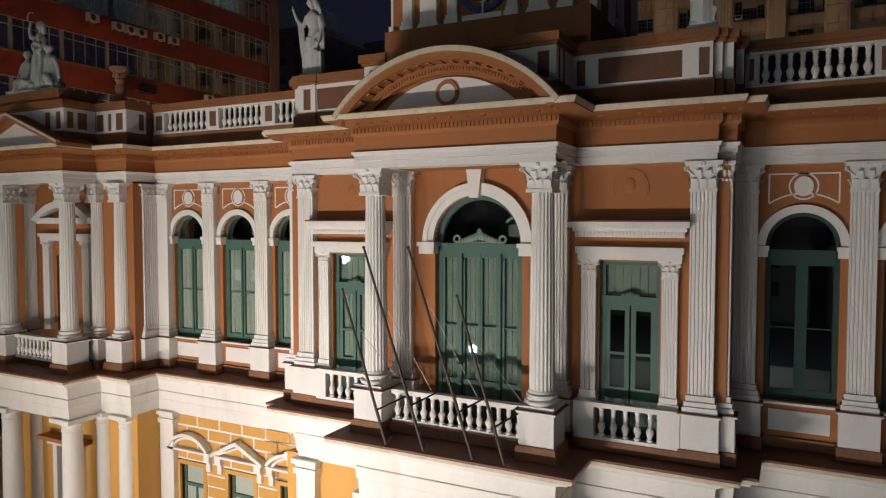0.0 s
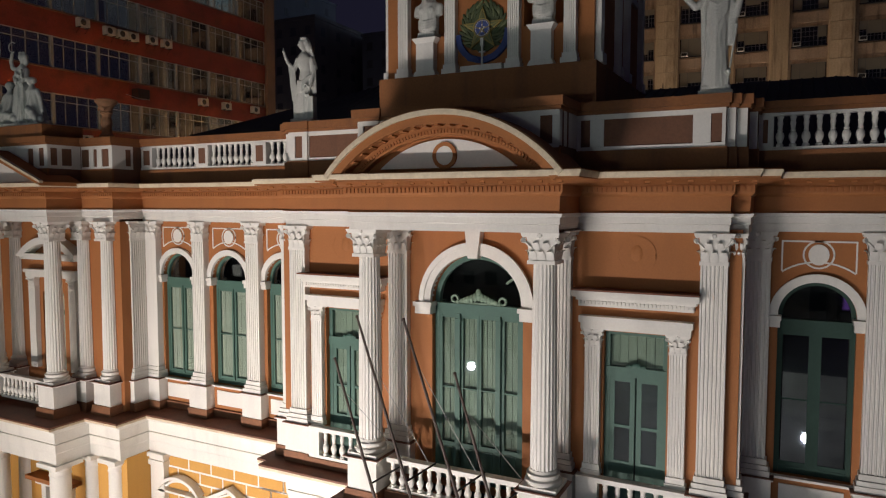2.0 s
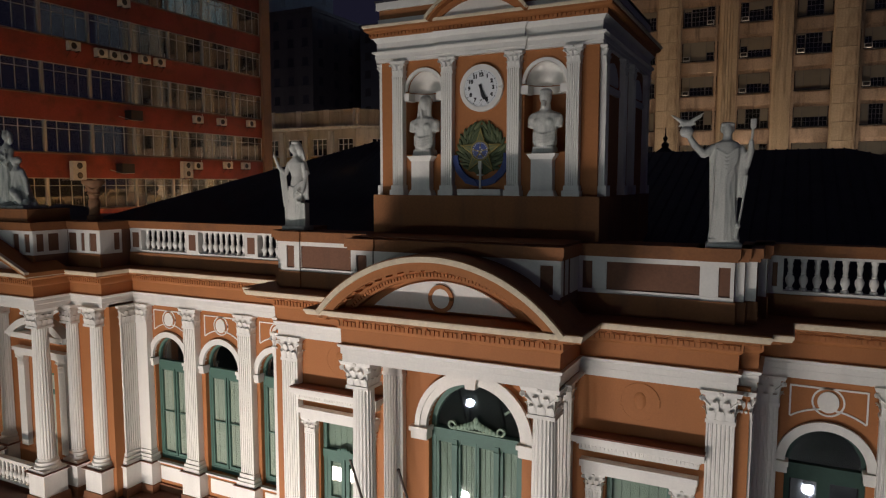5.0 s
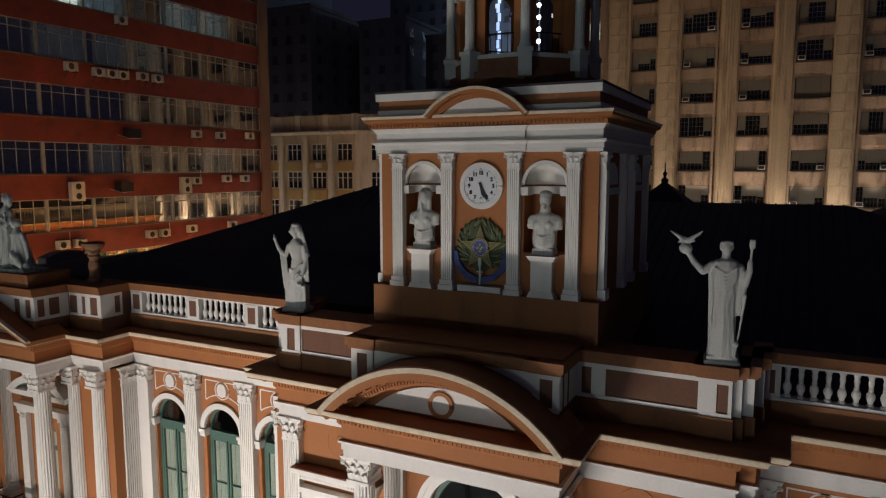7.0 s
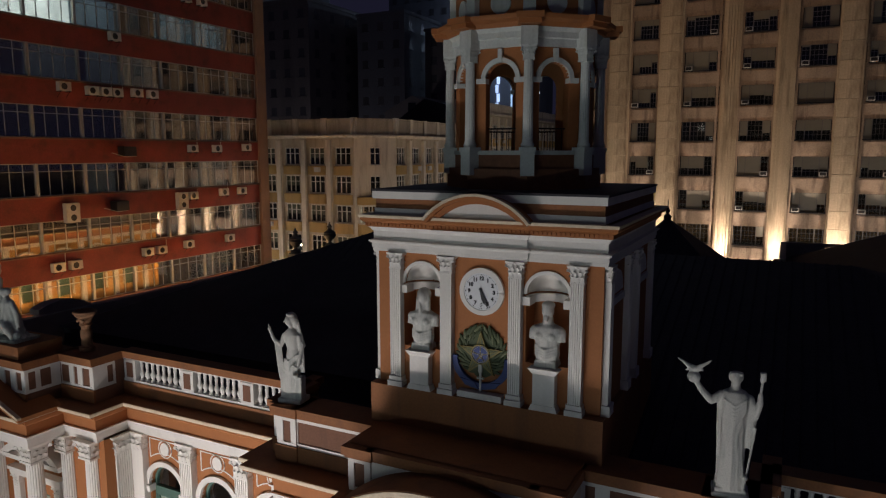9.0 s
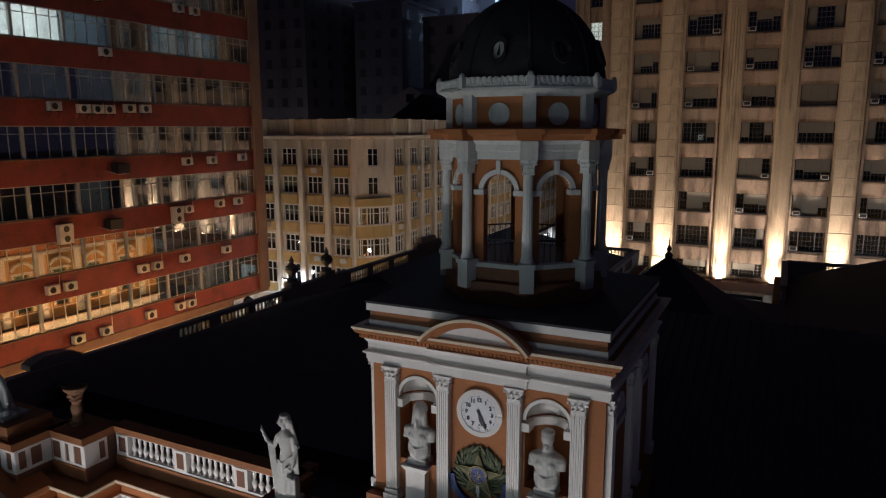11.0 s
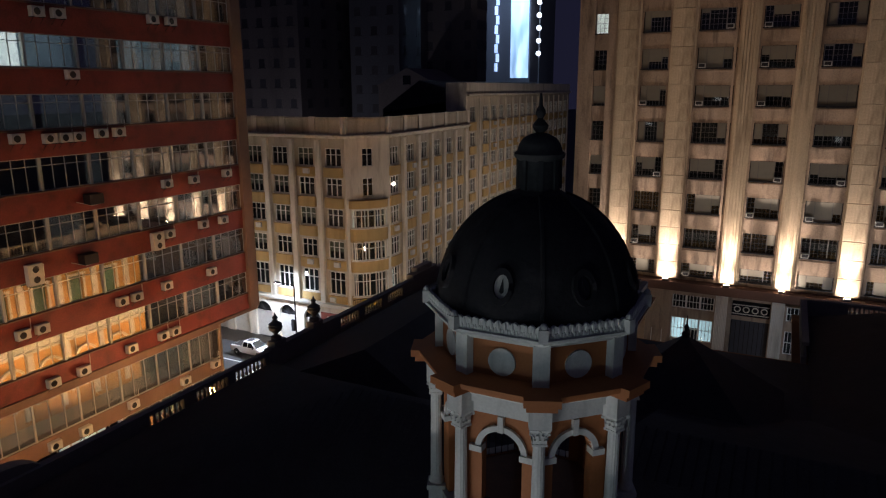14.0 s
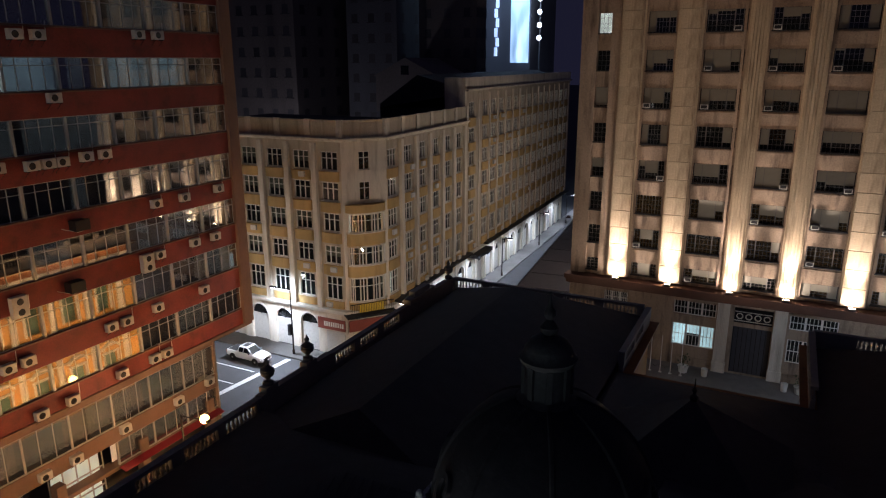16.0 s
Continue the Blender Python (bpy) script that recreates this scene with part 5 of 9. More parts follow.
ppart("side_attic", Geo().box(-23.15, -22.8, 28.6, 33.9, Z_CORN, Z_COPE - 0.02).box(-23.2, -22.75, 28.9, 29.7, Z_COPE - 0.02, Z_COPE + 0.25).box(-23.2, -22.75, 31.8, 32.6, Z_COPE - 0.02, Z_COPE + 0.25), GREY)
URN_ROOF = Geo().lathe([(0.30, 0.0), (0.30, 0.22), (0.14, 0.26), (0.10, 0.36), (0.16, 0.44), (0.36, 0.62), (0.42, 0.80), (0.36, 0.90), (0.40, 0.96), (0.30, 1.04), (0.16, 1.14), (0.12, 1.26), (0.17, 1.36), (0.08, 1.48), (0.02, 1.66)], seg=18)
URN_ME = mesh("urn", URN_ROOF, surface("dark_weathered_stone", (0.10, 0.10, 0.10), 0.9, 0.3, 3, 20, 0.4, 0.01))
for k, (x, y_) in enumerate(((-23.0, 29.3), (-23.0, 32.2), (-23.0, 47.7))):
    ob = placed("roof_urn", URN_ME, (x, y_, Z_COPE + 0.22 if k < 2 else Z_ATT1 + 0.12), None, "", 0, (0.8, 0.8, 0.8))
    tagged(ob, "dark stone urn with a finial on the roof edge", "urn", "roof urns")

# ---------- roofs ----------
def hip(x0, x1, y0, y1, z0, rx0, rx1, ry0, ry1, z1):
    g = Geo()
    g.put([(x0, y0, z0), (x1, y0, z0), (x1, y1, z0), (x0, y1, z0), (rx0, ry0, z1), (rx1, ry1, z1)],
          [(0, 1, 5, 4), (2, 3, 4, 5), (3, 0, 4), (1, 2, 5), (3, 2, 1, 0)] if abs(ry1 - ry0) < abs(rx1 - rx0) or rx0 == rx1 and ry0 == ry1 else
          [(1, 2, 5, 4), (3, 0, 4, 5), (0, 1, 4), (2, 3, 5), (3, 2, 1, 0)])
    return g


rf = ppart("roof", hip(-22.5, -5.8, 16.2, 28.3, 15.17, -13.9, -5.8, 22.3, 22.3, 18.15), M["roof"], "dark tiled hip roof")
ppart("roof", hip(-5.8, 10.96, 14.7, 34.0, 14.6, -5.8, 0.9, 24.7, 24.7, 17.68), M["roof"], "dark tiled hip roof")
rib = Geo()
for k in range(110):
    x = -22.3 + 0.3 * k
    run, rise, base, y0 = (6.0, 3.03, 15.12, 16.3) if x < -5.8 else (10.0, 3.08, 14.6, 14.7)
    top = min(1.0, (x + 22.5) / 8.6, (10.96 - x) / 10.06)
    rib.tube((x, y0 + 0.05, base + 0.02), (x, y0 + run * top, base + rise * top), 0.035, seg=5)
tagged(part("tile_ridging", rib, M["roof"], rf), kind="stuff")
ppart("roof", hip(-22.4, -9.9, 25.0, 47.9, 14.9, -16.6, -16.6, 27.0, 43.0, 17.3), M["roof"], "dark tiled hip roof")
ppart("roof", hip(-0.8, 10.96, 25.0, 47.9, 14.6, 5.1, 5.1, 27.0, 43.0, 17.3), M["roof"], "dark tiled hip roof")
ppart("roof", hip(-9.9, -0.8, 25.0, 40.2, 14.6, -5.7, -5.7, 27.5, 35.0, 16.2), M["roof"], "dark tiled hip roof")
cup = ppart("cupola_roof", hip(-8.9, -1.8, 28.0, 35.0, 15.2, -5.35, -5.35, 31.5, 31.5, 18.25), M["roof"], "dark pyramid roof with a finial")
part("finial", Geo().lathe([(0.14, 18.15), (0.16, 18.3), (0.05, 18.4), (0.10, 18.55), (0.03, 18.65), (0.015, 19.0)], -5.35, 31.5, 8), M["iron"], cup)
ppart("parapet_deck", Geo().box(-22.6, 10.9, 14.5, 15.2, 14.40, 14.55).box(-22.5, -5.9, 15.2, 25.1, 14.40, 14.55).box(-22.45, -5.9, 16.35, 28.2, 14.3, 15.11).box(-22.35, -10.0, 28.2, 47.8, 14.3, 14.89), M["roof"])

# ---------- lower storey: rustication, windows, columns ----------
def lower_window(cx, kind_):
    y = WY
    w = ppart("lower_window", Geo().box(cx - 0.47, cx - 0.40, y + 0.12, y + 0.2, 1.6, 5.06).box(cx + 0.40, cx + 0.47, y + 0.12, y + 0.2, 1.6, 5.06).box(cx - 0.47, cx + 0.47, y + 0.1, y + 0.2, 4.98, 5.06)
              .box(cx - 0.03, cx + 0.03, y + 0.12, y + 0.2, 1.6, 4.4).box(cx - 0.47, cx + 0.47, y + 0.1, y + 0.2, 4.36, 4.46), M["green"], "green ground floor window under a pediment")
    part("shutter", Geo().box(cx - 0.40, cx - 0.03, y + 0.16, y + 0.19, 1.6, 4.36).box(cx + 0.03, cx + 0.40, y + 0.16, y + 0.19, 1.6, 4.36).box(cx - 0.40, cx + 0.40, y + 0.16, y + 0.19, 4.46, 4.98), M["board"], w)
    part("frame", Geo().box(cx - 0.60, cx - 0.47, y - 0.06, y + 0.1, 1.5, 5.18).box(cx + 0.47, cx + 0.60, y - 0.06, y + 0.1, 1.5, 5.18).box(cx - 0.60, cx + 0.60, y - 0.06, y + 0.1, 5.06, 5.18), M["ochre"], w)
    h = Geo()
    if kind_:
        h.arc(cx, 5.0, 0.96, 1.05, y - 0.28, y + 0.05, 38, 142, 14).arc(cx, 5.0, 0.86, 0.92, y - 0.16, y + 0.05, 40, 140, 14).box(cx - 0.86, cx + 0.86, y - 0.2, y + 0.05, 5.50, 5.56)
    else:
        for s in (-1, 1):
            h.prism_y([(cx, 5.98), (cx + s * 0.95, 5.52), (cx + s * 0.95, 5.62), (cx, 6.1)][::s], y - 0.28, y + 0.05)
        for s in (-1, 1):
            h.prism_y([(cx, 5.86), (cx + s * 0.78, 5.56), (cx + s * 0.78, 5.61), (cx, 5.92)][::s], y - 0.16, y + 0.05)
        h.box(cx - 0.86, cx + 0.86, y - 0.2, y + 0.05, 5.50, 5.56)
    part("pediment", h, M["white"], w)
    for s in (-1, 1):
        c = Geo().box(cx + s * 0.74 - 0.10, cx + s * 0.74 + 0.10, y - 0.206, y + 0.02, 5.30, 5.50).box(cx + s * 0.74 - 0.08, cx + s * 0.74 + 0.08, y - 0.13, y + 0.02, 5.02, 5.30)
        part("bracket", c, M["white"], w)


for k, cx in enumerate(wing_x + [0.18, 2.10, 4.0]):
    lower_window(cx, k % 3 != 1)
MORTAR = M["white"]
beds = [ppart("joint_bed", Geo().holed_wall(x0, x1, 0.2, 6.6, WY - 0.025, WY + 0.02, [(x - 0.6, x + 0.6, 1.4, 5.2) for x in holes]), MORTAR, "white painted joints of the rustication")
        for x0, x1, holes in ((-16.3, -10.86, wing_x), (-0.8, 5.1, [0.18, 2.10, 4.0]))]
RB = {}
def rust_block(x0, x1, z0, z1, y):
    key = (round(x1 - x0, 2), round(z1 - z0, 2))
    if key not in RB:
        w, h = key
        RB[key] = mesh("block", Geo().rings([[(0.012, 0, 0.012), (w - 0.012, 0, 0.012), (w - 0.012, 0, h - 0.012), (0.012, 0, h - 0.012)],
                                             [(0, 0.015, 0), (w, 0.015, 0), (w, 0.015, h), (0, 0.015, h)], [(0, 0.05, 0), (w, 0.05, 0), (w, 0.05, h), (0, 0.05, h)]]), M["ochre"], False)
    return RB[key]


for rust, (x0, x1, wins) in zip(beds, ((-16.25, -10.9, wing_x), (-0.75, 5.0, [0.18, 2.10, 4.0]))):
    for r in range(9):
        z0 = 6.58 - 0.335 * (r + 1)
        solid = z0 > 5.0
        spans = [(x0, x1)] if solid else [(a, b_) for a, b_ in zip([x0] + [w + 0.62 for w in wins], [w - 0.62 for w in wins] + [x1])]
        for a, b_ in spans:
            if b_ - a < 0.1:
                continue
            if solid:
                pitch, off = 0.86, (0.43 if r % 2 else 0.0)
                at = a
                nxt = a + pitch - off
                while at < b_ - 0.05:
                    end = min(nxt, b_)
                    if not (z0 < 5.9 and any(abs((at + end) / 2 - w) < 0.0 for w in wins)):
                        placed("block", rust_block(at, end - 0.042, 0, 0.292, 0), (at, WY - 0.034, z0), rust)
                    at, nxt = end, end + pitch
            else:
                placed("block", rust_block(a, b_, 0, 0.30, 0), (a, WY - 0.034, z0), rust)


def lower_column(x, y, r=0.31):
    c = ppart("lower_column", Geo().lathe([(r * 1.15, 0.9), (r * 1.15, 1.1), (r, 1.25), (r, 3.0), (r * 0.88, 6.2), (r * 0.96, 6.24), (r * 0.90, 6.28), (r * 0.90, 6.38), (r * 1.15, 6.46), (r * 1.25, 6.50)], seg=28), M["white"], "plain white round column")
    c.location = (x, y, 0)
    part("abacus", Geo().box(-r * 1.35, r * 1.35, -r * 1.35, r * 1.35, 6.50, 6.62), M["white"], c)
    part("plinth", Geo().box(-r * 1.4, r * 1.4, -r * 1.4, r * 1.4, 0.0, 0.9), M["white"], c)


for x in (-18.43, -21.30):
    lower_column(x, 12.56)
for x in (-18.28, -17.27, -21.47):
    lower_column(x, 13.5, 0.27)
for x in (-7.66, -4.05):
    lower_column(x, 12.1)
for x, y_, w in ((-16.5, WING, 0.55), (-10.68, 13.1, 0.45), (-10.2, BAY - 0.02, 0.55), (-1.42, BAY - 0.02, 0.55), (-0.6, WING, 0.4)):
    lp = Geo().box(x - w / 2, x + w / 2, y_, y_ + 0.3, 0.0, 6.25).box(x - w / 2 - 0.05, x + w / 2 + 0.05, y_ - 0.06, y_ + 0.3, 6.25, 6.40).box(x - w / 2 - 0.09, x + w / 2 + 0.09, y_ - 0.1, y_ + 0.3, 6.5, 6.62)
    lp.box(x - w / 2 - 0.02, x + w / 2 + 0.02, y_ - 0.02, y_ + 0.3, 6.40, 6.5)
    ppart("lower_pilaster", lp, M["white"], "plain white ground floor pilaster")
ppart("lower_aedicule", Geo().box(-20.55, -19.05, 13.15, 13.46, 5.35, 5.5).box(-20.5, -20.3, 13.3, 13.46, 0.9, 5.3).box(-19.3, -19.1, 13.3, 13.46, 0.9, 5.3), M["white"])
ppart("lower_hood", Geo().box(-20.8, -18.8, 13.0, 13.46, 5.5, 5.62), M["brown"])


# ---------- clock tower ----------
TX, TF = -5.79, 13.25
tower = thing("clock_tower", "clock tower with white pilasters, octagonal belfry and dark dome", "tower")


def tpart(name, geo, material, label=""):
    return part(name, geo, material, tower, label)


TH = 2.2
TY = 13.15 + TH
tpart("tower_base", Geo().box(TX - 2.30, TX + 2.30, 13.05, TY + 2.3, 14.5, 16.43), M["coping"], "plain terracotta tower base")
body = Geo()
for lo, hi, nx in ((TX - TH, TX - 0.62, TX - 1.235), (TX + 0.62, TX + TH, TX + 1.235)):
    body.arched_wall(lo, hi, 16.43, 19.05, TF, TF + 0.45, nx, 0.40, 17.22, 18.46)
body.box(TX - 0.62, TX + 0.62, TF, TF + 0.45, 16.43, 19.05)
body.box(TX - TH, TX + TH, TF + 0.45, TY + TH - 0.1, 16.43, 19.05)
tpart("tower_wall", body, M["brown"], "terracotta painted tower wall")
CAP_TOW = mesh("capital", capital_geo(0.24, 0.15, 0.31, True), M["white"])
for x in (-1.76, -0.68, 0.67, 1.78):
    p = tpart("pilaster", Geo().prism_z(flutes(TX + x - 0.115, TX + x + 0.115, TF - 0.15, 0.16, 5, 0.012), 16.62, 18.74), M["white"], "slim white fluted pilaster")
    part("base", Geo().box(TX + x - 0.16, TX + x + 0.16, TF - 0.2, TF, 16.43, 16.53).box(TX + x - 0.14, TX + x + 0.14, TF - 0.17, TF, 16.53, 16.62), M["white"], p)
    placed("capital", CAP_TOW, (TX + x, TF - 0.06, 18.73), p)
for s in (-1, 1):
    for yy in (13.45, 14.95, 15.75, 17.25):
        p = tpart("pilaster", Geo().prism_z(flutes(-0.115, 0.115, 0, 0.14, 5, 0.012), 16.62, 18.74), M["white"], "slim white fluted pilaster")
        p.matrix_basis = pose(TX + s * (TH + 0.11), yy, 0, 0, 0, s * 90)
        part("base", Geo().box(-0.15, 0.15, -0.04, 0.12, 16.43, 16.62), M["white"], p)
        placed("capital", CAP_TOW, (0, 0.08, 18.73), p)
    for yy in (14.2, 16.5):
        g = Geo(pose(TX + s * (TH + 0.01), yy, 0, 0, 0, s * 90)).arc(0, 18.46, 0.0, 0.40, -0.02, 0.03, 0, 180, 14)
        tpart("side_niche", g, M["white"], "shallow white blind arch")
        tpart("side_impost", Geo(pose(TX + s * (TH + 0.01), yy, 0, 0, 0, s * 90)).box(-0.46, 0.46, -0.05, 0.03, 18.28, 18.40), M["white"])
for nx in (TX - 1.235, TX + 1.235):
    g = Geo()
    loops = []
    for k in range(9):
        a = math.pi / 2 * k / 8
        loops.append([(nx + 0.41 * math.cos(math.pi * j / 16) * math.cos(a * 0.98), TF + 0.02 + 0.42 * math.sin(a), 18.46 + 0.41 * math.sin(math.pi * j / 16) * math.cos(a * 0.98)) for j in range(17)])
    n = 17
    g.put([p for lp in loops for p in lp], [(k * n + i, k * n + i + 1, (k + 1) * n + i + 1, (k + 1) * n + i) for k in range(8) for i in range(n - 1)])
    tpart("niche_shell", g, M["white"], "white half-dome of a niche")
    tpart("niche_arch", Geo().arc(nx, 18.46, 0.38, 0.44, TF - 0.03, TF + 0.03, 0, 180, 20), M["white"])
    ring = [(nx + 0.40 * math.cos(math.pi * k / 14), TF + 0.43 * math.sin(math.pi * k / 14)) for k in range(15)] + [(nx + 0.34 * math.cos(math.pi * k / 14), TF + 0.36 * math.sin(math.pi * k / 14)) for k in range(14, -1, -1)]
    tpart("impost_band", Geo().prism_z(ring, 18.29, 18.43), M["white"], "white band round the back of the niche")
    for s in (-1, 1):
        a, b_ = sorted((nx + s * 0.30, nx + s * 0.50))
        tpart("impost", Geo().box(a, b_, TF - 0.08, TF + 0.2, 18.27, 18.42), M["white"])
SQ = [(TX - TH - 0.02, TF - 0.02), (TX + TH + 0.02, TF - 0.02), (TX + TH + 0.02, TY + TH), (TX - TH - 0.02, TY + TH)]
BROKEN = [SQ[0], (TX - 0.83, TF - 0.02), (TX - 0.83, TF - 0.075), (TX + 0.83, TF - 0.075), (TX + 0.83, TF - 0.02)] + SQ[1:]
tpart("tower_frieze", Geo().sweep([(-0.3, 19.05), (0.06, 19.05), (0.06, 19.11), (0.075, 19.115), (0.075, 19.20), (0.125, 19.235), (0.125, 19.26), (0.05, 19.28), (0.05, 19.43), (0.07, 19.45), (0.10, 19.50), (0.13, 19.52), (-0.3, 19.52)], BROKEN, True), M["white"], "white tower entablature")
tpart("tower_cornice", Geo().sweep([(-0.3, 19.52), (0.14, 19.52), (0.15, 19.60), (0.20, 19.62), (0.24, 19.66), (0.24, 19.70), (-0.3, 19.72)], SQ, True), M["brown"], "terracotta tower cornice")
tpart("cornice_edge", Geo().sweep([(0.1, 19.70), (0.25, 19.70), (0.27, 19.73), (0.27, 19.755), (0.1, 19.76)], SQ, True), M["edge"])
dn = Geo()
for k in range(60):
    x = TX - TH - 0.2 + (2 * TH + 0.4) * (k + 0.5) / 60
    dn.box(x - 0.014, x + 0.014, TF - 0.20, TF - 0.15, 19.545, 19.60)
tagged(tpart("dentil_row", dn, M["brown"]), kind="stuff")
# top deck takes the near-black roof colour, standing in for its lack of light
for z0, z1, d, m_ in ((19.757, 19.88, 0.02, "white"), (19.88, 20.06, 0.0, "coping"), (20.06, 20.20, 0.05, "white"), (20.20, 20.24, 0.07, "roof")):
    tpart("attic_band", Geo().box(TX - TH - d, TX + TH + d, TF - 0.08 - d, TY + TH + d, z0, z1), M[m_])
hf, rs = 1.02, 0.48
R2 = (hf ** 2 + rs ** 2) / (2 * rs)
c2 = math.degrees(math.asin(hf / R2))
z2 = 19.74 + rs - R2
tp = tpart("small_pediment", Geo().arc(TX, z2, R2 - 0.10, R2 - 0.02, 12.84, 13.3, 90 - c2, 90 + c2, 24), M["brown"], "small curved pediment over the clock")
part("pediment_edge", Geo().arc(TX, z2, R2 - 0.05, R2, 12.80, 12.92, 90 - c2, 90 + c2, 24), M["edge"], tp)
part("bed_mould", Geo().arc(TX, z2, R2 - 0.19, R2 - 0.10, 12.98, 13.3, 93 - c2, 87 + c2, 24), M["brown"], tp)
R3 = R2 - 0.19
fld = [(TX + R3 * math.cos(radians(90 - c2 + 2 * c2 * k / 20)), z2 + R3 * math.sin(radians(90 - c2 + 2 * c2 * k / 20))) for k in range(21)]
part("tympanum", Geo().prism_y([p for p in fld if p[1] > 19.76], 13.05, 13.2), M["white"], tp)

# clock with its numerals and hands
clk = tpart("clock", Geo().prism_y([(TX + 0.415 * math.cos(2 * math.pi * k / 48), 18.43 + 0.415 * math.sin(2 * math.pi * k / 48)) for k in range(48)], TF - 0.05, TF + 0.01), M["clock"], "round white clock showing half past five")
part("rim", Geo().arc(TX, 18.43, 0.345, 0.435, TF - 0.062, TF, 0, 360, 48), M["white"], clk)
for h in range(1, 13):
    cu = bpy.data.curves.new("numeral", "FONT")
    cu.body, cu.size, cu.align_x, cu.align_y, cu.extrude, cu.offset = str(h), 0.095, "CENTER", "CENTER", 0.003, 0.006
    ob = new("numeral_curve", cu)
    me = bpy.data.meshes.new_from_object(ob)
    bpy.data.objects.remove(ob)
    me.materials.append(M["black"])
    n = new("numeral", me)
    a = radians(90 - 30 * h)
    n.matrix_basis = pose(TX + 0.245 * math.cos(a), TF - 0.055, 18.43 + 0.245 * math.sin(a), 90, 0, 0)
    n.parent = clk
ticks = Geo()
for k in range(60):
    a = 2 * math.pi * k / 60
    ticks.ball((TX + 0.315 * math.cos(a), TF - 0.052, 18.43 + 0.315 * math.sin(a)), 0.012 if k % 5 == 0 else 0.005, 0.004, 0.012 if k % 5 == 0 else 0.005, 6, 4)
tagged(part("minute_marks", ticks, M["black"], clk), kind="stuff")
for name, ang, ln, wd in (("hour_hand", 90 - 165, 0.24, 0.03), ("minute_hand", 90 - 155, 0.33, 0.025)):
    q = Geo(Matrix.Translation((TX, TF - 0.065, 18.43)) @ Matrix.Rotation(-radians(ang), 4, "Y"))
    q.prism_y([(-0.07, -wd * 0.7), (ln * 0.6, -wd), (ln, 0), (ln * 0.6, wd), (-0.07, wd * 0.7)], -0.012 if name[0] == "m" else -0.004, 0.003 if name[0] == "h" else -0.006)
    part(name, q, M["black"], clk)

# painted coat of arms under the clock
arms = tpart("heraldic_relief", Geo().prism_y([(TX + (0.46 + 0.025 * math.sin(9 * k)) * math.cos(2 * math.pi * k / 36), 17.30 + (0.47 + 0.025 * math.sin(9 * k)) * math.sin(2 * math.pi * k / 36)) for k in range(36)], TF - 0.03, TF + 0.01), M["leaf"], "painted relief with wreath, star and blue disc")
rng = random.Random(5)
for s in (-1, 1):
    for k in range(11):
        for rr, wide in ((0.44, 0.036), (0.34, 0.03)):
            a = radians(90 - s * (10 + k * 13 + (5 if rr < 0.4 else 0)))
            q = Geo(Matrix.Translation((TX + rr * math.cos(a), TF - 0.035, 17.30 + rr * 1.02 * math.sin(a))) @ Matrix.Rotation(-a - s * rng.uniform(0.6, 1.2) + math.pi / 2, 4, "Y"))
            q.ball((0, 0, 0), wide, 0.025, 0.10 + rng.uniform(0, 0.03), 8, 5)
            part("wreath_leaf", q, M["leaf"] if (k + (rr < 0.4)) % 3 else M["starred"], arms)
star = [(TX + (0.45 if k % 2 == 0 else 0.175) * math.cos(radians(90 + 36 * k)), 17.25 + (0.45 if k % 2 == 0 else 0.175) * math.sin(radians(90 + 36 * k))) for k in range(10)]
part("star", Geo().prism_y(star, TF - 0.075, TF - 0.02), M["gold"], arms, "yellow-edged five-pointed star")
part("star_field", Geo().prism_y([(TX + (x - TX) * 0.84, 17.25 + (z - 17.25) * 0.84) for x, z in star], TF - 0.082, TF - 0.02), M["starred"], arms)
for k in range(5):
    a = radians(90 + 72 * k)
    part("star_ridge", Geo().tube((TX, TF - 0.085, 17.25), (TX + 0.43 * math.cos(a), TF - 0.08, 17.25 + 0.43 * math.sin(a)), 0.012, 0.005, 5), M["gold"], arms)
part("disc_ring", Geo().arc(TX, 17.27, 0.165, 0.19, TF - 0.10, TF - 0.02, 0, 360, 28), M["gold"], arms)
part("disc", Geo().prism_y([(TX + 0.165 * math.cos(2 * math.pi * k / 28), 17.27 + 0.165 * math.sin(2 * math.pi * k / 28)) for k in range(28)], TF - 0.085, TF - 0.02), M["blue"], arms, "blue disc with white stars")
dots = Geo()
for k in range(22):
    a = 2 * math.pi * k / 22
    dots.ball((TX + 0.145 * math.cos(a), TF - 0.088, 17.27 + 0.145 * math.sin(a)), 0.012, seg=6, n=4)
for x, z in ((0, 0.06), (0, -0.07), (-0.045, 0), (0.04, 0.015), (0.02, -0.02)):
    dots.ball((TX + x, TF - 0.088, 17.27 + z), 0.016, seg=6, n=4)
tagged(part("star_dots", dots, M["white"], arms), kind="stuff")
for s in (-1, 1):
    rb = Geo().arc(TX, 17.19, 0.47, 0.59, TF - 0.08, TF - 0.01, *sorted((272, 272 + s * 92)), 14)
    part("ribbon", rb, M["blue"], arms, "blue ribbon")
    part("ribbon_end", Geo().prism_y([(TX + s * 0.02, 16.60), (TX + s * 0.30, 16.66), (TX + s * 0.40, 16.78), (TX + s * 0.12, 16.74)][::s], TF - 0.10, TF - 0.05), M["blue"], arms)
part("sword", Geo().box(TX - 0.018, TX + 0.018, TF - 0.09, TF - 0.05, 16.56, 17.0).box(TX - 0.035, TX + 0.035, TF - 0.1, TF - 0.05, 16.93, 17.08).box(TX - 0.07, TX + 0.07, TF - 0.09, TF - 0.05, 16.80, 16.83), M["stone"], arms)
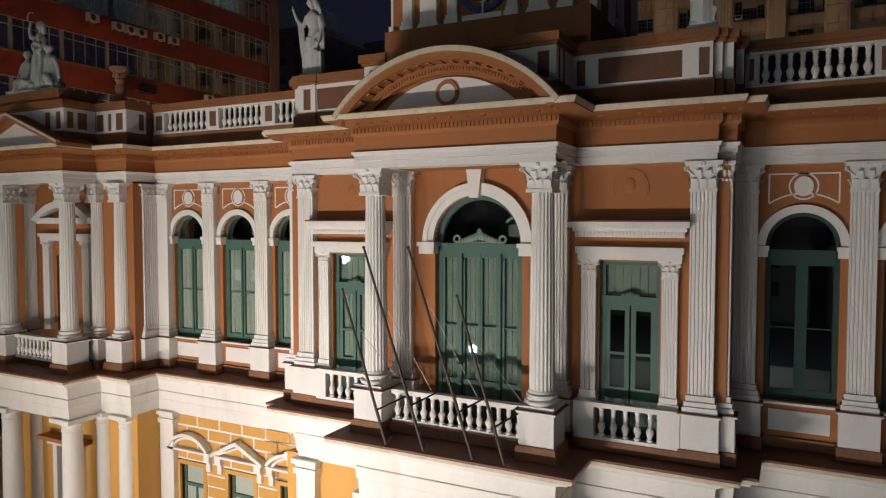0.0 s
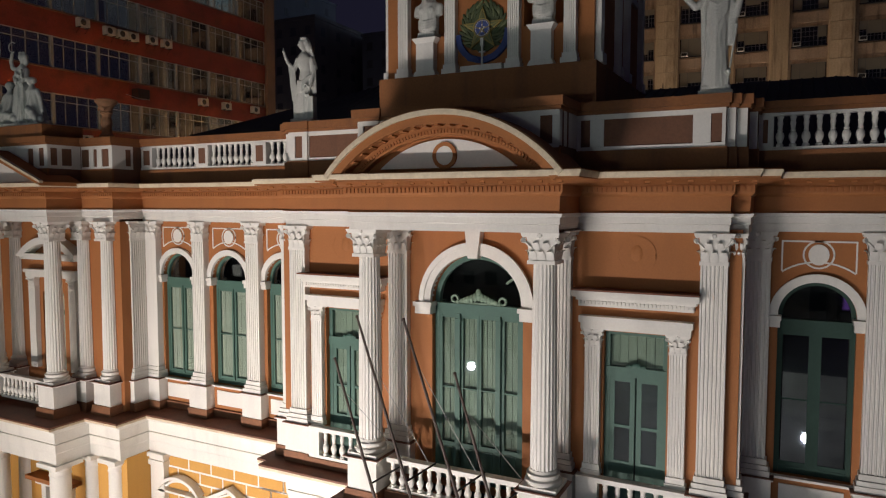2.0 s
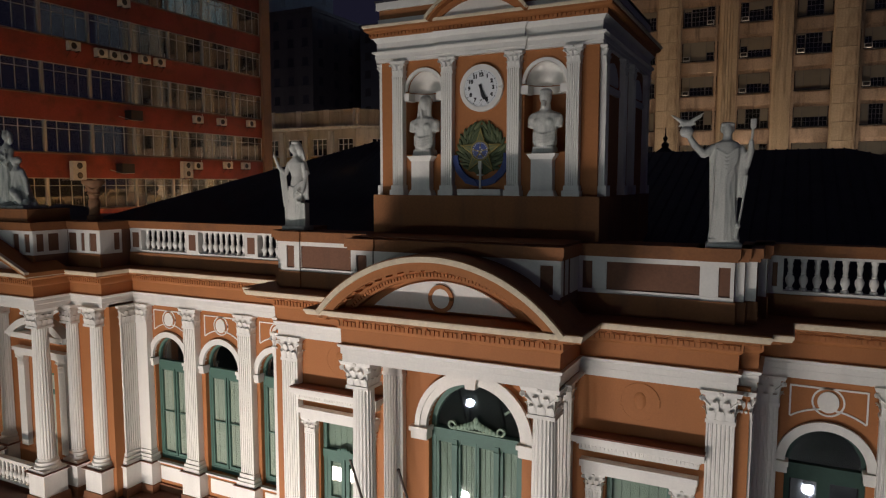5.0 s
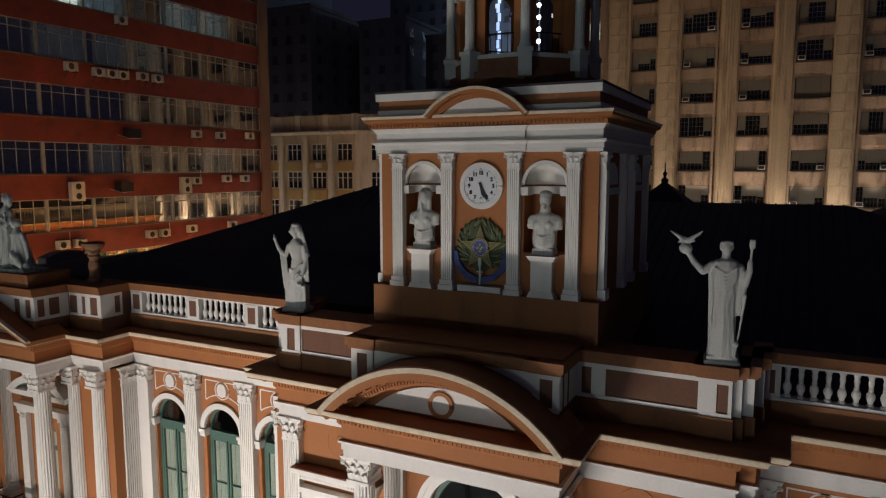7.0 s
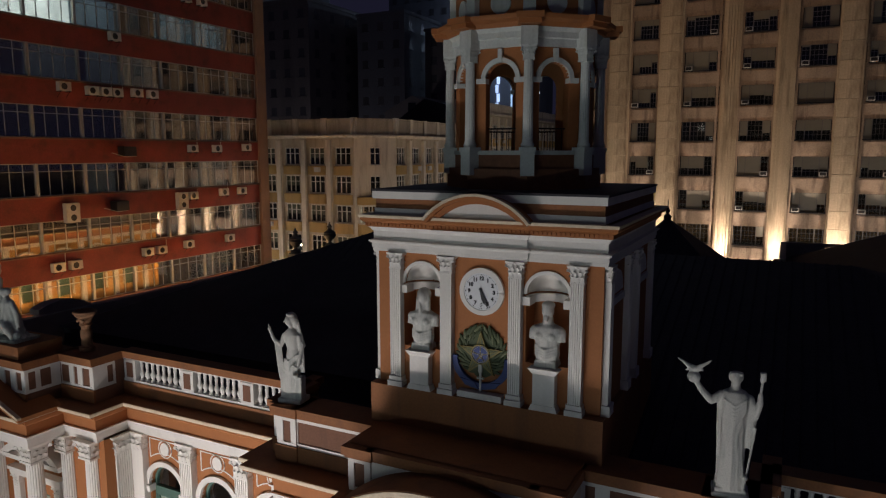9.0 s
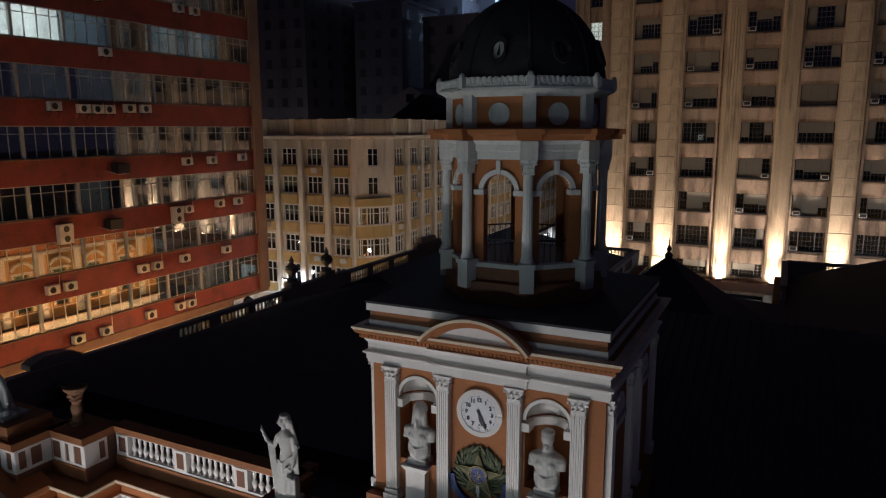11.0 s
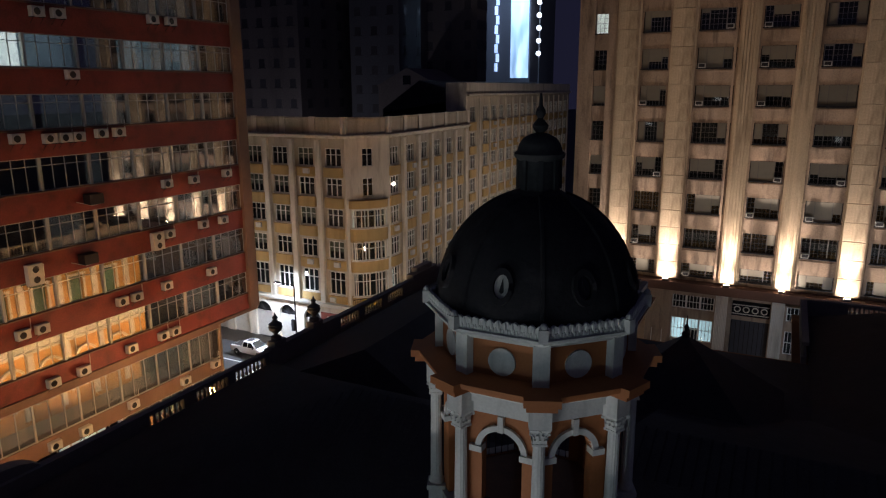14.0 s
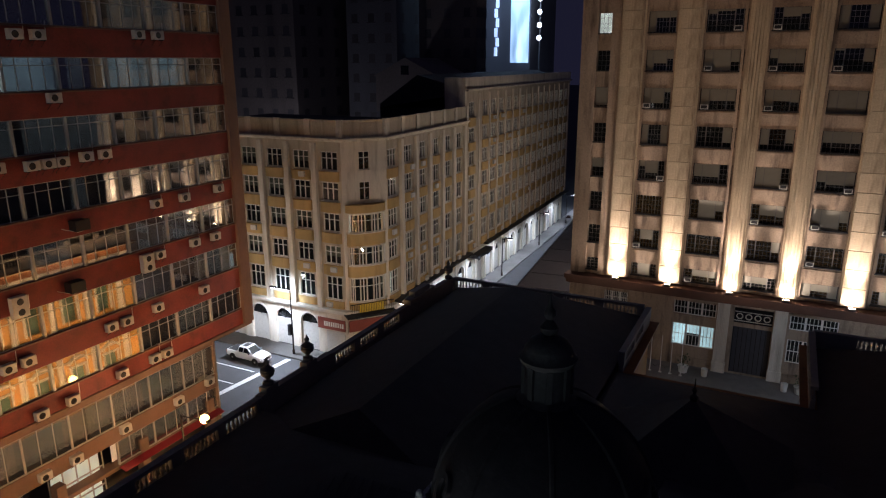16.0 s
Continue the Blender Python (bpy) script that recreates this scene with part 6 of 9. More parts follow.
tpart("arms_sill", Geo().box(TX - 0.44, TX + 0.44, TF - 0.16, TF, 16.43, 16.55), M["white"])

# octagonal belfry
OC, OR = Vector((TX - 0.02, TY, 0)), 1.50
VA = [22.5 + 45 * k for k in range(8)]
def octo(r, z0, z1, material, name, label="", r1=None):
    r1 = r if r1 is None else r1
    return tpart(name, Geo().rings([[(OC.x + rr * math.cos(radians(a)), OC.y + rr * math.sin(radians(a)), z) for a in VA] for rr, z in ((r, z0), (r1, z1))]), material, label)


octo(1.56, 20.2, 20.62, M["plinth"], "belfry_plinth")
octo(1.44, 20.62, 20.94, M["plinth"], "belfry_base", "terracotta belfry base")
apo = 1.38 * math.cos(radians(22.5))
hw = 1.38 * math.sin(radians(22.5))
CAP_BEL = mesh("capital", capital_geo(0.19, 0.19, 0.25), M["oldwhite"])
for k in range(8):
    fm = Matrix.Translation(OC) @ Matrix.Rotation(radians(45 * k), 4, "Z") @ Matrix.Translation((0, -apo, 0))
    tpart("belfry_wall", Geo(fm).arched_wall(-hw, hw, 20.9, 22.85, 0, 0.16, 0, 0.30, 20.95, 22.26, 14), M["brown"], "terracotta belfry wall with an open arch")
    tpart("archivolt", Geo(fm).arc(0, 22.26, 0.30, 0.385, -0.05, 0.05, 0, 180, 18), M["oldwhite"])
    tpart("keystone", Geo(fm).box(-0.04, 0.04, -0.08, 0.02, 22.56, 22.80), M["oldwhite"])
    for s in (-1, 1):
        a, b_ = sorted((s * 0.28, s * 0.47))
        tpart("impost", Geo(fm).box(a, b_, -0.07, 0.1, 22.19, 22.28), M["oldwhite"])
    tpart("belfry_sill", Geo(fm).box(-hw, hw, -0.08, 0.10, 20.88, 20.96), M["oldwhite"])
    rail = tpart("iron_rail", Geo(fm).box(-0.3, 0.3, 0.11, 0.14, 21.35, 21.38), M["iron"])
    for x in (-0.24, -0.12, 0.0, 0.12, 0.24):
        part("iron_bar", Geo(fm).box(x - 0.006, x + 0.006, 0.12, 0.13, 20.95, 21.35), M["iron"], rail)
    tpart("drum_wall", Geo(Matrix.Translation(OC) @ Matrix.Rotation(radians(45 * k), 4, "Z") @ Matrix.Translation((0, -1.42 * math.cos(radians(22.5)), 0))).box(-0.54, 0.54, 0, 0.12, 23.36, 23.94), M["brown"])
    tpart("drum_roundel", Geo(Matrix.Translation(OC) @ Matrix.Rotation(radians(45 * k), 4, "Z") @ Matrix.Translation((0, -1.42 * math.cos(radians(22.5)), 0)))
          .prism_y([(0.195 * math.cos(2 * math.pi * j / 24), 23.60 + 0.195 * math.sin(2 * math.pi * j / 24)) for j in range(24)], -0.03, 0.01), M["oldwhite"], "white disc")
    va = radians(VA[k])
    vx, vy = OC.x + OR * math.cos(va), OC.y + OR * math.sin(va)
    c = tpart("belfry_column", Geo().lathe([(0.11, 21.02), (0.125, 21.06), (0.10, 21.12), (0.095, 21.2)], seg=14).rings([[(r * (1 - (0.07 if i % 2 else 0.0)) * math.cos(math.pi * i / 14), r * (1 - (0.07 if i % 2 else 0.0)) * math.sin(math.pi * i / 14), z) for i in range(28)] for r, z in ((0.096, 21.2), (0.083, 22.58))]), M["oldwhite"], "slim white belfry column")
    c.location = (vx, vy, 0)
    c.rotation_euler = (0, 0, va + math.pi / 2)
    part("pedestal", Geo().box(-0.125, 0.125, -0.12, 0.14, 20.50, 20.94).box(-0.15, 0.15, -0.145, 0.15, 20.94, 21.02), M["oldwhite"], c)
    placed("capital", CAP_BEL, (0, 0, 22.57), c)
    part("drum_strip", Geo().box(-0.11, 0.11, 0.0, 0.12, 23.36, 23.94), M["oldwhite"], c)
    part("entablature_block", Geo().box(-0.15, 0.15, -0.13, 0.1, 22.82, 23.14), M["oldwhite"], c)
    part("crest_finial", Geo().box(-0.06, 0.06, -0.19, -0.08, 24.04, 24.22).ball((0, -0.135, 24.24), 0.055, 0.05, 0.06, 8, 5), M["oldwhite"], c)
    part("cornice_block", Geo().box(-0.20, 0.20, -0.30, 0.1, 23.155, 23.24).box(-0.24, 0.24, -0.36, 0.1, 23.24, 23.345), M["brown"], c)
OCT = [(OC.x + 1.40 * math.cos(radians(a)), OC.y + 1.40 * math.sin(radians(a))) for a in [-157.5 + 45 * k for k in range(8)]]
tpart("belfry_frieze", Geo().sweep([(-0.2, 22.82), (0.06, 22.82), (0.06, 22.96), (0.10, 22.98), (0.10, 23.08), (0.16, 23.15), (-0.2, 23.15)], OCT, True), M["oldwhite"], "white belfry entablature")
tpart("belfry_cornice", Geo().sweep([(-0.2, 23.15), (0.20, 23.15), (0.24, 23.22), (0.38, 23.26), (0.40, 23.31), (0.40, 23.34), (-0.1, 23.38)], OCT, True), M["brown"], "terracotta belfry cornice")
tpart("drum_cornice", Geo().sweep([(-0.1, 23.90), (0.08, 23.90), (0.14, 23.96), (0.24, 24.01), (0.24, 24.05), (-0.1, 24.05)], OCT, True), M["oldwhite"])
for k in range(8):
    a0, a1 = Vector(OCT[k]), Vector(OCT[(k + 1) % 8])
    d, ln = (a1 - a0).normalized(), (a1 - a0).length
    m4 = Matrix.Translation((a0.x, a0.y, 0)) @ Matrix.Rotation(math.atan2(d.y, d.x), 4, "Z")
    top = [(ln * (1.16 * j / 44 - 0.08), 24.19 + 0.045 * abs(math.sin(math.pi * j / 4))) for j in range(45)]
    cr = tpart("crest", Geo(m4).prism_y([(-0.08 * ln, 24.05)] + [(1.08 * ln, 24.05)] + top[::-1], -0.20, -0.15), M["oldwhite"], "white scalloped leaf crest at the foot of the dome")
    lv = Geo(m4)
    for j in range(11):
        x = ln * (j + 0.5) / 11
        lv.ball((x, -0.20, 24.17), 0.028, 0.025, 0.06, 6, 5).ball((x - 0.03, -0.20, 24.10), 0.022, 0.02, 0.04, 6, 4).ball((x + 0.03, -0.20, 24.10), 0.022, 0.02, 0.04, 6, 4)
    tagged(part("leaf_relief", lv, M["oldwhite"], cr), kind="stuff")
dome_r = lambda z: 1.47 * math.sqrt(max(0.0, 1 - ((z - 24.05) / 1.72) ** 2))
zs = [24.05 + 1.66 * math.sin(math.pi / 2 * k / 14) for k in range(15)]
tpart("dome", Geo().lathe([(dome_r(z), z) for z in zs], OC.x, OC.y, 40), M["dome"], "dark slate dome")
ribs = Geo()
for k in range(8):
    a = radians(VA[k])
    for z0, z1 in zip(zs, zs[1:]):
        ribs.tube((OC.x + dome_r(z0) * math.cos(a), OC.y + dome_r(z0) * math.sin(a), z0), (OC.x + dome_r(z1) * math.cos(a), OC.y + dome_r(z1) * math.sin(a), z1), 0.035, seg=6)
tagged(tpart("dome_ribbing", ribs, M["dome"]), kind="stuff")
for k in range(8):
    fm = Matrix.Translation(OC + Vector((0, 0, 24.66))) @ Matrix.Rotation(radians(45 * k), 4, "Z") @ Matrix.Translation((0, -1.36, 0)) @ Matrix.Rotation(radians(-18), 4, "X") @ Matrix.Diagonal((1, 1, 1.45, 1))
    tpart("dome_oculus", Geo(fm).arc(0, 0, 0.11, 0.17, -0.06, 0.08, 0, 360, 18), M["dome"], "small round dormer")
    tpart("oculus_pane", Geo(fm).prism_y([(0.11 * math.cos(2 * math.pi * j / 16), 0.11 * math.sin(2 * math.pi * j / 16)) for j in range(16)], -0.01, 0.0), M["carglass"] if k else M["stone"])
LANTERN = surface("grey_lantern_metal", (0.032, 0.034, 0.034), 0.8, 0.35, 2.0, 14, 0.4, 0.015, 0.6, (0.025, 0.025, 0.025), streak=True)
lant = tpart("lantern", Geo().lathe([(0.44, 25.56), (0.40, 25.70), (0.31, 25.76), (0.29, 25.80), (0.29, 26.18), (0.35, 26.22), (0.37, 26.28), (0.32, 26.32), (0.30, 26.40), (0.24, 26.49), (0.13, 26.55), (0.06, 26.57)], OC.x, OC.y, 16, math.pi / 16), LANTERN, "grey lantern with a rounded cap on the dome")
for k in range(8):
    a = radians(VA[k])
    part("rib", Geo().box(-0.035, 0.035, -0.325, -0.27, 25.78, 26.2), LANTERN, lant).matrix_basis = pose(OC.x, OC.y, 0, 0, 0, VA[k] + 90)
part("finial", Geo().lathe([(0.10, 26.54), (0.06, 26.57), (0.11, 26.62), (0.12, 26.67), (0.07, 26.73), (0.04, 26.77), (0.075, 26.83), (0.07, 26.88), (0.03, 26.94), (0.015, 27.12)], OC.x, OC.y, 10), M["dome"], lant, "slim dark finial")

# ---------- statues, busts, urn ----------
def loft(g, rows, seg=44):
    """Rings of (z, x, y, rx, ry, fold depth, folds, phase): a robed body."""
    g.rings([[(x + (1 + f * math.sin(n * 2 * math.pi * i / seg + ph)) * rx * math.cos(2 * math.pi * i / seg),
               y + (1 + f * math.sin(n * 2 * math.pi * i / seg + ph)) * ry * math.sin(2 * math.pi * i / seg), z) for i in range(seg)] for z, x, y, rx, ry, f, n, ph in rows])
    return g


def limb(g, pts, radii):
    for a, b_, r0, r1 in zip(pts, pts[1:], radii, radii[1:]):
        g.tube(a, b_, r0, r1, 10)
    for p, r in zip(pts, radii):
        g.ball(p, r * 0.98, seg=10, n=6)


def carved(name, g, label, category, at, rz=0.0, voxel=0.022, group=""):
    ob = part(name, g, M["stone"])
    ob.matrix_basis = pose(*at, 0, 0, rz)
    r = ob.modifiers.new("weld", "REMESH")
    r.mode, r.voxel_size, r.use_smooth_shade = "VOXEL", voxel, True
    s = ob.modifiers.new("soften", "SMOOTH")
    s.iterations, s.factor = 1, 0.4
    return tagged(ob, label, category, group)


def folds(g, top, foot, n, r0, r1, sag=0.0, seg=6):
    """A run of hanging folds between two curves given as functions of 0..1."""
    for k in range(n):
        t = (k + 0.5) / n
        a, b_ = Vector(top(t)), Vector(foot(t))
        c = a.lerp(b_, 0.5) + Vector((0, -sag, -sag))
        g.tube(a, c, r0, (r0 + r1) / 2, seg).tube(c, b_, (r0 + r1) / 2, r1, seg)


g = Geo().box(-0.27, 0.27, -0.22, 0.22, 0.0, 0.10)
loft(g, [(0.08, 0.03, 0, 0.19, 0.17, 0.12, 11, 0), (0.3, 0.02, 0, 0.15, 0.14, 0.14, 11, 0.4), (0.55, 0.0, -0.01, 0.15, 0.14, 0.12, 10, 0.8), (0.8, 0.02, 0, 0.175, 0.15, 0.08, 9, 1.2), (0.98, 0.04, 0, 0.185, 0.145, 0.03, 8, 0),
         (1.16, 0.03, 0, 0.145, 0.115, 0.0, 8, 0), (1.32, 0.0, 0, 0.165, 0.125, 0.0, 7, 0), (1.46, -0.02, 0, 0.19, 0.12, 0.0, 6, 0), (1.54, -0.02, 0, 0.12, 0.10, 0, 6, 0), (1.60, -0.02, 0, 0.055, 0.06, 0, 6, 0), (1.68, -0.02, -0.01, 0.05, 0.055, 0, 6, 0)], 66)
g.ball((-0.05, -0.03, 1.77), 0.085, 0.10, 0.12).ball((0.0, 0.03, 1.81), 0.115, 0.12, 0.12).ball((0.06, 0.05, 1.70), 0.09, 0.08, 0.12).tube((-0.12, -0.08, 1.76), (-0.145, -0.10, 1.745), 0.02, 0.012, 6)
g.ball((-0.02, 0.0, 1.90), 0.10, 0.11, 0.045)
limb(g, [(-0.17, -0.02, 1.44), (-0.24, -0.05, 1.22), (-0.36, -0.13, 1.36), (-0.43, -0.16, 1.56)], [0.06, 0.05, 0.042, 0.032])
g.ball((-0.44, -0.17, 1.60), 0.04).tube((-0.44, -0.17, 1.62), (-0.46, -0.17, 1.70), 0.018, 0.012, 6)
limb(g, [(0.17, 0.0, 1.43), (0.24, -0.02, 1.16), (0.22, -0.10, 0.92), (0.20, -0.14, 0.80)], [0.06, 0.052, 0.042, 0.034])
folds(g, lambda t: (0.02 + 0.10 * t, 0.06 - 0.02 * t, 1.84 - 0.05 * t), lambda t: (0.20 + 0.10 * t, 0.02, 1.30 - 0.10 * t), 5, 0.022, 0.032)
folds(g, lambda t: (-0.36 + 0.14 * t, -0.12 + 0.05 * t, 1.30 - 0.06 * t), lambda t: (-0.26 + 0.12 * t, -0.10, 0.52 - 0.06 * t), 6, 0.018, 0.03)
folds(g, lambda t: (-0.24 + 0.10 * t, -0.10, 0.50), lambda t: (-0.22 + 0.12 * t, -0.12, 0.10), 4, 0.028, 0.036)
folds(g, lambda t: (0.20 + 0.08 * t, -0.02, 1.30), lambda t: (0.22 + 0.08 * t, -0.04, 0.66), 4, 0.02, 0.03)
for k in range(7):
    z = 1.02 - 0.045 * k
    g.tube((-0.15, -0.10, z - 0.06), (0.0, -0.17, z - 0.10 + 0.01 * k), 0.014, 0.018, 6).tube((0.0, -0.17, z - 0.10 + 0.01 * k), (0.19, -0.10, z + 0.05), 0.018, 0.014, 6)
folds(g, lambda t: (-0.12 + 0.26 * t, -0.145 + 0.03 * abs(t - 0.5), 0.74 - 0.1 * t), lambda t: (-0.15 + 0.34 * t, -0.17 + 0.06 * abs(t - 0.5), 0.10), 6, 0.018, 0.032)
g.box(0.13, 0.29, -0.18, 0.02, 0.08, 0.60).box(0.10, 0.20, -0.20, -0.06, 0.60, 0.64)
limb(g, [(0.04, -0.15, 0.78), (0.12, -0.20, 0.86), (0.20, -0.16, 0.78)], [0.022, 0.02, 0.022])
carved("draped_statue", g, "weathered white stone statue of a veiled robed figure, one arm raised", "statue", (-10.17, 13.22, Z_COPE), 8, 0.015, group="roof statues")

g = Geo().box(-0.27, 0.27, -0.22, 0.22, 0.0, 0.07).box(-0.23, 0.23, -0.19, 0.19, 0.07, 0.14)
loft(g, [(0.12, 0, 0, 0.235, 0.20, 0.07, 15, 0), (0.5, 0, 0, 0.225, 0.18, 0.08, 15, 0.2), (0.95, 0, 0, 0.225, 0.17, 0.07, 14, 0.5), (1.2, 0, 0, 0.235, 0.16, 0.05, 12, 0.8), (1.42, 0, 0, 0.255, 0.16, 0.04, 10, 0),
         (1.56, 0, 0, 0.27, 0.15, 0.02, 8, 0), (1.66, 0, 0, 0.20, 0.13, 0.02, 8, 0), (1.70, 0, 0, 0.075, 0.08, 0, 6, 0), (1.78, 0, 0, 0.065, 0.07, 0, 6, 0)])
g.ball((0, -0.02, 1.86), 0.08, 0.10, 0.12).ball((-0.07, 0.02, 1.88), 0.04, 0.07, 0.07).ball((0.07, 0.02, 1.88), 0.04, 0.07, 0.07)
for k in range(9):
    g.ball((-0.076 + 0.019 * k, -0.03, 1.945 + 0.012 * (4 - abs(k - 4)) / 4), 0.026, 0.06, 0.03, 8, 5)
limb(g, [(-0.24, 0, 1.58), (-0.38, -0.03, 1.48), (-0.50, -0.05, 1.62), (-0.58, -0.06, 1.76)], [0.075, 0.062, 0.05, 0.04])
g.ball((-0.62, -0.07, 1.84), 0.095).ball((-0.60, -0.07, 1.97), 0.09, 0.05, 0.05)
g.tube((-0.64, -0.07, 1.97), (-0.84, -0.05, 2.12), 0.045, 0.012, 6).tube((-0.58, -0.07, 1.98), (-0.40, -0.08, 2.13), 0.045, 0.012, 6).tube((-0.62, -0.07, 2.0), (-0.80, -0.02, 2.07), 0.03, 0.012, 6).tube((-0.56, -0.07, 2.0), (-0.42, -0.04, 2.08), 0.03, 0.012, 6).tube((-0.58, -0.07, 1.97), (-0.50, -0.10, 1.96), 0.025, 0.02, 6).tube((-0.64, -0.07, 1.97), (-0.74, -0.07, 1.93), 0.03, 0.012, 6)
limb(g, [(0.26, 0, 1.55), (0.34, -0.04, 1.30), (0.40, -0.08, 1.52), (0.40, -0.08, 1.66)], [0.075, 0.065, 0.05, 0.04])
g.tube((0.42, -0.08, 1.95), (0.40, -0.08, 1.60), 0.022, 0.022, 7).box(0.375, 0.465, -0.12, -0.04, 1.88, 2.02)
g.tube((0.36, -0.10, 1.15), (0.18, -0.17, 0.14), 0.022, 0.018, 7).ball((0.24, -0.18, 0.36), 0.05)
g.tube((0.32, -0.02, 1.35), (0.30, -0.05, 0.95), 0.075, 0.05, 8)
folds(g, lambda t: (-0.20 + 0.38 * t, -0.15 + 0.10 * abs(t - 0.5), 1.22), lambda t: (-0.22 + 0.42 * t, -0.19 + 0.12 * abs(t - 0.5), 0.12), 9, 0.014, 0.026)
for k in range(6):
    g.tube((-0.20 + 0.02 * k, -0.13, 1.56 - 0.05 * k), (0.0, -0.165, 1.46 - 0.06 * k), 0.012, 0.014, 6).tube((0.0, -0.165, 1.46 - 0.06 * k), (0.22, -0.12, 1.58 - 0.04 * k), 0.014, 0.01, 6)
folds(g, lambda t: (0.26 + 0.08 * t, -0.06, 1.50), lambda t: (0.24 + 0.06 * t, -0.08, 0.80), 4, 0.022, 0.03)
folds(g, lambda t: (-0.26 - 0.04 * t, 0.0, 1.50), lambda t: (-0.24, -0.02 + 0.05 * t, 0.30), 3, 0.022, 0.03)
for i, (x, y_, z) in enumerate(g.v):
    if 0.15 < z < 2.3 and not (z > 1.69 and abs(x) < 0.2):
        g.v[i] = (0.82 * x if abs(x) < 0.3 else x - 0.054 if x > 0 else -0.246 + (x + 0.3) * 1.14, y_, z)
carved("draped_statue", g, "weathered white stone statue with a bird, orb and torch", "statue", (-1.48, 13.07, Z_COPE), 6, 0.015, group="roof statues")

rng = random.Random(8)
g = Geo().box(-1.0, 1.0, -0.36, 0.4, 0.0, 0.08)
for k in range(46):
    x = rng.uniform(-0.9, 0.9)
    g.ball((x, rng.uniform(-0.28, 0.2), rng.uniform(0.08, 0.42 - 0.2 * abs(x))), rng.uniform(0.07, 0.15), rng.uniform(0.07, 0.13), rng.uniform(0.06, 0.14), 8, 5)
loft(g, [(0.1, 0, 0, 0.30, 0.24, 0.12, 9, 0), (0.5, 0.0, 0, 0.25, 0.20, 0.14, 9, 0.4), (0.85, 0.01, 0, 0.22, 0.18, 0.12, 8, 0.9), (1.1, 0.0, 0, 0.21, 0.17, 0.06, 7, 0), (1.28, -0.02, 0, 0.16, 0.13, 0.02, 6, 0), (1.48, -0.02, 0, 0.19, 0.14, 0.0, 6, 0),
         (1.62, 0.0, 0, 0.20, 0.13, 0.0, 6, 0), (1.70, 0.02, 0, 0.11, 0.10, 0.0, 6, 0), (1.76, 0.03, 0, 0.06, 0.06, 0, 6, 0), (1.84, 0.04, 0, 0.055, 0.06, 0, 6, 0)], 60)
g.ball((0.05, -0.03, 1.95), 0.085, 0.10, 0.12).ball((0.08, 0.03, 1.96), 0.11, 0.11, 0.12).ball((0.15, 0.03, 1.84), 0.06, 0.06, 0.12)
for k in range(5):
    g.tube((-0.05 + 0.045 * k, -0.02, 2.03), (-0.09 + 0.06 * k, -0.02, 2.12 + 0.02 * (k % 2)), 0.025, 0.012, 6)
limb(g, [(-0.17, 0, 1.62), (-0.30, -0.04, 1.66), (-0.33, -0.06, 1.84), (-0.27, -0.07, 2.06)], [0.075, 0.062, 0.052, 0.04])
g.arc(-0.25, 2.24, 0.125, 0.155, -0.09, -0.05, 40, 300, 16)
limb(g, [(0.19, 0, 1.58), (0.26, -0.08, 1.34), (0.12, -0.19, 1.22)], [0.075, 0.06, 0.048])
for k in range(26):
    g.ball((rng.uniform(-0.12, 0.22), rng.uniform(-0.2, -0.12), rng.uniform(1.12, 1.56)), 0.045, 0.04, 0.06, 6, 4)
folds(g, lambda t: (-0.18 + 0.36 * t, -0.17 + 0.1 * abs(t - 0.5), 1.12), lambda t: (-0.26 + 0.52 * t, -0.22 + 0.1 * abs(t - 0.5), 0.16), 8, 0.018, 0.034)
loft(g, [(0.2, -0.55, -0.05, 0.24, 0.22, 0.10, 8, 0), (0.5, -0.52, -0.03, 0.22, 0.20, 0.10, 8, 0.5), (0.75, -0.50, 0, 0.18, 0.15, 0.03, 7, 0), (0.92, -0.50, 0, 0.19, 0.13, 0.0, 6, 0), (1.0, -0.50, 0, 0.09, 0.09, 0, 6, 0), (1.08, -0.5, 0, 0.06, 0.06, 0, 6, 0)])
g.ball((-0.51, -0.03, 1.18), 0.09, 0.10, 0.12).ball((-0.50, 0.02, 1.22), 0.11, 0.11, 0.10)
limb(g, [(-0.68, -0.02, 0.90), (-0.74, -0.10, 0.62), (-0.60, -0.24, 0.48)], [0.06, 0.052, 0.042])
limb(g, [(-0.50, -0.18, 0.40), (-0.62, -0.30, 0.34), (-0.66, -0.30, 0.10)], [0.10, 0.085, 0.06])
loft(g, [(0.2, 0.52, -0.02, 0.32, 0.24, 0.10, 9, 0), (0.5, 0.48, 0.0, 0.27, 0.22, 0.12, 9, 0.5), (0.78, 0.44, 0.0, 0.20, 0.17, 0.05, 8, 0), (1.0, 0.40, 0.0, 0.20, 0.14, 0.02, 7, 0), (1.10, 0.37, 0.0, 0.10, 0.09, 0, 6, 0), (1.18, 0.36, 0, 0.06, 0.06, 0, 6, 0)])
g.ball((0.34, -0.03, 1.27), 0.09, 0.10, 0.12).ball((0.38, 0.02, 1.30), 0.11, 0.11, 0.10)
limb(g, [(0.56, 0, 1.0), (0.74, -0.04, 0.78), (0.86, -0.10, 0.42)], [0.075, 0.06, 0.045])
limb(g, [(0.44, -0.18, 0.46), (0.66, -0.28, 0.36), (0.84, -0.28, 0.12)], [0.12, 0.10, 0.06])
folds(g, lambda t: (0.56 + 0.2 * t, -0.02, 0.95 - 0.25 * t), lambda t: (0.70 + 0.18 * t, -0.12, 0.16), 5, 0.03, 0.05)
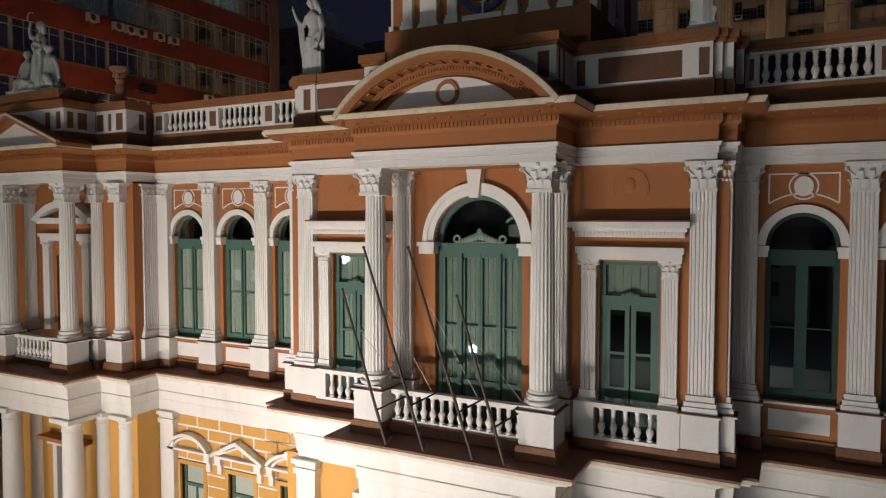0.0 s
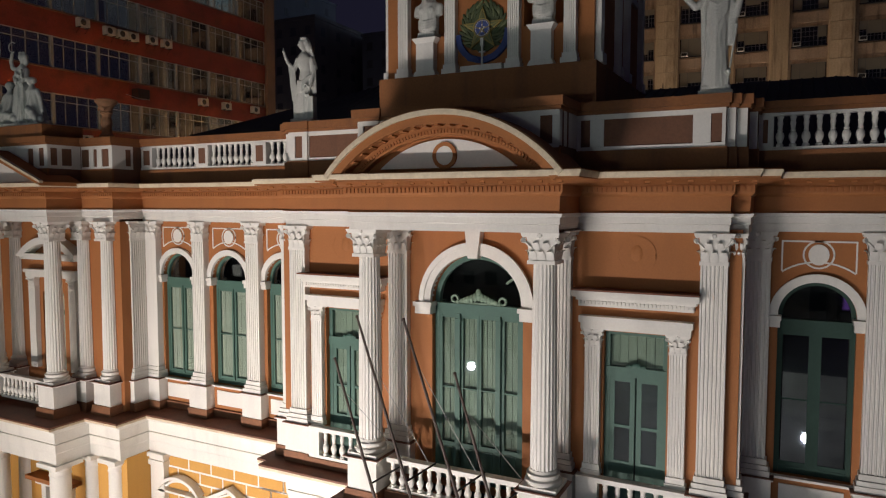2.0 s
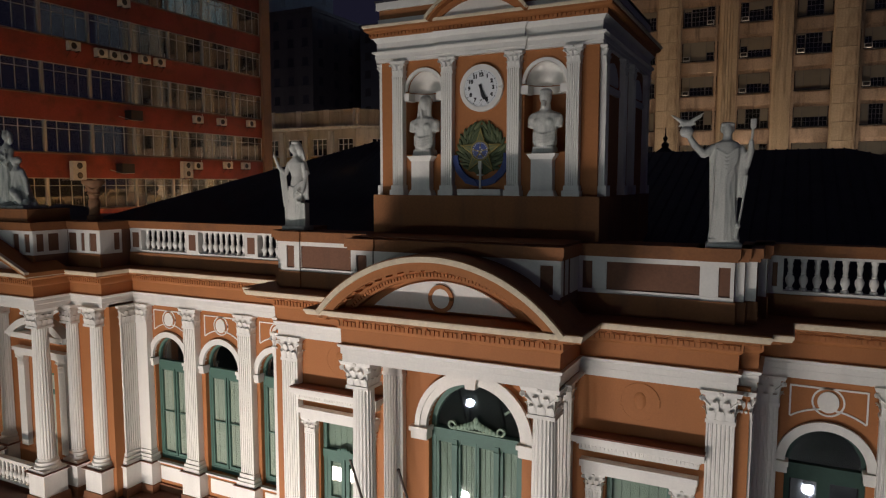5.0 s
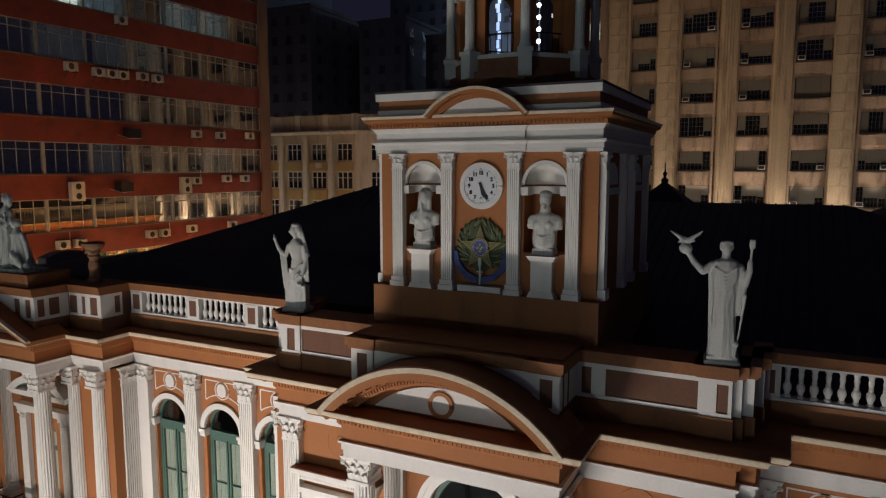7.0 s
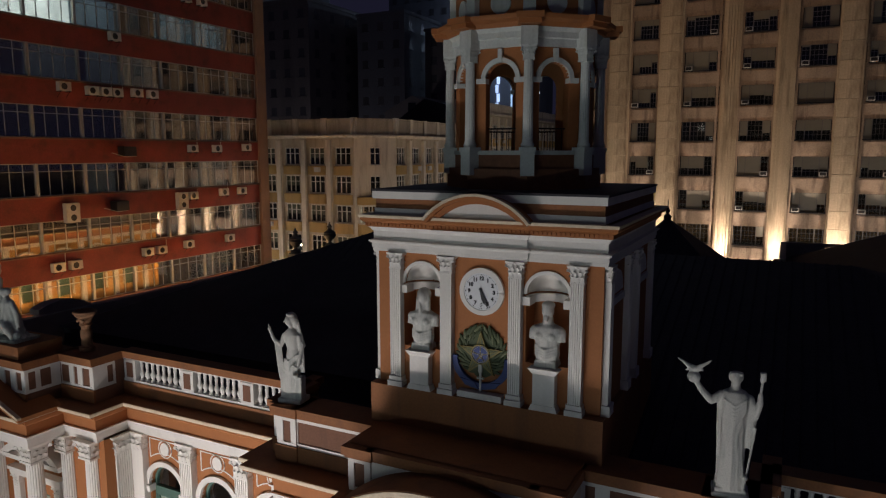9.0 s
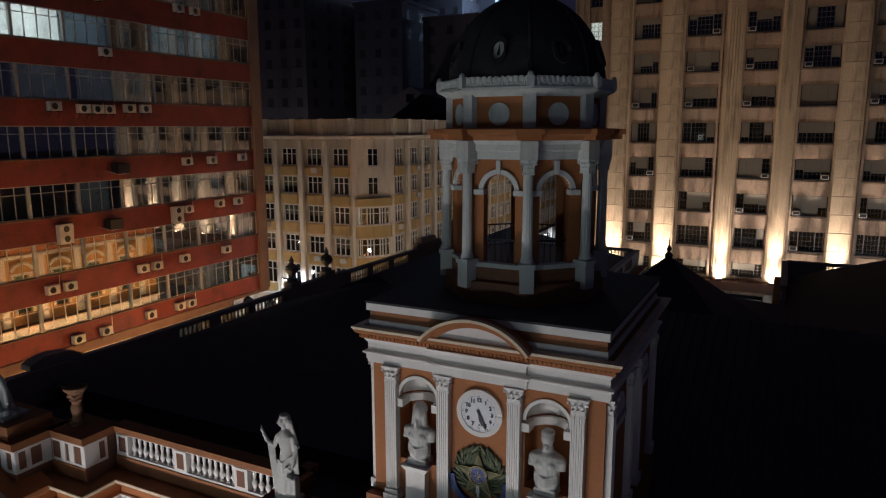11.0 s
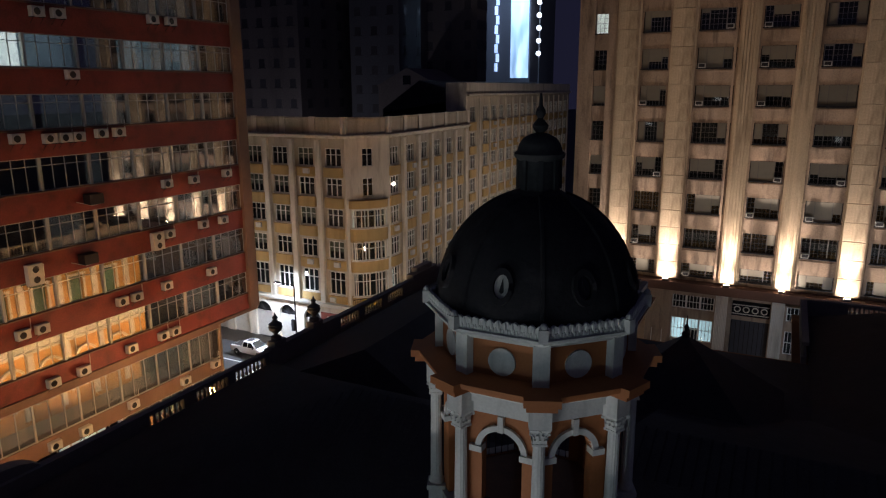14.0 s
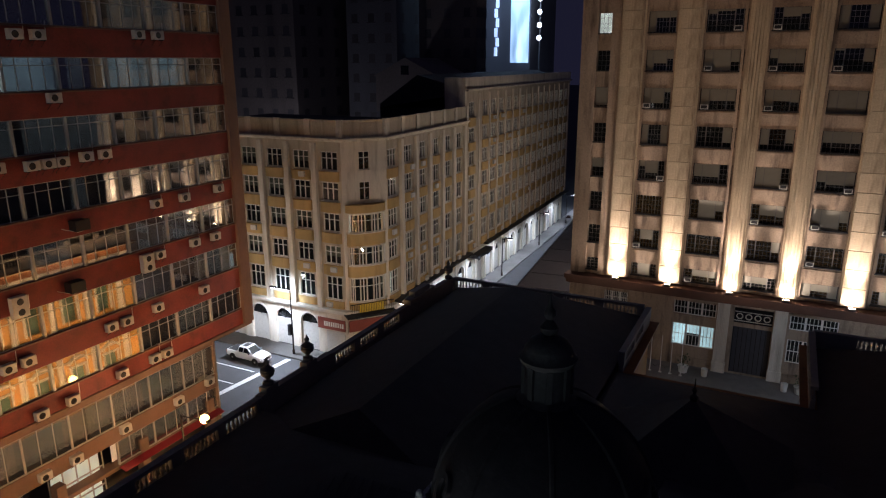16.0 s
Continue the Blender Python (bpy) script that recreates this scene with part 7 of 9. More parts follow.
ob = carved("group_statue", g, "dark weathered stone group of three, the standing one raising a crescent", "statue", (-19.72, 12.72, 15.98), 6, 0.02, "roof statues")
ob.data.materials[0] = M["oldstone"]


def bust(x, bearded):
    """A bust on its tall pedestal in a tower niche."""
    p = part("bust_pedestal", Geo().box(-0.20, 0.20, -0.17, 0.16, 0.10, 0.66).taper(0, 0, 0, 0.10, 0.26, 0.2, 0.22, 0.18).taper(0, 0, 0.66, 0.76, 0.21, 0.18, 0.28, 0.22), M["white"])
    p.location = (x, TF - 0.0, 16.43)
    tagged(p, "white stepped bust pedestal in front of a tower niche", "pedestal", "bust pedestals")
    g = Geo().taper(0, 0, 0, 0.12, 0.19, 0.15, 0.17, 0.13)
    loft(g, [(0.10, 0, 0, 0.175, 0.13, 0.03, 8, 0), (0.22, 0, -0.01, 0.195, 0.15, 0.05, 8, 0), (0.34, 0, 0, 0.185, 0.14, 0.04, 8, 0), (0.46, 0, 0, 0.205, 0.15, 0.02, 7, 0), (0.57, 0, 0, 0.29 if not bearded else 0.25, 0.15, 0.02, 6, 0), (0.65, 0, 0, 0.25 if not bearded else 0.21, 0.13, 0, 6, 0), (0.71, 0, 0, 0.09, 0.09, 0, 6, 0), (0.82, 0, 0, 0.075, 0.08, 0, 6, 0)], 32)
    g.ball((0, -0.01, 0.92), 0.10, 0.12, 0.14)
    if bearded:
        g.ball((0, 0.03, 0.96), 0.13, 0.12, 0.13).tube((-0.09, 0, 0.92), (-0.10, -0.02, 0.66), 0.04, 0.05, 8).tube((0.09, 0, 0.92), (0.10, -0.02, 0.66), 0.04, 0.05, 8).tube((-0.05, -0.09, 0.9), (0, -0.1, 0.62), 0.03, 0.04, 8)
    else:
        g.ball((0, 0.01, 1.0), 0.11, 0.12, 0.07).tube((0, -0.1, 0.84), (0, -0.12, 0.76), 0.04, 0.03, 8)
    for s in (-1, 1):
        g.ball((s * 0.215, 0, 0.57), 0.08, 0.09, 0.085, 10, 6).tube((s * 0.225, 0, 0.57), (s * 0.235, -0.03, 0.43), 0.075, 0.062, 10)
        g.ball((s * 0.09, -0.12, 0.52), 0.075, 0.05, 0.06, 10, 6)
    for k in range(4):
        z = 0.33 - 0.045 * k
        g.tube((-0.19, -0.06, z + 0.02), (0.0, -0.165, z - 0.03), 0.018, 0.024, 6).tube((0.0, -0.165, z - 0.03), (0.19, -0.06, z + 0.03), 0.024, 0.018, 6)
    for i, p in enumerate(g.v):
        g.v[i] = (p[0] * 1.12, p[1] * 1.05, p[2] * 1.10)
    carved("bust", g, "weathered white stone bust with long hair in a tower niche" if bearded else "weathered white stone bust of a short-haired head in a tower niche", "bust", (x, TF + 0.03, 16.43 + 0.76), 0, 0.016, "tower busts")


bust(TX - 1.235, True)
bust(TX + 1.235, False)
u = part("terracotta_urn", Geo().lathe([(0.30, 0), (0.30, 0.14), (0.22, 0.18), (0.20, 0.40), (0.23, 0.46), (0.23, 0.62), (0.18, 0.70), (0.20, 0.80), (0.26, 0.84), (0.22, 0.90), (0.27, 1.02), (0.34, 1.10), (0.44, 1.17), (0.46, 1.25), (0.38, 1.28), (0.32, 1.18)], seg=24), M["urnstone"])
u.scale = (0.66, 0.66, 0.87)
u.location = (-17.56, 13.72, Z_COPE)
tagged(u, "brown terracotta urn with garlands on the attic coping", "urn")
part("garland", Geo().tube((0.30, 0, 1.06), (0.21, -0.21, 0.95), 0.03, 0.05).tube((0.21, -0.21, 0.95), (0, -0.30, 1.07), 0.05, 0.03).tube((0, -0.30, 1.07), (-0.21, -0.21, 0.95), 0.03, 0.05).tube((-0.21, -0.21, 0.95), (-0.3, 0, 1.06), 0.05, 0.03), M["urnstone"], u)

# ---------- bare flagpoles leaning out over the portico balcony ----------
for k, (a, b_) in enumerate((((-6.95, 11.20, 7.95), (-7.78, 10.95, 10.95)), ((-6.12, 11.20, 7.95), (-7.28, 10.95, 11.78)), ((-5.10, 11.20, 7.95), (-6.30, 10.95, 11.80)), ((-4.48, 11.20, 7.95), (-5.30, 10.95, 10.95)))):
    f = part("flagpole", Geo().tube(a, b_, 0.032, 0.022, 10).ball(b_, 0.032, seg=8, n=5), M["pole"])
    tagged(f, "bare dark wooden flagpole leaning out from the balcony", "flagpole", "balcony flagpoles")
    a, b_ = Vector(a), Vector(b_)
    c = a.lerp(b_, 0.22)
    part("bracket", Geo().tube(c, (c.x + 0.22, 11.9, c.z + 0.12), 0.018, seg=6), M["iron"], f)
    part("bracket", Geo().tube(a, (a.x + 0.1, a.y + 0.02, a.z + 0.16), 0.02, seg=6), M["iron"], f)
    c2_ = a.lerp(b_, 0.8)
    part("halyard", Geo().tube(c2_, (c2_.x + 0.75, 11.88, 8.9), 0.006, seg=4), M["alu"], f)


# ---------- ground and streets ----------
tagged(part("ground", Geo().box(-700, 700, -400, 900, -0.3, 0.0), M["asphalt"]), "dark asphalt of the streets and square", "ground", kind="structure")
for name, g in (("pavement", Geo(pose(-38.7, 65.9, 0, 0, 0, 2.0)).box(0.0, 2.3, -1.4, 200, 0.0, 0.14)), ("pavement", Geo().box(-80, -41.0, 59.6, 62.3, 0.0, 0.14).prism_z([(-41.0, 59.6), (-38.0, 60.6), (-35.6, 63.5), (-35.6, 64.5), (-38.9, 66.0), (-41.0, 62.3)], 0.0, 0.14)),
                ("pavement", Geo().box(-40.9, -36.2, 0, 47.0, 0.0, 0.14)), ("pavement", Geo().box(-26.0, -22.9, 10, 50.5, 0.0, 0.14)),
                ("pavement", Geo().box(-22.5, 60, 66.0, 75.8, 0.0, 0.14)), ("pavement", Geo().box(-30, 20, 4, 12.0, 0.0, 0.14)), ("plaza", Geo().box(-34, 26, -34, 3.6, 0.0, 0.02))):
    tagged(part(name, g, M["plaza" if name == "plaza" else "paving"]), "pale stone slabs of the square" if name == "plaza" else "grey slab pavement with a raised kerb", name, kind="structure")
for k in range(3):
    y_ = 49.4 + 2.95 * k
    tagged(part("lane_marking", Geo().box(-62.0, -48.3, y_, y_ + 0.16, 0.004, 0.010), M["roadpaint"]), "white painted lane line", "road marking", "lane lines", "structure")
tagged(part("lane_marking", Geo().prism_z([(-48.7, 46.5), (-48.1, 46.5), (-46.8, 59.3), (-47.4, 59.3)], 0.004, 0.010), M["roadpaint"]), "broad white stop line", "road marking", "lane lines", "structure")
tagged(part("lane_marking", Geo(pose(-38.7, 65.9, 0, 0, 0, 2.0)).box(9.3, 9.45, 0, 160, 0.004, 0.010), M["roadpaint"]), "white painted lane line", "road marking", "lane lines", "structure")

# ---------- red office building ----------
RX, RY1, BAYW = -38.9, 44.65, 3.03
red = thing("red_office_building", "red office block with long window bands and air conditioners", "building", (RX - 8, 30, 0))
red.location = (0, 0, 0)
NB = 14
FLOORS = [(11.87, 13.55), (15.13, 16.98), (18.45, 20.3), (21.78, 23.6), (25.12, 26.97), (28.35, 30.1), (31.7, 33.5), (35.05, 36.85), (38.4, 40.2), (41.7, 43.5)]
Y0 = RY1 - NB * BAYW
lvl = [10.6] + [f for fl in FLOORS for f in fl] + [46.0]
for k in range(0, len(lvl), 2):
    z0, z1 = lvl[k], lvl[k + 1]
    sp = part("spandrel", Geo().box(RX - 0.25, RX, Y0, RY1, z0, z1), M["red"], red, "red painted spandrel band")
    part("drip_rail", Geo().box(RX - 0.02, RX + 0.07, Y0, RY1, z1 - 0.10, z1 - 0.02), M["concrete"], sp)
part("corner_pier", Geo().box(RX - 0.7, RX + 0.22, RY1, RY1 + 0.95, 10.6, 46.0), M["concrete"], red, "brown corner pier")
part("end_wall", Geo().box(RX - 20, RX - 0.7, RY1 + 0.2, RY1 + 0.9, 10.6, 46.0), M["concrete"], red)
part("floor_soffit", Geo().box(RX - 20, RX + 0.1, Y0, RY1 + 0.9, 10.35, 10.6), M["concrete"], red)
part("rear_wall", Geo().box(RX - 20, RX - 19.7, Y0, RY1, 0, 46.0).box(RX - 20, RX, Y0 - 0.3, Y0, 0, 46.0), M["concrete"], red)
part("roof", Geo().box(RX - 20, RX, Y0, RY1 + 0.9, 46.0, 46.4), M["concrete"], red)
H0 = 1.8
FRAME = Geo(Matrix(((0, 1, 0, 0), (1, 0, 0, 0), (0, 0, 1, 0), (0, 0, 0, 1)))).holed_wall(
    0.0, BAYW, 0.0, H0, -0.04, 0.03, [(0.09 if k == 0 else BAYW * k / 4 + 0.02, BAYW * (k + 1) / 4 - 0.02, z0, z1) for k in range(4) for z0, z1 in ((0.05, H0 * 0.74), (H0 * 0.74 + 0.04, H0 - 0.05))])
FRAME_ME = mesh("window", FRAME, M["alu"], False)
PIER_ME = mesh("mullion", Geo().box(-0.12, 0.10, -0.075, 0.075, 0, H0), M["alu"], False)
PANE_ME = mesh("pane", Geo().box(-0.006, 0.006, 0.1, BAYW, 0.05, H0 - 0.05), M["redglass"], False)
ROOM_ME = {k: mesh("blind", Geo().box(-0.42, -0.40, 0.0, BAYW, 0.0, H0), M[k], False) for k in ("roomwall", "dimroom", "litroom", "coolroom", "midroom")}
rng = random.Random(11)


def drape(a, b_, m_, top=1.0):
    """A hanging curtain from a to b across the bay, with folds."""
    n = max(4, int((b_ - a) / 0.06))
    g = Geo()
    pts = [(-0.22 + (0.035 if k % 2 else -0.015), a + (b_ - a) * k / n) for k in range(n + 1)]
    g.put([(x, y, z) for z in (0.02, H0 * top - 0.04) for x, y in pts], [(k, k + 1, n + 1 + k + 1, n + 1 + k) for k in range(n)])
    return g


DRAPES = {m_: [mesh("curtain", drape(BAYW * a, BAYW * b_, M[m_]), M[m_]) for a, b_ in ((0.04, 0.42), (0.55, 0.96), (0.28, 0.72), (0.04, 0.24), (0.74, 0.97), (0.03, 0.97))] for m_ in ("curtain", "litcurtain")}
LIT = {(5, b_): "c" for b_ in range(4)}
LIT.update({(5, 1): "m", (5, 2): "m", (5, 4): "m", (5, 5): "C", (5, 6): "C", (5, 7): "m", (2, 1): "d", (2, 4): "d", (3, 3): "d", (1, 0): "d", (0, 1): "d"})
for f, (z0, z1) in enumerate(FLOORS):
    for b_ in range(NB):
        ya = RY1 - (b_ + 1) * BAYW
        w = placed("window", FRAME_ME, (RX - 0.10, ya, z0), red, "", 0, (1, 1, (z1 - z0) / H0))
        placed("mullion", PIER_ME, (RX - 0.08, ya, z0), red, "", 0, (1, 1, (z1 - z0) / H0))
        p = placed("pane", PANE_ME, (0, 0, 0), w)
        p.visible_shadow = False
        state = LIT.get((f, b_), "" if f < 4 or rng.random() < 0.6 else "d")
        placed("room", ROOM_ME[{"w": "litroom", "W": "litroom", "C": "coolroom", "m": "midroom", "d": "dimroom", "c": "dimroom"}.get(state, "roomwall")], (0, 0, 0), w)
        if state in ("w", "W"):
            for q in rng.sample(range(5), 2):
                placed("curtain", DRAPES["litcurtain"][q], (0, 0, 0), w)
            if state == "w":
                placed("curtain", DRAPES["curtain"][rng.randrange(5)], (0.03, 0, 0), w)
        elif rng.random() < (0.12 if f < 2 else 0.30) and state != "C":
            for q in rng.sample(range(6), 1 + rng.randrange(2)):
                placed("curtain", DRAPES["curtain"][q], (0, 0, 0), w)

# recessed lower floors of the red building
# near-black wall, the recess's shade put into its colour
part("podium_wall", Geo().box(RX - 1.7, RX - 1.5, Y0, RY1 - 2.6, 0.0, 4.7), M["dark"], red, "recessed street front in near-black, shade put into its colour")
part("podium_band", Geo().box(RX - 0.9, RX - 0.62, Y0, 42.0, 6.4, 7.4).box(RX - 0.9, RX - 0.62, Y0, 42.0, 9.75, 10.36).box(RX - 1.6, RX - 0.62, Y0, 42.0, 4.45, 4.72), M["concrete"], red, "brown bands between the lower windows")
part("podium_end", Geo().box(RX - 15, RX - 0.62, 42.0, 42.2, 0.0, 10.34), M["panel"], red)
for k in range(12):
    ya = 42.0 - (k + 1) * 2.9
    for z0, z1 in ((4.72, 6.4), (7.4, 9.75)):
        if z0 < 5 and k in (3, 4):
            continue
        w = part("podium_window", Geo().box(RX - 0.82, RX - 0.68, ya, ya + 0.10, z0, z1).box(RX - 0.80, RX - 0.70, ya, ya + 2.9, z0, z0 + 0.07).box(RX - 0.80, RX - 0.70, ya, ya + 2.9, z1 - 0.07, z1)
                 .box(RX - 0.79, RX - 0.72, ya + 0.98, ya + 1.03, z0, z1).box(RX - 0.79, RX - 0.72, ya + 1.93, ya + 1.98, z0, z1), M["alu"], red, "wide window of the lower floor")
        p = part("pane", Geo().box(RX - 0.76, RX - 0.75, ya + 0.1, ya + 2.9, z0 + 0.07, z1 - 0.07), M["redglass"], w)
        p.visible_shadow = False
        # glowing sheet in place of what the pane mirrors
        part("room", Geo().box(RX - 1.42, RX - 1.40, ya, ya + 2.9, z0, z1), M["paneglow"] if k % 3 != 1 else M["dimroom"], w)
for k in range(6):
    part("street_pier", Geo().box(RX - 1.2, RX - 0.6, 41.0 - 6.0 * k, 41.6 - 6.0 * k, 0, 5.6), M["concrete"], red)
part("lobby_front", Geo().box(RX - 1.45, RX - 1.40, 29.2, 32.4, 0.4, 6.1), M["midroom"], red, "bright glazed lobby")
for k in range(5):
    part("lobby_bar", Geo().box(RX - 1.4, RX - 1.33, 29.0 + 0.9 * k, 29.06 + 0.9 * k, 0.2, 6.1), M["alu"], red)
part("lobby_rail", Geo().box(RX - 1.4, RX - 1.34, 29.0, 32.6, 3.6, 3.68).box(RX - 1.4, RX - 1.34, 29.0, 32.6, 4.9, 4.98), M["alu"], red)
awn = part("shop_awning", Geo().prism_y([(0, 0), (0.6, -0.14), (0.6, -0.10), (0, 0.05)], 33.2, 42.0), surface("red_awning", (0.20, 0.012, 0.022), 0.6, 0.15, 1, 12, 0.2, 0.01), red, "long red shop awning")
awn.location = (RX - 0.6, 0, 4.6)

# air conditioners on the spandrels
def aircon(y, z, big, back=0.0):
    w, h = (0.85, 1.15) if big else (0.72, 0.52)
    a = part("air_conditioner", Geo().box(0.0, 0.34, -w / 2, w / 2, 0, h), M["ac"])
    a.location = (RX + 0.09 - back, y, z - h / 2)
    tagged(a, "tall double-fan air conditioner on a bracket" if big else "white outdoor air conditioner unit on the red wall", "air conditioner", "outdoor air conditioners")
    for k in range(2 if big else 1):
        q = Geo(Matrix.Translation((0.342, -0.08 if not big else 0, h * (0.5 if not big else 0.26 + 0.5 * k))) @ Matrix.Rotation(radians(90), 4, "Z"))
        part("fan_grille", Geo(q.m).arc(0, 0, 0.0, 0.20, -0.012, 0.004, 0, 360, 18), M["black"], a)
        part("grille_ring", Geo(q.m).arc(0, 0, 0.19, 0.22, -0.02, 0.004, 0, 360, 18), M["ac"], a)
    for q in (-w / 2 + 0.08, w / 2 - 0.08):
        part("bracket", Geo().box(-0.08, 0.36, q - 0.02, q + 0.02, -0.05, 0.0).tube((-0.08, q, -0.35), (0.3, q, -0.02), 0.015, seg=4), M["iron"], a)
    if rng.random() < 0.6:
        part("cable", Geo().tube((0.05, w / 2, 0.1), (-0.05, w / 2 + 0.25, 0.3), 0.018, seg=5).tube((-0.05, w / 2 + 0.25, 0.3), (-0.06, w / 2 + 0.28, 1.0), 0.018, seg=5), M["shutter"], a)


for y, z, big in ((27.1, 14.3, 0), (28.2, 14.3, 0), (28.2, 17.4, 1), (28.3, 24.7, 0), (28.4, 11.0, 0), (30.1, 24.6, 0), (30.3, 11.0, 0), (30.3, 31.2, 0), (31.0, 24.6, 0), (31.5, 31.2, 0), (31.8, 24.6, 0), (31.9, 28.0, 0), (33.4, 14.4, 0),
                  (33.3, 24.7, 0), (33.7, 11.2, 0), (34.5, 14.4, 0), (34.5, 24.7, 0), (36.2, 11.2, 0), (37.2, 11.2, 0), (36.5, 17.6, 1), (37.5, 17.9, 0), (36.9, 14.5, 0), (37.7, 21.2, 0), (37.8, 31.4, 0), (39.2, 31.4, 0),
                  (40.0, 21.2, 0), (40.5, 18.0, 0), (40.9, 14.5, 0), (42.4, 18.0, 0), (43.1, 21.3, 0)):
    aircon(y, z, big)
for y, z in ((28.4, 6.9), (30.4, 6.9), (33.9, 7.1), (38.3, 7.0), (41.2, 7.2)):
    aircon(y, z, 0, 0.7)
for y, z in ((32.2, 21.0), (31.4, 17.6)):
    a = part("dark_air_conditioner", Geo().box(0, 0.6, -0.45, 0.45, -0.3, 0.3), M["black"])
    a.location = (RX + 0.09, y, z)
    tagged(a, "dark window unit on a loose bracket", "air conditioner")
    part("bracket", Geo().tube((0.0, -0.9, -0.1), (0.5, -0.3, -0.35), 0.02, seg=5).tube((0.5, -0.3, -0.35), (0.4, 0.6, -0.3), 0.02, seg=5), M["alu"], a)

# ---------- cream corner building ----------
cream = thing("cream_corner_building", "cream and yellow apartment block with a rounded corner", "building")
CXR, CYL = -38.7, 62.2
TURNED = 2.0                                 # the far street leans off the square's grid
SIDE = pose(CXR, 65.9, 0, 0, 0, TURNED) @ Matrix.Translation((-CXR, -65.9, 0))


def along(y, out=0.0):
    """A plan point on the street front, y metres along it, set out towards the road."""
    p = SIDE @ Vector((CXR + out, y, 0))
    return (p.x, p.y)


ROWS_Z = [(19.6, 21.42), (16.58, 18.43), (13.47, 15.32), (10.11, 12.0), (6.3, 8.75)]
WINS = {}


def cwin(w, h, panes):
    """Frame mesh and pane mesh of a street window, facing y-."""
    key = (w, round(h, 2), panes)
    if key not in WINS:
        f = Geo().holed_wall(-w / 2, w / 2, 0, h, 0.06, 0.16, [(-w / 2 + w * k / panes + 0.045, -w / 2 + w * (k + 1) / panes - 0.045, z0, z1) for k in range(panes) for z0, z1 in ((0.07, h * 0.64), (h * 0.64 + 0.06, h - 0.07))])
        WINS[key] = (mesh("window", f, M["shutter"], False), mesh("pane", Geo().box(-w / 2 + 0.07, w / 2 - 0.07, 0.11, 0.12, 0.07, h - 0.07), M["glass"], False),
                     mesh("shutter", Geo().box(-w / 2 + 0.05, -w / 2 + w * 0.30, 0.03, 0.06, 0.03, h - 0.03).box(w / 2 - w * 0.30, w / 2 - 0.05, 0.03, 0.06, 0.03, h - 0.03), M["shutter"], False),
                     mesh("sill", Geo().box(-w / 2 - 0.1, w / 2 + 0.1, -0.10, 0.12, -0.1, 0), M["cream"], False), mesh("lit_blind", Geo().box(-w / 2 + 0.07, -w * 0.22, 0.2, 0.21, 0.07, h - 0.07), M["litpane"], False),
                     mesh("blind", Geo().box(-w / 2 + 0.07, w / 2 - 0.07, 0.18, 0.19, h * 0.4, h - 0.07), M["blind"], False))
    return WINS[key]


def put_window(parent, m4, w, h, panes, shutters=True, lit=False, blind=False):
    fr, pn, sh, sl, lb, bl = cwin(w, h, panes)
    ob = new("window", fr)
    ob.matrix_basis = m4
    ob.parent = parent
    for name, me, on in (("pane", pn, True), ("shutter", sh, shutters), ("sill", sl, True), ("lit_blind", lb, lit), ("blind", bl, blind)):
        if on:
            o = new(name, me)
            o.parent = ob


def face(parent, origin, ang, length, cols, rows, w, panes, zb, zt, wallm, spanm, pil=0.55, shutters=True, lit_share=0.04, proud=0.36, lit_cols=()):
    """A street front with window columns between pilaster strips; local x runs along the wall, y- is outward."""
    m0 = pose(origin[0], origin[1], 0, 0, 0, ang)
    g = Geo(m0).holed_wall(0, length, zb, zt, 0, 0.3, [(c - w / 2, c + w / 2, z0, z1) for c in cols for z0, z1 in rows])
    part("wall", g, wallm, parent, "cream rendered street wall")
    edges = [cols[0] - (cols[1] - cols[0]) / 2] + [(a + b_) / 2 for a, b_ in zip(cols, cols[1:])] + [cols[-1] + (cols[-1] - cols[-2]) / 2]
    for x in edges:
        if 0 <= x <= length:
            part("pilaster", Geo(m0).box(x - pil / 2, x + pil / 2, -proud, 0.02, zb, zt - 0.3), M["cream"], parent)
    rs = sorted(rows)
    for ci, c in enumerate(cols):
        for k, (z0, z1) in enumerate(rs):
            zlow = rs[k - 1][1] if k else zb
            za = max(zlow + 0.12, z0 - 1.15)
            hw = w / 2 + 0.22
            part("spandrel", Geo(m0).prism_z([(c - hw, 0.02), (c - hw, -0.10)] + [(c - hw * math.cos(math.pi * j / 8), -0.10 - 0.20 * math.sin(math.pi * j / 8)) for j in range(1, 8)] + [(c + hw, -0.10), (c + hw, 0.02)], za, z0 - 0.1), spanm, parent, "bowed yellow panel under a window")
            put_window(parent, m0 @ Matrix.Translation((c, 0, z0)), w, z1 - z0, panes, False, rng.random() < lit_share or ci in lit_cols, rng.random() < 0.45)
            if rng.random() < 0.30:
                a = part("air_conditioner", Geo(m0 @ Matrix.Translation((c + rng.choice((-0.4, 0.3)), 0, z0 - 0.75))).box(-0.35, 0.35, -0.5, -0.15, 0, 0.5), M["ac"])
                tagged(a, "small outdoor air conditioner under a window", "air conditioner", "street air conditioners")


face(cream, (-56.5, CYL), 0, 14.9, [3.45, 6.80, 10.12, 13.5], ROWS_Z, 1.9, 3, 5.3, 22.5, M["creamwall"], M["yellow"])
face(cream, (CXR, 65.9), 90 + TURNED, 20.6, [1.1, 4.6, 7.9, 11.4, 14.7, 18.0], ROWS_Z, 1.8, 3, 5.3, 22.5, M["creamwall"], M["yellow"], lit_share=0.07)
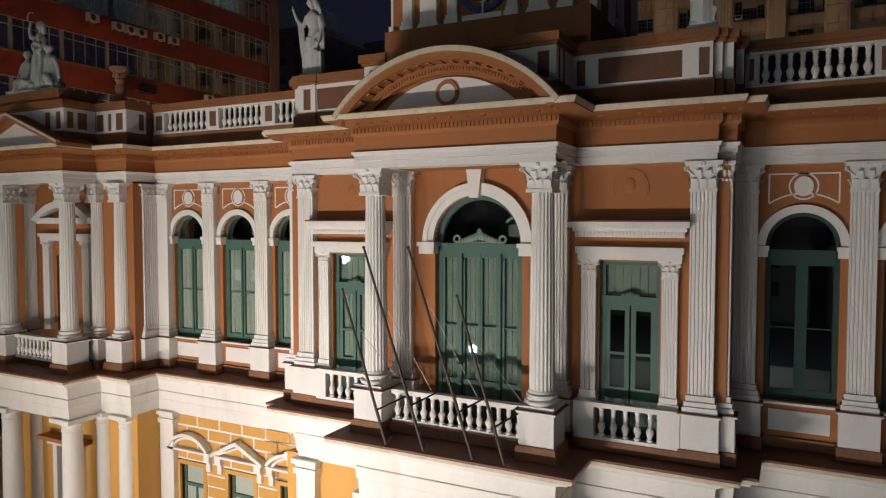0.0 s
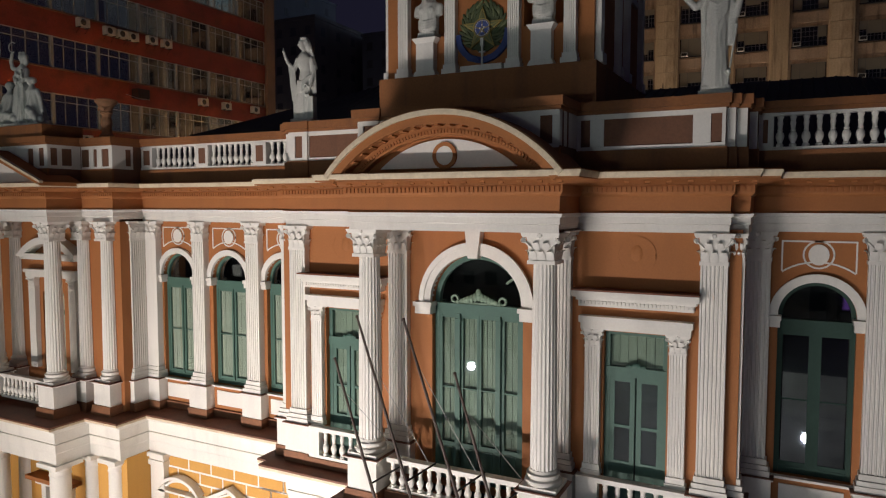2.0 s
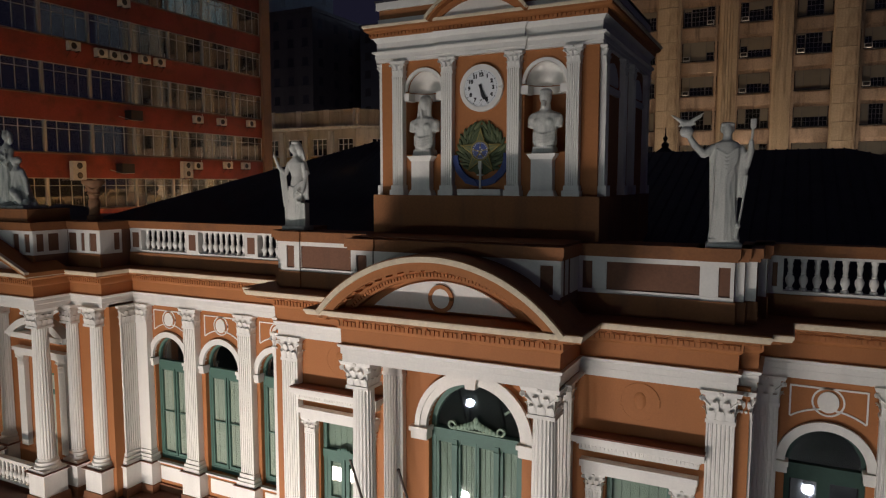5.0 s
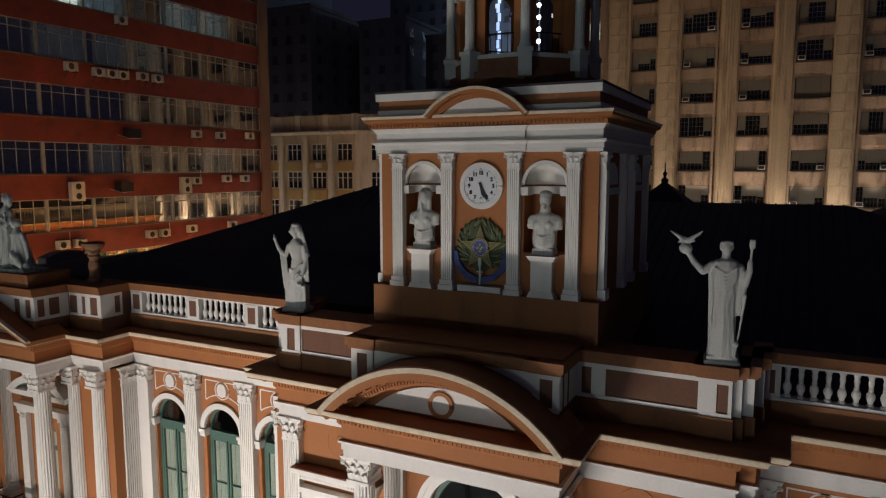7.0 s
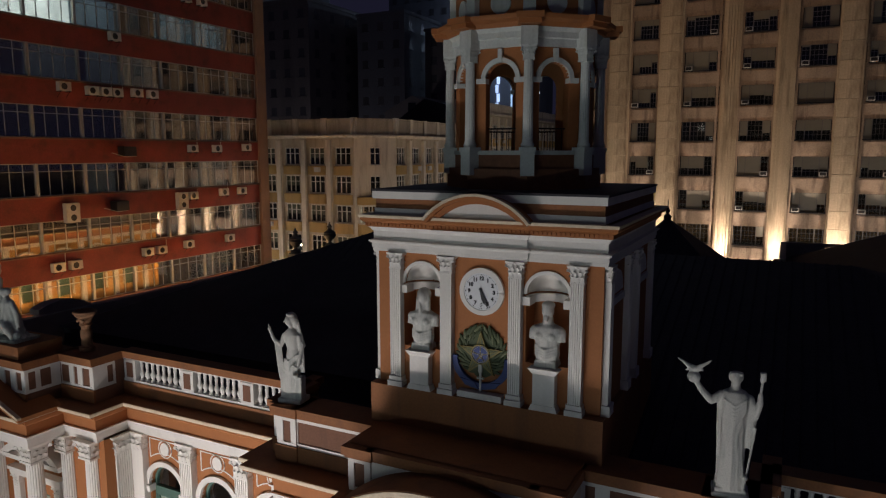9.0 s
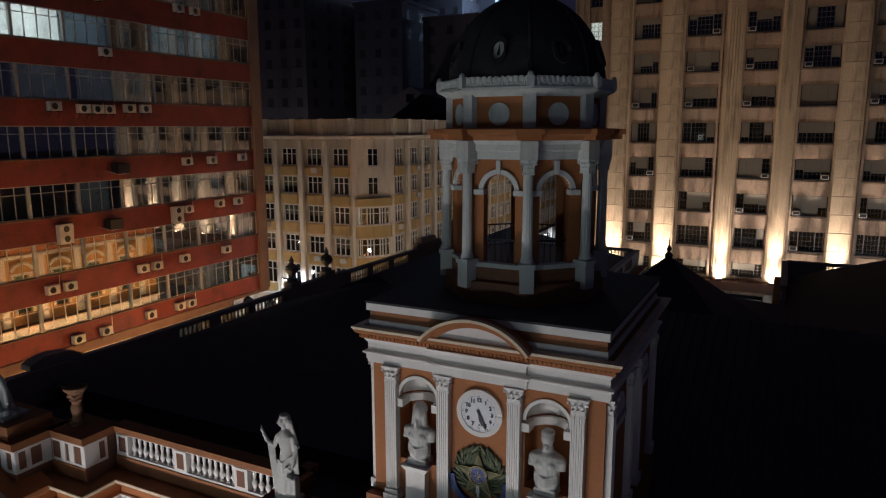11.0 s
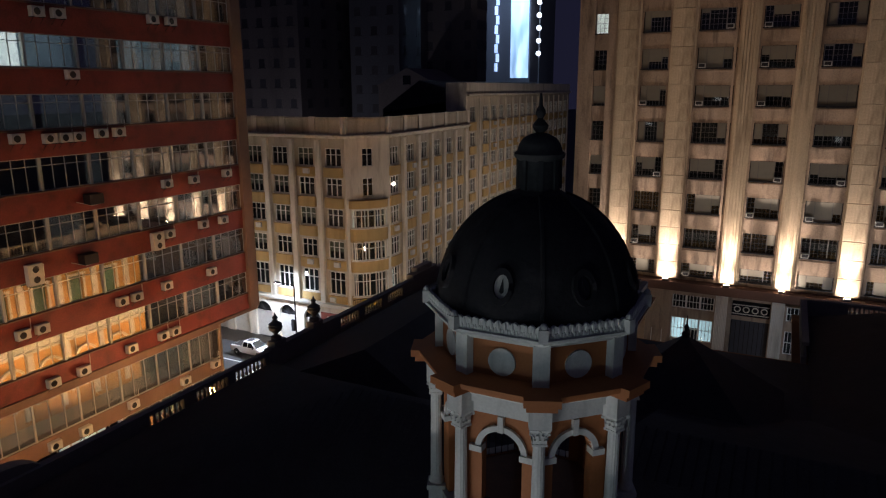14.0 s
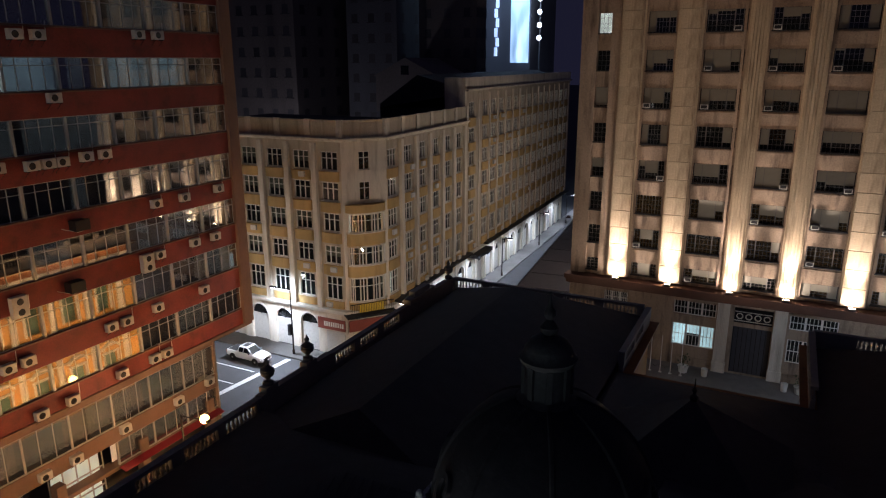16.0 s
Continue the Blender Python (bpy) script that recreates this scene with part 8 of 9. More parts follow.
# rounded corner with its bow
A0, A1 = Vector((-41.6, CYL)), Vector((CXR, 65.9))
ang = math.degrees(math.atan2(A1.y - A0.y, A1.x - A0.x))
L = (A1 - A0).length
m0 = pose(A0.x, A0.y, 0, 0, 0, ang)
g = Geo(m0)
zl = 5.3
for z0, z1 in sorted(ROWS_Z[:2]):
    g.box(0, L, 0, 0.3, zl, z0, True).box(0, L / 2 - 0.55, 0, 0.3, z0, z1, True).box(L / 2 + 0.55, L, 0, 0.3, z0, z1, True)
    zl = z1
    put_window(cream, m0 @ Matrix.Translation((L / 2, 0, z0)), 1.1, z1 - z0, 2, False)
g.box(0, L, 0, 0.3, zl, 22.5, True)
part("corner_wall", g, M["cream"], cream)
NS = 9
def bow_pts(r, dx=0.0):
    return [(L / 2 - r * math.cos(math.pi * k / NS), -r * 0.42 * math.sin(math.pi * k / NS) - dx) for k in range(NS + 1)]


for (z0, z1), (za, zb) in zip(ROWS_Z[2:], ((11.95, 13.42), (8.75, 10.1), (5.3, 6.3))):
    P = bow_pts(2.05)
    part("bow_band", Geo(m0).prism_z(P, za + 0.05, zb), M["yellow"], cream, "curved yellow band of the corner bow")
    part("bow_lintel", Geo(m0).prism_z(P, z1, z1 + 0.12), M["cream"], cream)
    part("bow_core", Geo(m0).prism_z(bow_pts(1.7), z0, z1), M["dark"], cream)
    for k in range(1, NS - 1):
        (xa, ya), (xb, yb) = P[k], P[k + 1]
        w = math.hypot(xb - xa, yb - ya)
        mm = m0 @ Matrix.Translation((xa, ya, z0)) @ Matrix.Rotation(math.atan2(yb - ya, xb - xa), 4, "Z") @ Matrix.Translation((w / 2, 0, 0))
        put_window(cream, mm, round(w, 2), z1 - z0, 2 if k % 2 else 1, False, rng.random() < 0.08, k % 3 == 0)
        part("bow_pier", Geo(mm).box(-w / 2 - 0.05, -w / 2 + 0.05, -0.04, 0.16, 0, z1 - z0), M["cream"], cream)
part("bow_roof", Geo(m0).prism_z(bow_pts(2.1), 15.45, 16.25), M["yellow"], cream, "solid curved balcony parapet over the bow")
TOPL = [(-56.5, CYL), (-41.6, CYL), (CXR, 65.9), along(86.5)]
part("cornice", Geo().sweep([(-0.2, 22.4), (0.30, 22.4), (0.36, 22.55), (0.55, 22.62), (0.55, 22.75), (-0.2, 22.8)], TOPL), M["cream"], cream, "cream cornice")
part("parapet", Geo().sweep([(-0.25, 22.8), (0.05, 22.8), (0.05, 24.25), (0.12, 24.3), (0.12, 24.45), (-0.25, 24.45)], TOPL), M["creamwall"], cream, "cream roof parapet")
for (xa, ya), (xb, yb) in zip(TOPL, TOPL[1:]):
    d = Vector((xb - xa, yb - ya))
    n = max(1, round(d.length / 3.4))
    mm0 = pose(xa, ya, 0, 0, 0, math.degrees(math.atan2(d.y, d.x)))
    for k in range(n + 1):
        part("parapet_pier", Geo(mm0).box(d.length * k / n - 0.35, d.length * k / n + 0.35, -0.16, 0.1, 22.8, 24.5), M["cream"], cream)
part("roof", Geo().prism_z([(-70, 62.4), (-41.7, 62.4), (-38.9, 66.0), along(86.4, -0.2), (-70, 86)], 22.3, 22.7), M["roof"], cream, "dark flat roof")
part("core", Geo().prism_z([(-70, 62.7), (-41.6, 62.7), (-39.2, 66.2), along(86.4, -0.5), (-70, 86)], 0.0, 22.3), M["dark"], cream)
face(cream, (-70.0, CYL), 0, 13.4, [3.3, 6.65, 10.0], ROWS_Z, 1.9, 3, 5.3, 22.5, M["creamwall"], M["yellow"])
# street floor with arches
part("street_cornice", Geo().sweep([(-0.2, 4.75), (0.15, 4.75), (0.2, 4.95), (0.55, 5.05), (0.6, 5.3), (-0.2, 5.32)], [(-70, CYL), (-41.6, CYL), (CXR, 65.9), along(136)]), M["white"], cream, "white cornice over the shops")
for k in range(8):
    c = -69.9 + 3.35 * k
    part("arch_wall", Geo().arched_wall(c - 1.675, c + 1.675, 0.1, 4.78, CYL, CYL + 0.35, c, 1.15, 0.1, 3.1, 12), M["cream"], cream, "cream arcade wall of the shops")
    part("shop_shutter", Geo().box(c - 1.15, c + 1.15, CYL + 0.28, CYL + 0.32, 0.1, 3.1), M["ac"], cream, "grey roller shutter")
    part("archivolt", Geo().arc(c, 3.1, 1.15, 1.32, CYL - 0.06, CYL + 0.02, 0, 180, 14), M["white"], cream)
    fan = Geo()
    for a in (30, 60, 90, 120, 150):
        fan.tube((c, CYL + 0.2, 3.1), (c + 1.13 * math.cos(radians(a)), CYL + 0.2, 3.1 + 1.13 * math.sin(radians(a))), 0.03, seg=4)
    part("fanlight_bars", fan, M["black"], cream)
for k in range(20):
    c = 1.75 + 3.45 * k
    mm = pose(CXR, 65.9, 0, 0, 0, 90 + TURNED)
    part("arch_wall", Geo(mm).arched_wall(c - 1.725, c + 1.725, 0.1, 4.78, 0, 0.35, c, 1.1, 0.1, 3.0, 10), M["cream"], cream, "cream arcade wall of the shops")
    part("shop_shutter", Geo(mm).box(c - 1.1, c + 1.1, 0.28, 0.32, 0.1, 3.0), M["ac"], cream)
    part("archivolt", Geo(mm).arc(c, 3.0, 1.1, 1.26, -0.06, 0.02, 0, 180, 12), M["white"], cream)
    part("shop_pilaster", Geo(mm).box(c - 1.9, c - 1.55, -0.10, 0.02, 0.1, 4.75), M["white"], cream)
part("corner_shop_wall", Geo(m0).box(0, L, 0, 0.3, 0.1, 4.78), M["cream"], cream)
part("corner_shutter", Geo(m0).box(0.5, L - 0.5, -0.04, 0.02, 0.1, 2.7), M["ac"], cream)
part("shop_sign", Geo(m0).box(0.1, L - 0.1, -0.35, -0.25, 3.0, 4.2).put([], []), M["signred"], cream, "dark red shop sign")
part("corner_shop_wall", Geo().box(-44.8, -41.6, CYL, CYL + 0.3, 0.1, 4.78), M["cream"], cream)
part("corner_shutter", Geo().box(-44.2, -41.9, CYL - 0.04, CYL + 0.02, 0.1, 2.75), M["ac"], cream, "pale roller shutter of the corner shop")
part("shop_sign", Geo().box(-45.1, -41.7, CYL - 0.3, CYL - 0.2, 3.0, 4.2), M["signred"], cream, "dark red shop sign")
for k in range(9):
    part("sign_bar", Geo().box(-44.3 + 0.28 * k, -44.12 + 0.28 * k, CYL - 0.33, CYL - 0.29, 3.35, 3.85), M["white"], cream)
part("banner", Geo(m0).box(L / 2 - 1.3, L / 2 + 1.3, -1.05, -1.0, 5.25, 6.2), M["signyellow"], cream, "yellow banner on the balcony rail")
part("canopy", Geo(m0).box(-0.3, L + 0.3, -1.3, 0.0, 4.75, 4.95), M["black"], cream)
rail = Geo(m0)
for k in range(26):
    rail.box(0.05 + L * k / 26, 0.09 + L * k / 26, -1.2, -1.16, 5.3, 6.2)
rail.box(0, L, -1.22, -1.14, 6.18, 6.24)
tagged(part("balcony_rail", rail, M["iron"], cream), kind="stuff")

# taller block further along the street
tall = thing("long_street_building", "long dim apartment block along the lit street", "building")
face(tall, along(86.5, -0.05), 90 + TURNED, 51.0, [1.9] + [6.6 + 3.2 * k for k in range(14)], [(z0 + 0.3, z1 + 0.2) for z0, z1 in ROWS_Z] + [(23.0, 24.9)], 1.75, 3, 5.3, 26.2, M["creamwall"], M["yellow"], 0.34, False, 0.02, 0.16, (13,))
for ya_, yb_ in ((66.5, 87.0), (92.6, 137.0)):
    part("canopy", Geo(SIDE).box(CXR, CXR + 0.9, ya_, yb_, 5.35, 5.6), M["black"], tall if ya_ > 90 else cream, "dark ledge over the shop arcade")
part("end_wall", Geo(SIDE).box(-41.5, CXR, 86.1, 86.5, 22.3, 27.9), M["cream"], tall)
part("parapet", Geo().sweep([(-0.3, 26.2), (0.4, 26.25), (0.4, 26.5), (0.05, 26.55), (0.05, 27.9), (-0.3, 27.9)], [along(86.2), along(137.5)]), M["cream"], tall)
part("roof", Geo(SIDE).prism_y([(-51, 24.0), (CXR - 0.3, 26.0), (CXR - 0.3, 26.5), (-45.5, 28.2), (-51, 24.5)], 86.55, 137.4), M["roof"], tall)
part("core", Geo(SIDE).box(-51, CXR - 0.45, 86.6, 137.3, 0, 24.0), M["dark"], tall)
part("awning", Geo(SIDE).box(CXR, CXR + 1.6, 87.2, 92.4, 4.7, 5.2), M["black"], tall)

# ---------- tall stone office building ----------
big = thing("stone_office_building", "tall beige stone office block with uplit piers", "building")
BF, ZT = 75.7, 52.0
RZ = [11.8 + 3.43 * k for k in range(12)]
bays = [(-9.47, 3.7, 3), (-14.85, 3.0, 3), (-4.22, 3.4, 3), (0.80, 3.6, 3), (6.1, 3.0, 3), (11.4, 3.0, 3)]
wl = Geo()
cells = sorted([(c - w / 2, c + w / 2) for c, w, _ in bays] + [(-20.7, -19.5)])
zl = 8.4
rows_b = [(8.9, 10.15)] + [(z, z + 1.85) for z in RZ]
for z0, z1 in rows_b:
    wl.box(-22.2, 16, BF + 0.25, BF + 0.6, zl, z0, True)
    at = -22.2
    for a, b_ in cells:
        wl.box(at, a, BF + 0.25, BF + 0.6, z0, z1, True)
        at = b_
    wl.box(at, 16, BF + 0.25, BF + 0.6, z0, z1, True)
    zl = z1
wl.box(-22.2, 16, BF + 0.25, BF + 0.6, zl, ZT, True)
part("wall", wl, M["panel"], big, "pale rendered wall between the piers")
part("side_wall", Geo().box(-22.3, -22.0, BF + 0.2, 100, 0, ZT).box(15.7, 16, BF + 0.2, 100, 0, ZT), M["panel"], big)
part("roof", Geo().box(-22.3, 16, BF, 100, ZT, ZT + 0.5), M["panel"], big)
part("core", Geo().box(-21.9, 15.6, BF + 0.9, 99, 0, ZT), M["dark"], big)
part("left_strip", Geo().box(-22.3, -20.75, BF + 0.02, BF + 0.3, 8.4, ZT).box(-19.45, -18.5, BF + 0.02, BF + 0.3, 8.4, ZT), M["panel"], big)
SLABS = {}
for px, hw_, reeded in PIERS:
    pr = part("pier", Geo().box(px - hw_ - 0.16, px + hw_ + 0.16, BF - 0.05, BF + 0.3, 8.6, ZT), M["limestone"], big, "beige stone pier with grooves" if reeded else "broad beige stone pier")
    if reeded:
        for k in range(5):
            x = px - hw_ + 2 * hw_ * (k + 0.5) / 5
            part("reed", Geo().box(x - hw_ / 5 + 0.03, x + hw_ / 5 - 0.03, BF - 0.30 + 0.04 * abs(k - 2), BF - 0.04, 8.6, ZT), M["limestone"], pr)
    else:
        key = round(hw_, 2)
        if key not in SLABS:
            SLABS[key] = mesh("slab", Geo().box(-hw_, hw_, -0.28, 0.0, 0.015, 1.69), M["limestone"], False)
        for k in range(25):
            placed("slab", SLABS[key], (px, BF - 0.05, 8.6 + 1.715 * k), pr)


def office_window(c, z, w, h, three, drops=(0, 0, 0), unit=0):
    """A three-part steel window in the tall block; drops: how far each part's blind hangs, unit: a box air conditioner on the sill."""
    y_ = BF + 0.36
    key = ("o", round(w, 2), round(h, 2), three)
    if key not in WINS:
        n = 8 if three else 3
        f = Geo().holed_wall(-w / 2, w / 2, 0, h, 0, 0.05, [(-w / 2 + w * k / n + (0.05 if three and k in (0, 2, 6) else 0.013), -w / 2 + w * (k + 1) / n - (0.05 if three and k in (1, 5, 7) else 0.013),
                                                           h * r / 4 + 0.013, h * (r + 1) / 4 - 0.013) for k in range(n) for r in range(4)])
        WINS[key] = (mesh("window", f, M["steel"], False), mesh("pane", Geo().box(-w / 2 + 0.05, w / 2 - 0.05, 0.03, 0.035, 0.05, h - 0.05), M["glass"], False),
                     mesh("sill", Geo().box(-w / 2 - 0.1, w / 2 + 0.1, -0.30, 0.05, -0.10, 0.0), M["black"], False))
    fr, pn, sl = WINS[key]
    ob = placed("window", fr, (c, y_, z), big)
    placed("pane", pn, (0, 0, 0), ob)
    placed("sill", sl, (0, 0, 0), ob)
    parts_x = ((-w / 2, -w * 0.25), (-w * 0.25, w * 0.25), (w * 0.25, w / 2)) if three else ((-w / 2, w / 2),)
    for (a, b_), drop in zip(parts_x, drops):
        if drop:
            part("blind", Geo().box(a + 0.03, b_ - 0.03, -0.06, -0.03, h * (1 - drop) + 0.03, h - 0.03), M["blind"], ob)
    if unit:
        x = unit * w * 0.37
        ac_ = tagged(part("window_air_conditioner", Geo().box(c + x - 0.32, c + x + 0.32, y_ - 0.42, y_ + 0.0, z + 0.02, z + 0.42), M["ac"]), "boxy window air conditioner on a sill", "air conditioner", "window air conditioners")
        part("grille", Geo().box(c + x - 0.26, c + x + 0.26, y_ - 0.43, y_ - 0.41, z + 0.08, z + 0.36), M["black"], ac_)


# blinds of the rows from below, a digit a window part: 0 open, 9 closed; < or >: a box unit on that end of the sill
BLINDS = ["090 055< 550 959", "050< 000 005 000<", "000 095 <05 <99", "360> 660 990> 566>", "909 007 706 555", "972< <9< <95< 999", "964 <99 466< <10", "933 210> 043< 909", "990 950 <99 305", "059> 909 990 500", "909 066 190 999", "999 059 900 055", "950 909 550 990"]
order = [-14.85, -9.47, -4.22, 0.80]
for row, (z0, z1) in enumerate(rows_b):
    codes = BLINDS[row].split()
    for c, w, n in bays:
        code = codes[order.index(c)] if c in order else codes[row % 4]
        digits = [int(q) / 9 for q in code if q.isdigit()]
        office_window(c, z0, w * 0.8, z1 - z0, True, (digits + [0.6, 0.6])[:3], -1 if "<" in code else (1 if ">" in code else 0))
    office_window(-20.1, z0, 1.2, z1 - z0, False, ((0.0, 0.0, 0.0, 0.5, 0.0, 0.95, 0.0, 0.0, 0.6, 0.0, 1.0, 0.0, 0.5)[row],))
lit = part("lit_window", Geo().box(-20.66, -19.54, BF + 0.45, BF + 0.46, RZ[6] + 0.03, RZ[6] + 1.82), M["litpane"], big, "single bright window")
# reveals between the piers and the windows
for c, w, n in bays:
    for s in (-1, 1):
        x = c + s * w * 0.45
        part("reveal", Geo().box(x - 0.12, x + 0.12, BF + 0.12, BF + 0.26, 8.4, ZT), M["panel"], big)
    for z0, z1 in rows_b[:-1]:
        part("spandrel", Geo().box(c - w * 0.42, c + w * 0.42, BF + 0.16, BF + 0.26, z1 + 0.35, z1 + 1.35), M["panel"], big)
part("ledge", Geo().box(-22.6, 16.3, BF - 1.2, BF + 0.3, 8.0, 8.45).box(-22.5, 16.2, BF - 0.9, BF + 0.3, 7.5, 8.0), M["redledge"], big, "red-brown stone ledge above the ground floors")
base = Geo().holed_wall(-22.3, 16, 0, 7.5, BF, BF + 0.5, [(-18.6, -16.2, 1.0, 6.9), (-11.6, -7.6, 1.0, 6.9), (-6.0, -2.6, 0.2, 7.0), (-1.2, 2.8, 1.0, 6.9), (7.5, 10.0, 1.0, 6.9)])
part("ground_floor_wall", base, M["panel"], big, "beige stone ground floor wall")
for c, w in ((-17.4, 2.4), (-9.6, 4.0), (0.8, 4.0), (8.75, 2.5)):
    for z0, z1, lit_ in ((5.5, 6.9, False), (2.2, 4.5, c == -9.6)):
        cuts = [c - w / 2 + w * k / 12 for k in range(13)]
        gap = [0.10 if k % 4 == 0 else 0.025 for k in range(13)]
        zm = (z0 + z1) / 2
        f = Geo().holed_wall(c - w / 2, c + w / 2, z0, z1, BF + 0.2, BF + 0.3, [(cuts[k] + gap[k], cuts[k + 1] - gap[k + 1], za, zb) for k in range(12) for za, zb in ((z0 + 0.08, zm - 0.03), (zm + 0.03, z1 - 0.08))])
        wd = part("ground_window", f, M["shutter"], big)
        part("pane", Geo().box(c - w / 2, c + w / 2, BF + 0.24, BF + 0.25, z0, z1), M["glass"], wd)
        if lit_:
            part("room", Geo().box(c - w / 2, c - w / 6, BF + 0.4, BF + 0.42, z0, z1).box(c - w / 6, c + w / 6, BF + 0.4, BF + 0.42, zm + 0.1, z1).box(c + w / 6, c + w / 2, BF + 0.4, BF + 0.42, z0, z1), M["paleroom"], wd, "bright room behind the panes")
        part("room_back", Geo().box(c - w / 2, c + w / 2, BF + 0.44, BF + 0.46, z0, z1), M["dark"], wd)
    for z0, z1 in ((1.0, 2.2), (4.5, 5.5)):
        part("window_apron", Geo().box(c - w / 2, c + w / 2, BF + 0.1, BF + 0.4, z0, z1), M["panel"], big)
for x in (-6.95, -1.95):
    part("door_pilaster", Geo().prism_z(flutes(x - 0.55, x + 0.55, BF - 0.35, 0.4, 7, 0.05), 1.2, 7.3).box(x - 0.62, x + 0.62, BF - 0.42, BF, 0.1, 1.2), M["cream"], big, "fluted stone door pilaster")
dr = part("entrance_door", Geo().box(-6.0, -2.6, BF + 0.35, BF + 0.45, 0.2, 5.0), surface("dark_metal_door", (0.06, 0.06, 0.07), 0.5, 0.2, 2, 20, 0.2, 0.004), big, "dark metal entrance door under a grille")
for k in range(9):
    part("door_bar", Geo().box(-5.95 + 0.41 * k, -5.90 + 0.41 * k, BF + 0.30, BF + 0.36, 0.2, 4.9), M["iron"], dr)
part("transom_panel", Geo().box(-6.0, -2.6, BF + 0.2, BF + 0.3, 5.0, 5.4), M["panel"], big)
gr = Geo()
for k in range(4):
    gr.arc(-5.5 + 0.8 * k, 6.1, 0.22, 0.32, BF + 0.15, BF + 0.2, 0, 360, 12)
gr.box(-5.95, -2.65, BF + 0.15, BF + 0.2, 5.6, 5.68).box(-5.95, -2.65, BF + 0.15, BF + 0.2, 6.5, 6.58)
part("iron_grille", gr, M["cream"], big)
for px, hw_, _ in PIERS:
    u = part("uplight", Geo().box(-0.30, 0.30, -0.14, 0.14, 0, 0.22), M["iron"])
    u.location = (px, BF - 0.92, 8.45)
    tagged(u, "floodlight on the ledge at the foot of a pier", "floodlight", "pier uplights")
    part("lens", Geo().box(-0.26, 0.26, -0.11, 0.11, 0.221, 0.235), M["amberlamp"], u)
for x, y_ in ((-10.0, 73.9), (0.3, 73.8)):
    pl = part("planter", Geo().lathe([(0.38, 0.14), (0.5, 0.75), (0.55, 0.8), (0.48, 0.8), (0.44, 0.7)], x, y_, 16), M["white"])
    tagged(pl, "white round planter with a dark shrub by the entrance", "planter", "entrance planters")
    sh = Geo()
    for k in range(70):
        a, r_, h_ = rng.uniform(0, 6.3), rng.uniform(0, 0.6), rng.uniform(0.8, 2.0)
        c = Vector((x + r_ * math.cos(a), y_ + r_ * math.sin(a), h_))
        d = Vector((rng.uniform(-1, 1), rng.uniform(-1, 1), rng.uniform(-0.3, 1))).normalized() * 0.28
        e = d.cross(Vector((0, 0, 1))).normalized() * 0.07
        sh.put([c - d * 0.5, c + e, c + d * 0.5, c - e], [(0, 1, 2, 3)])
    tagged(part("shrub", sh, M["leafplant"], pl), kind="stuff")
for k in range(4):
    x = -13.0 + 0.97 * k
    bp = part("thin_pole", Geo().lathe([(0.16, 0.14), (0.16, 0.2), (0.045, 0.24), (0.03, 3.9), (0.05, 3.94), (0.02, 4.0)], x, 72.9, 8), M["shutter"])
    tagged(bp, "slim pale upright pole in front of the entrance", "pole", "entrance poles")
    if k < 3:
        part("chain", Geo().tube((x, 72.9, 1.0), (x + 0.48, 72.9, 0.7), 0.012, seg=4).tube((x + 0.48, 72.9, 0.7), (x + 0.97, 72.9, 1.0), 0.012, seg=4), M["iron"], bp)
for x, y_ in ((-8.0, 73.8), (-1.0, 73.7)):
    pt = part("litter_bin", Geo().lathe([(0.26, 0.14), (0.32, 0.9), (0.34, 0.92), (0.30, 0.95)], x, y_, 14), M["white"])
    tagged(pt, "white round bin by the entrance", "bin", "entrance bins")

# ---------- dark towers behind ----------
def dark_block(x0, x1, y0, y1, h, m_, cols_f, cols_s, step=3.3, name="background_building", label="unlit apartment tower in the distance", lit=0.0):
    root = thing(name, label, "building", group="distant buildings")
    part("wall", Geo().box(x0, x1, y0, y1, 0, h), m_, root)
    part("parapet", Geo().box(x0 - 0.2, x1 + 0.2, y0 - 0.2, y1 + 0.2, h, h + 0.6), m_, root)
    rows = int((h - 6) / step)
    fr = mesh("window", Geo().box(-0.6, 0.6, -0.03, 0.02, 0, 1.4).box(-0.85, 0.85, -0.10, 0.02, -0.12, 0.0).box(-0.03, 0.03, -0.05, 0.0, 0, 1.5), M["farpane"], False)
    lt = mesh("window", Geo().box(-0.5, 0.5, -0.03, 0.02, 0.2, 1.2), M["litpane"], False)
    for r in range(max(0, rows - 14), rows):
        z = h - 2.6 - step * (rows - 1 - r)
        for c in range(cols_f):
            x = x0 + (x1 - x0) * (c + 0.5) / cols_f
            placed("window", lt if rng.random() < lit else fr, (x, y0, z), root)
        for c in range(cols_s):
            y_ = y0 + (y1 - y0) * (c + 0.5) / cols_s
            placed("window", lt if rng.random() < lit else fr, (x1, y_, z), root, "", 90)
    return root


dark_block(-92, -76, 100, 128, 46.5, M["night"], 5, 6)
dark_block(-74, -64, 112, 126, 45.5, M["night2"], 3, 3)
dark_block(-63, -52, 118, 122, 43, M["night"], 3, 4)
dark_block(-112, -93, 96, 130, 58, M["night2"], 5, 5)
dark_block(-90, -70, 150, 170, 95, M["night2"], 6, 6, lit=0.03)
gab = thing("gabled_roof_house", "dim house with a gable above the roofs", "house")
part("wall", Geo().box(-64, -53, 105, 116, 22, 27.6), M["night"], gab)
part("roof", Geo().prism_y([(-64.3, 27.6), (-52.7, 27.6), (-58.5, 30.4)], 104.8, 116), M["night"], gab)
part("window", Geo().box(-59.2, -57.8, 104.75, 104.82, 27.8, 29.2), M["carglass"], gab)
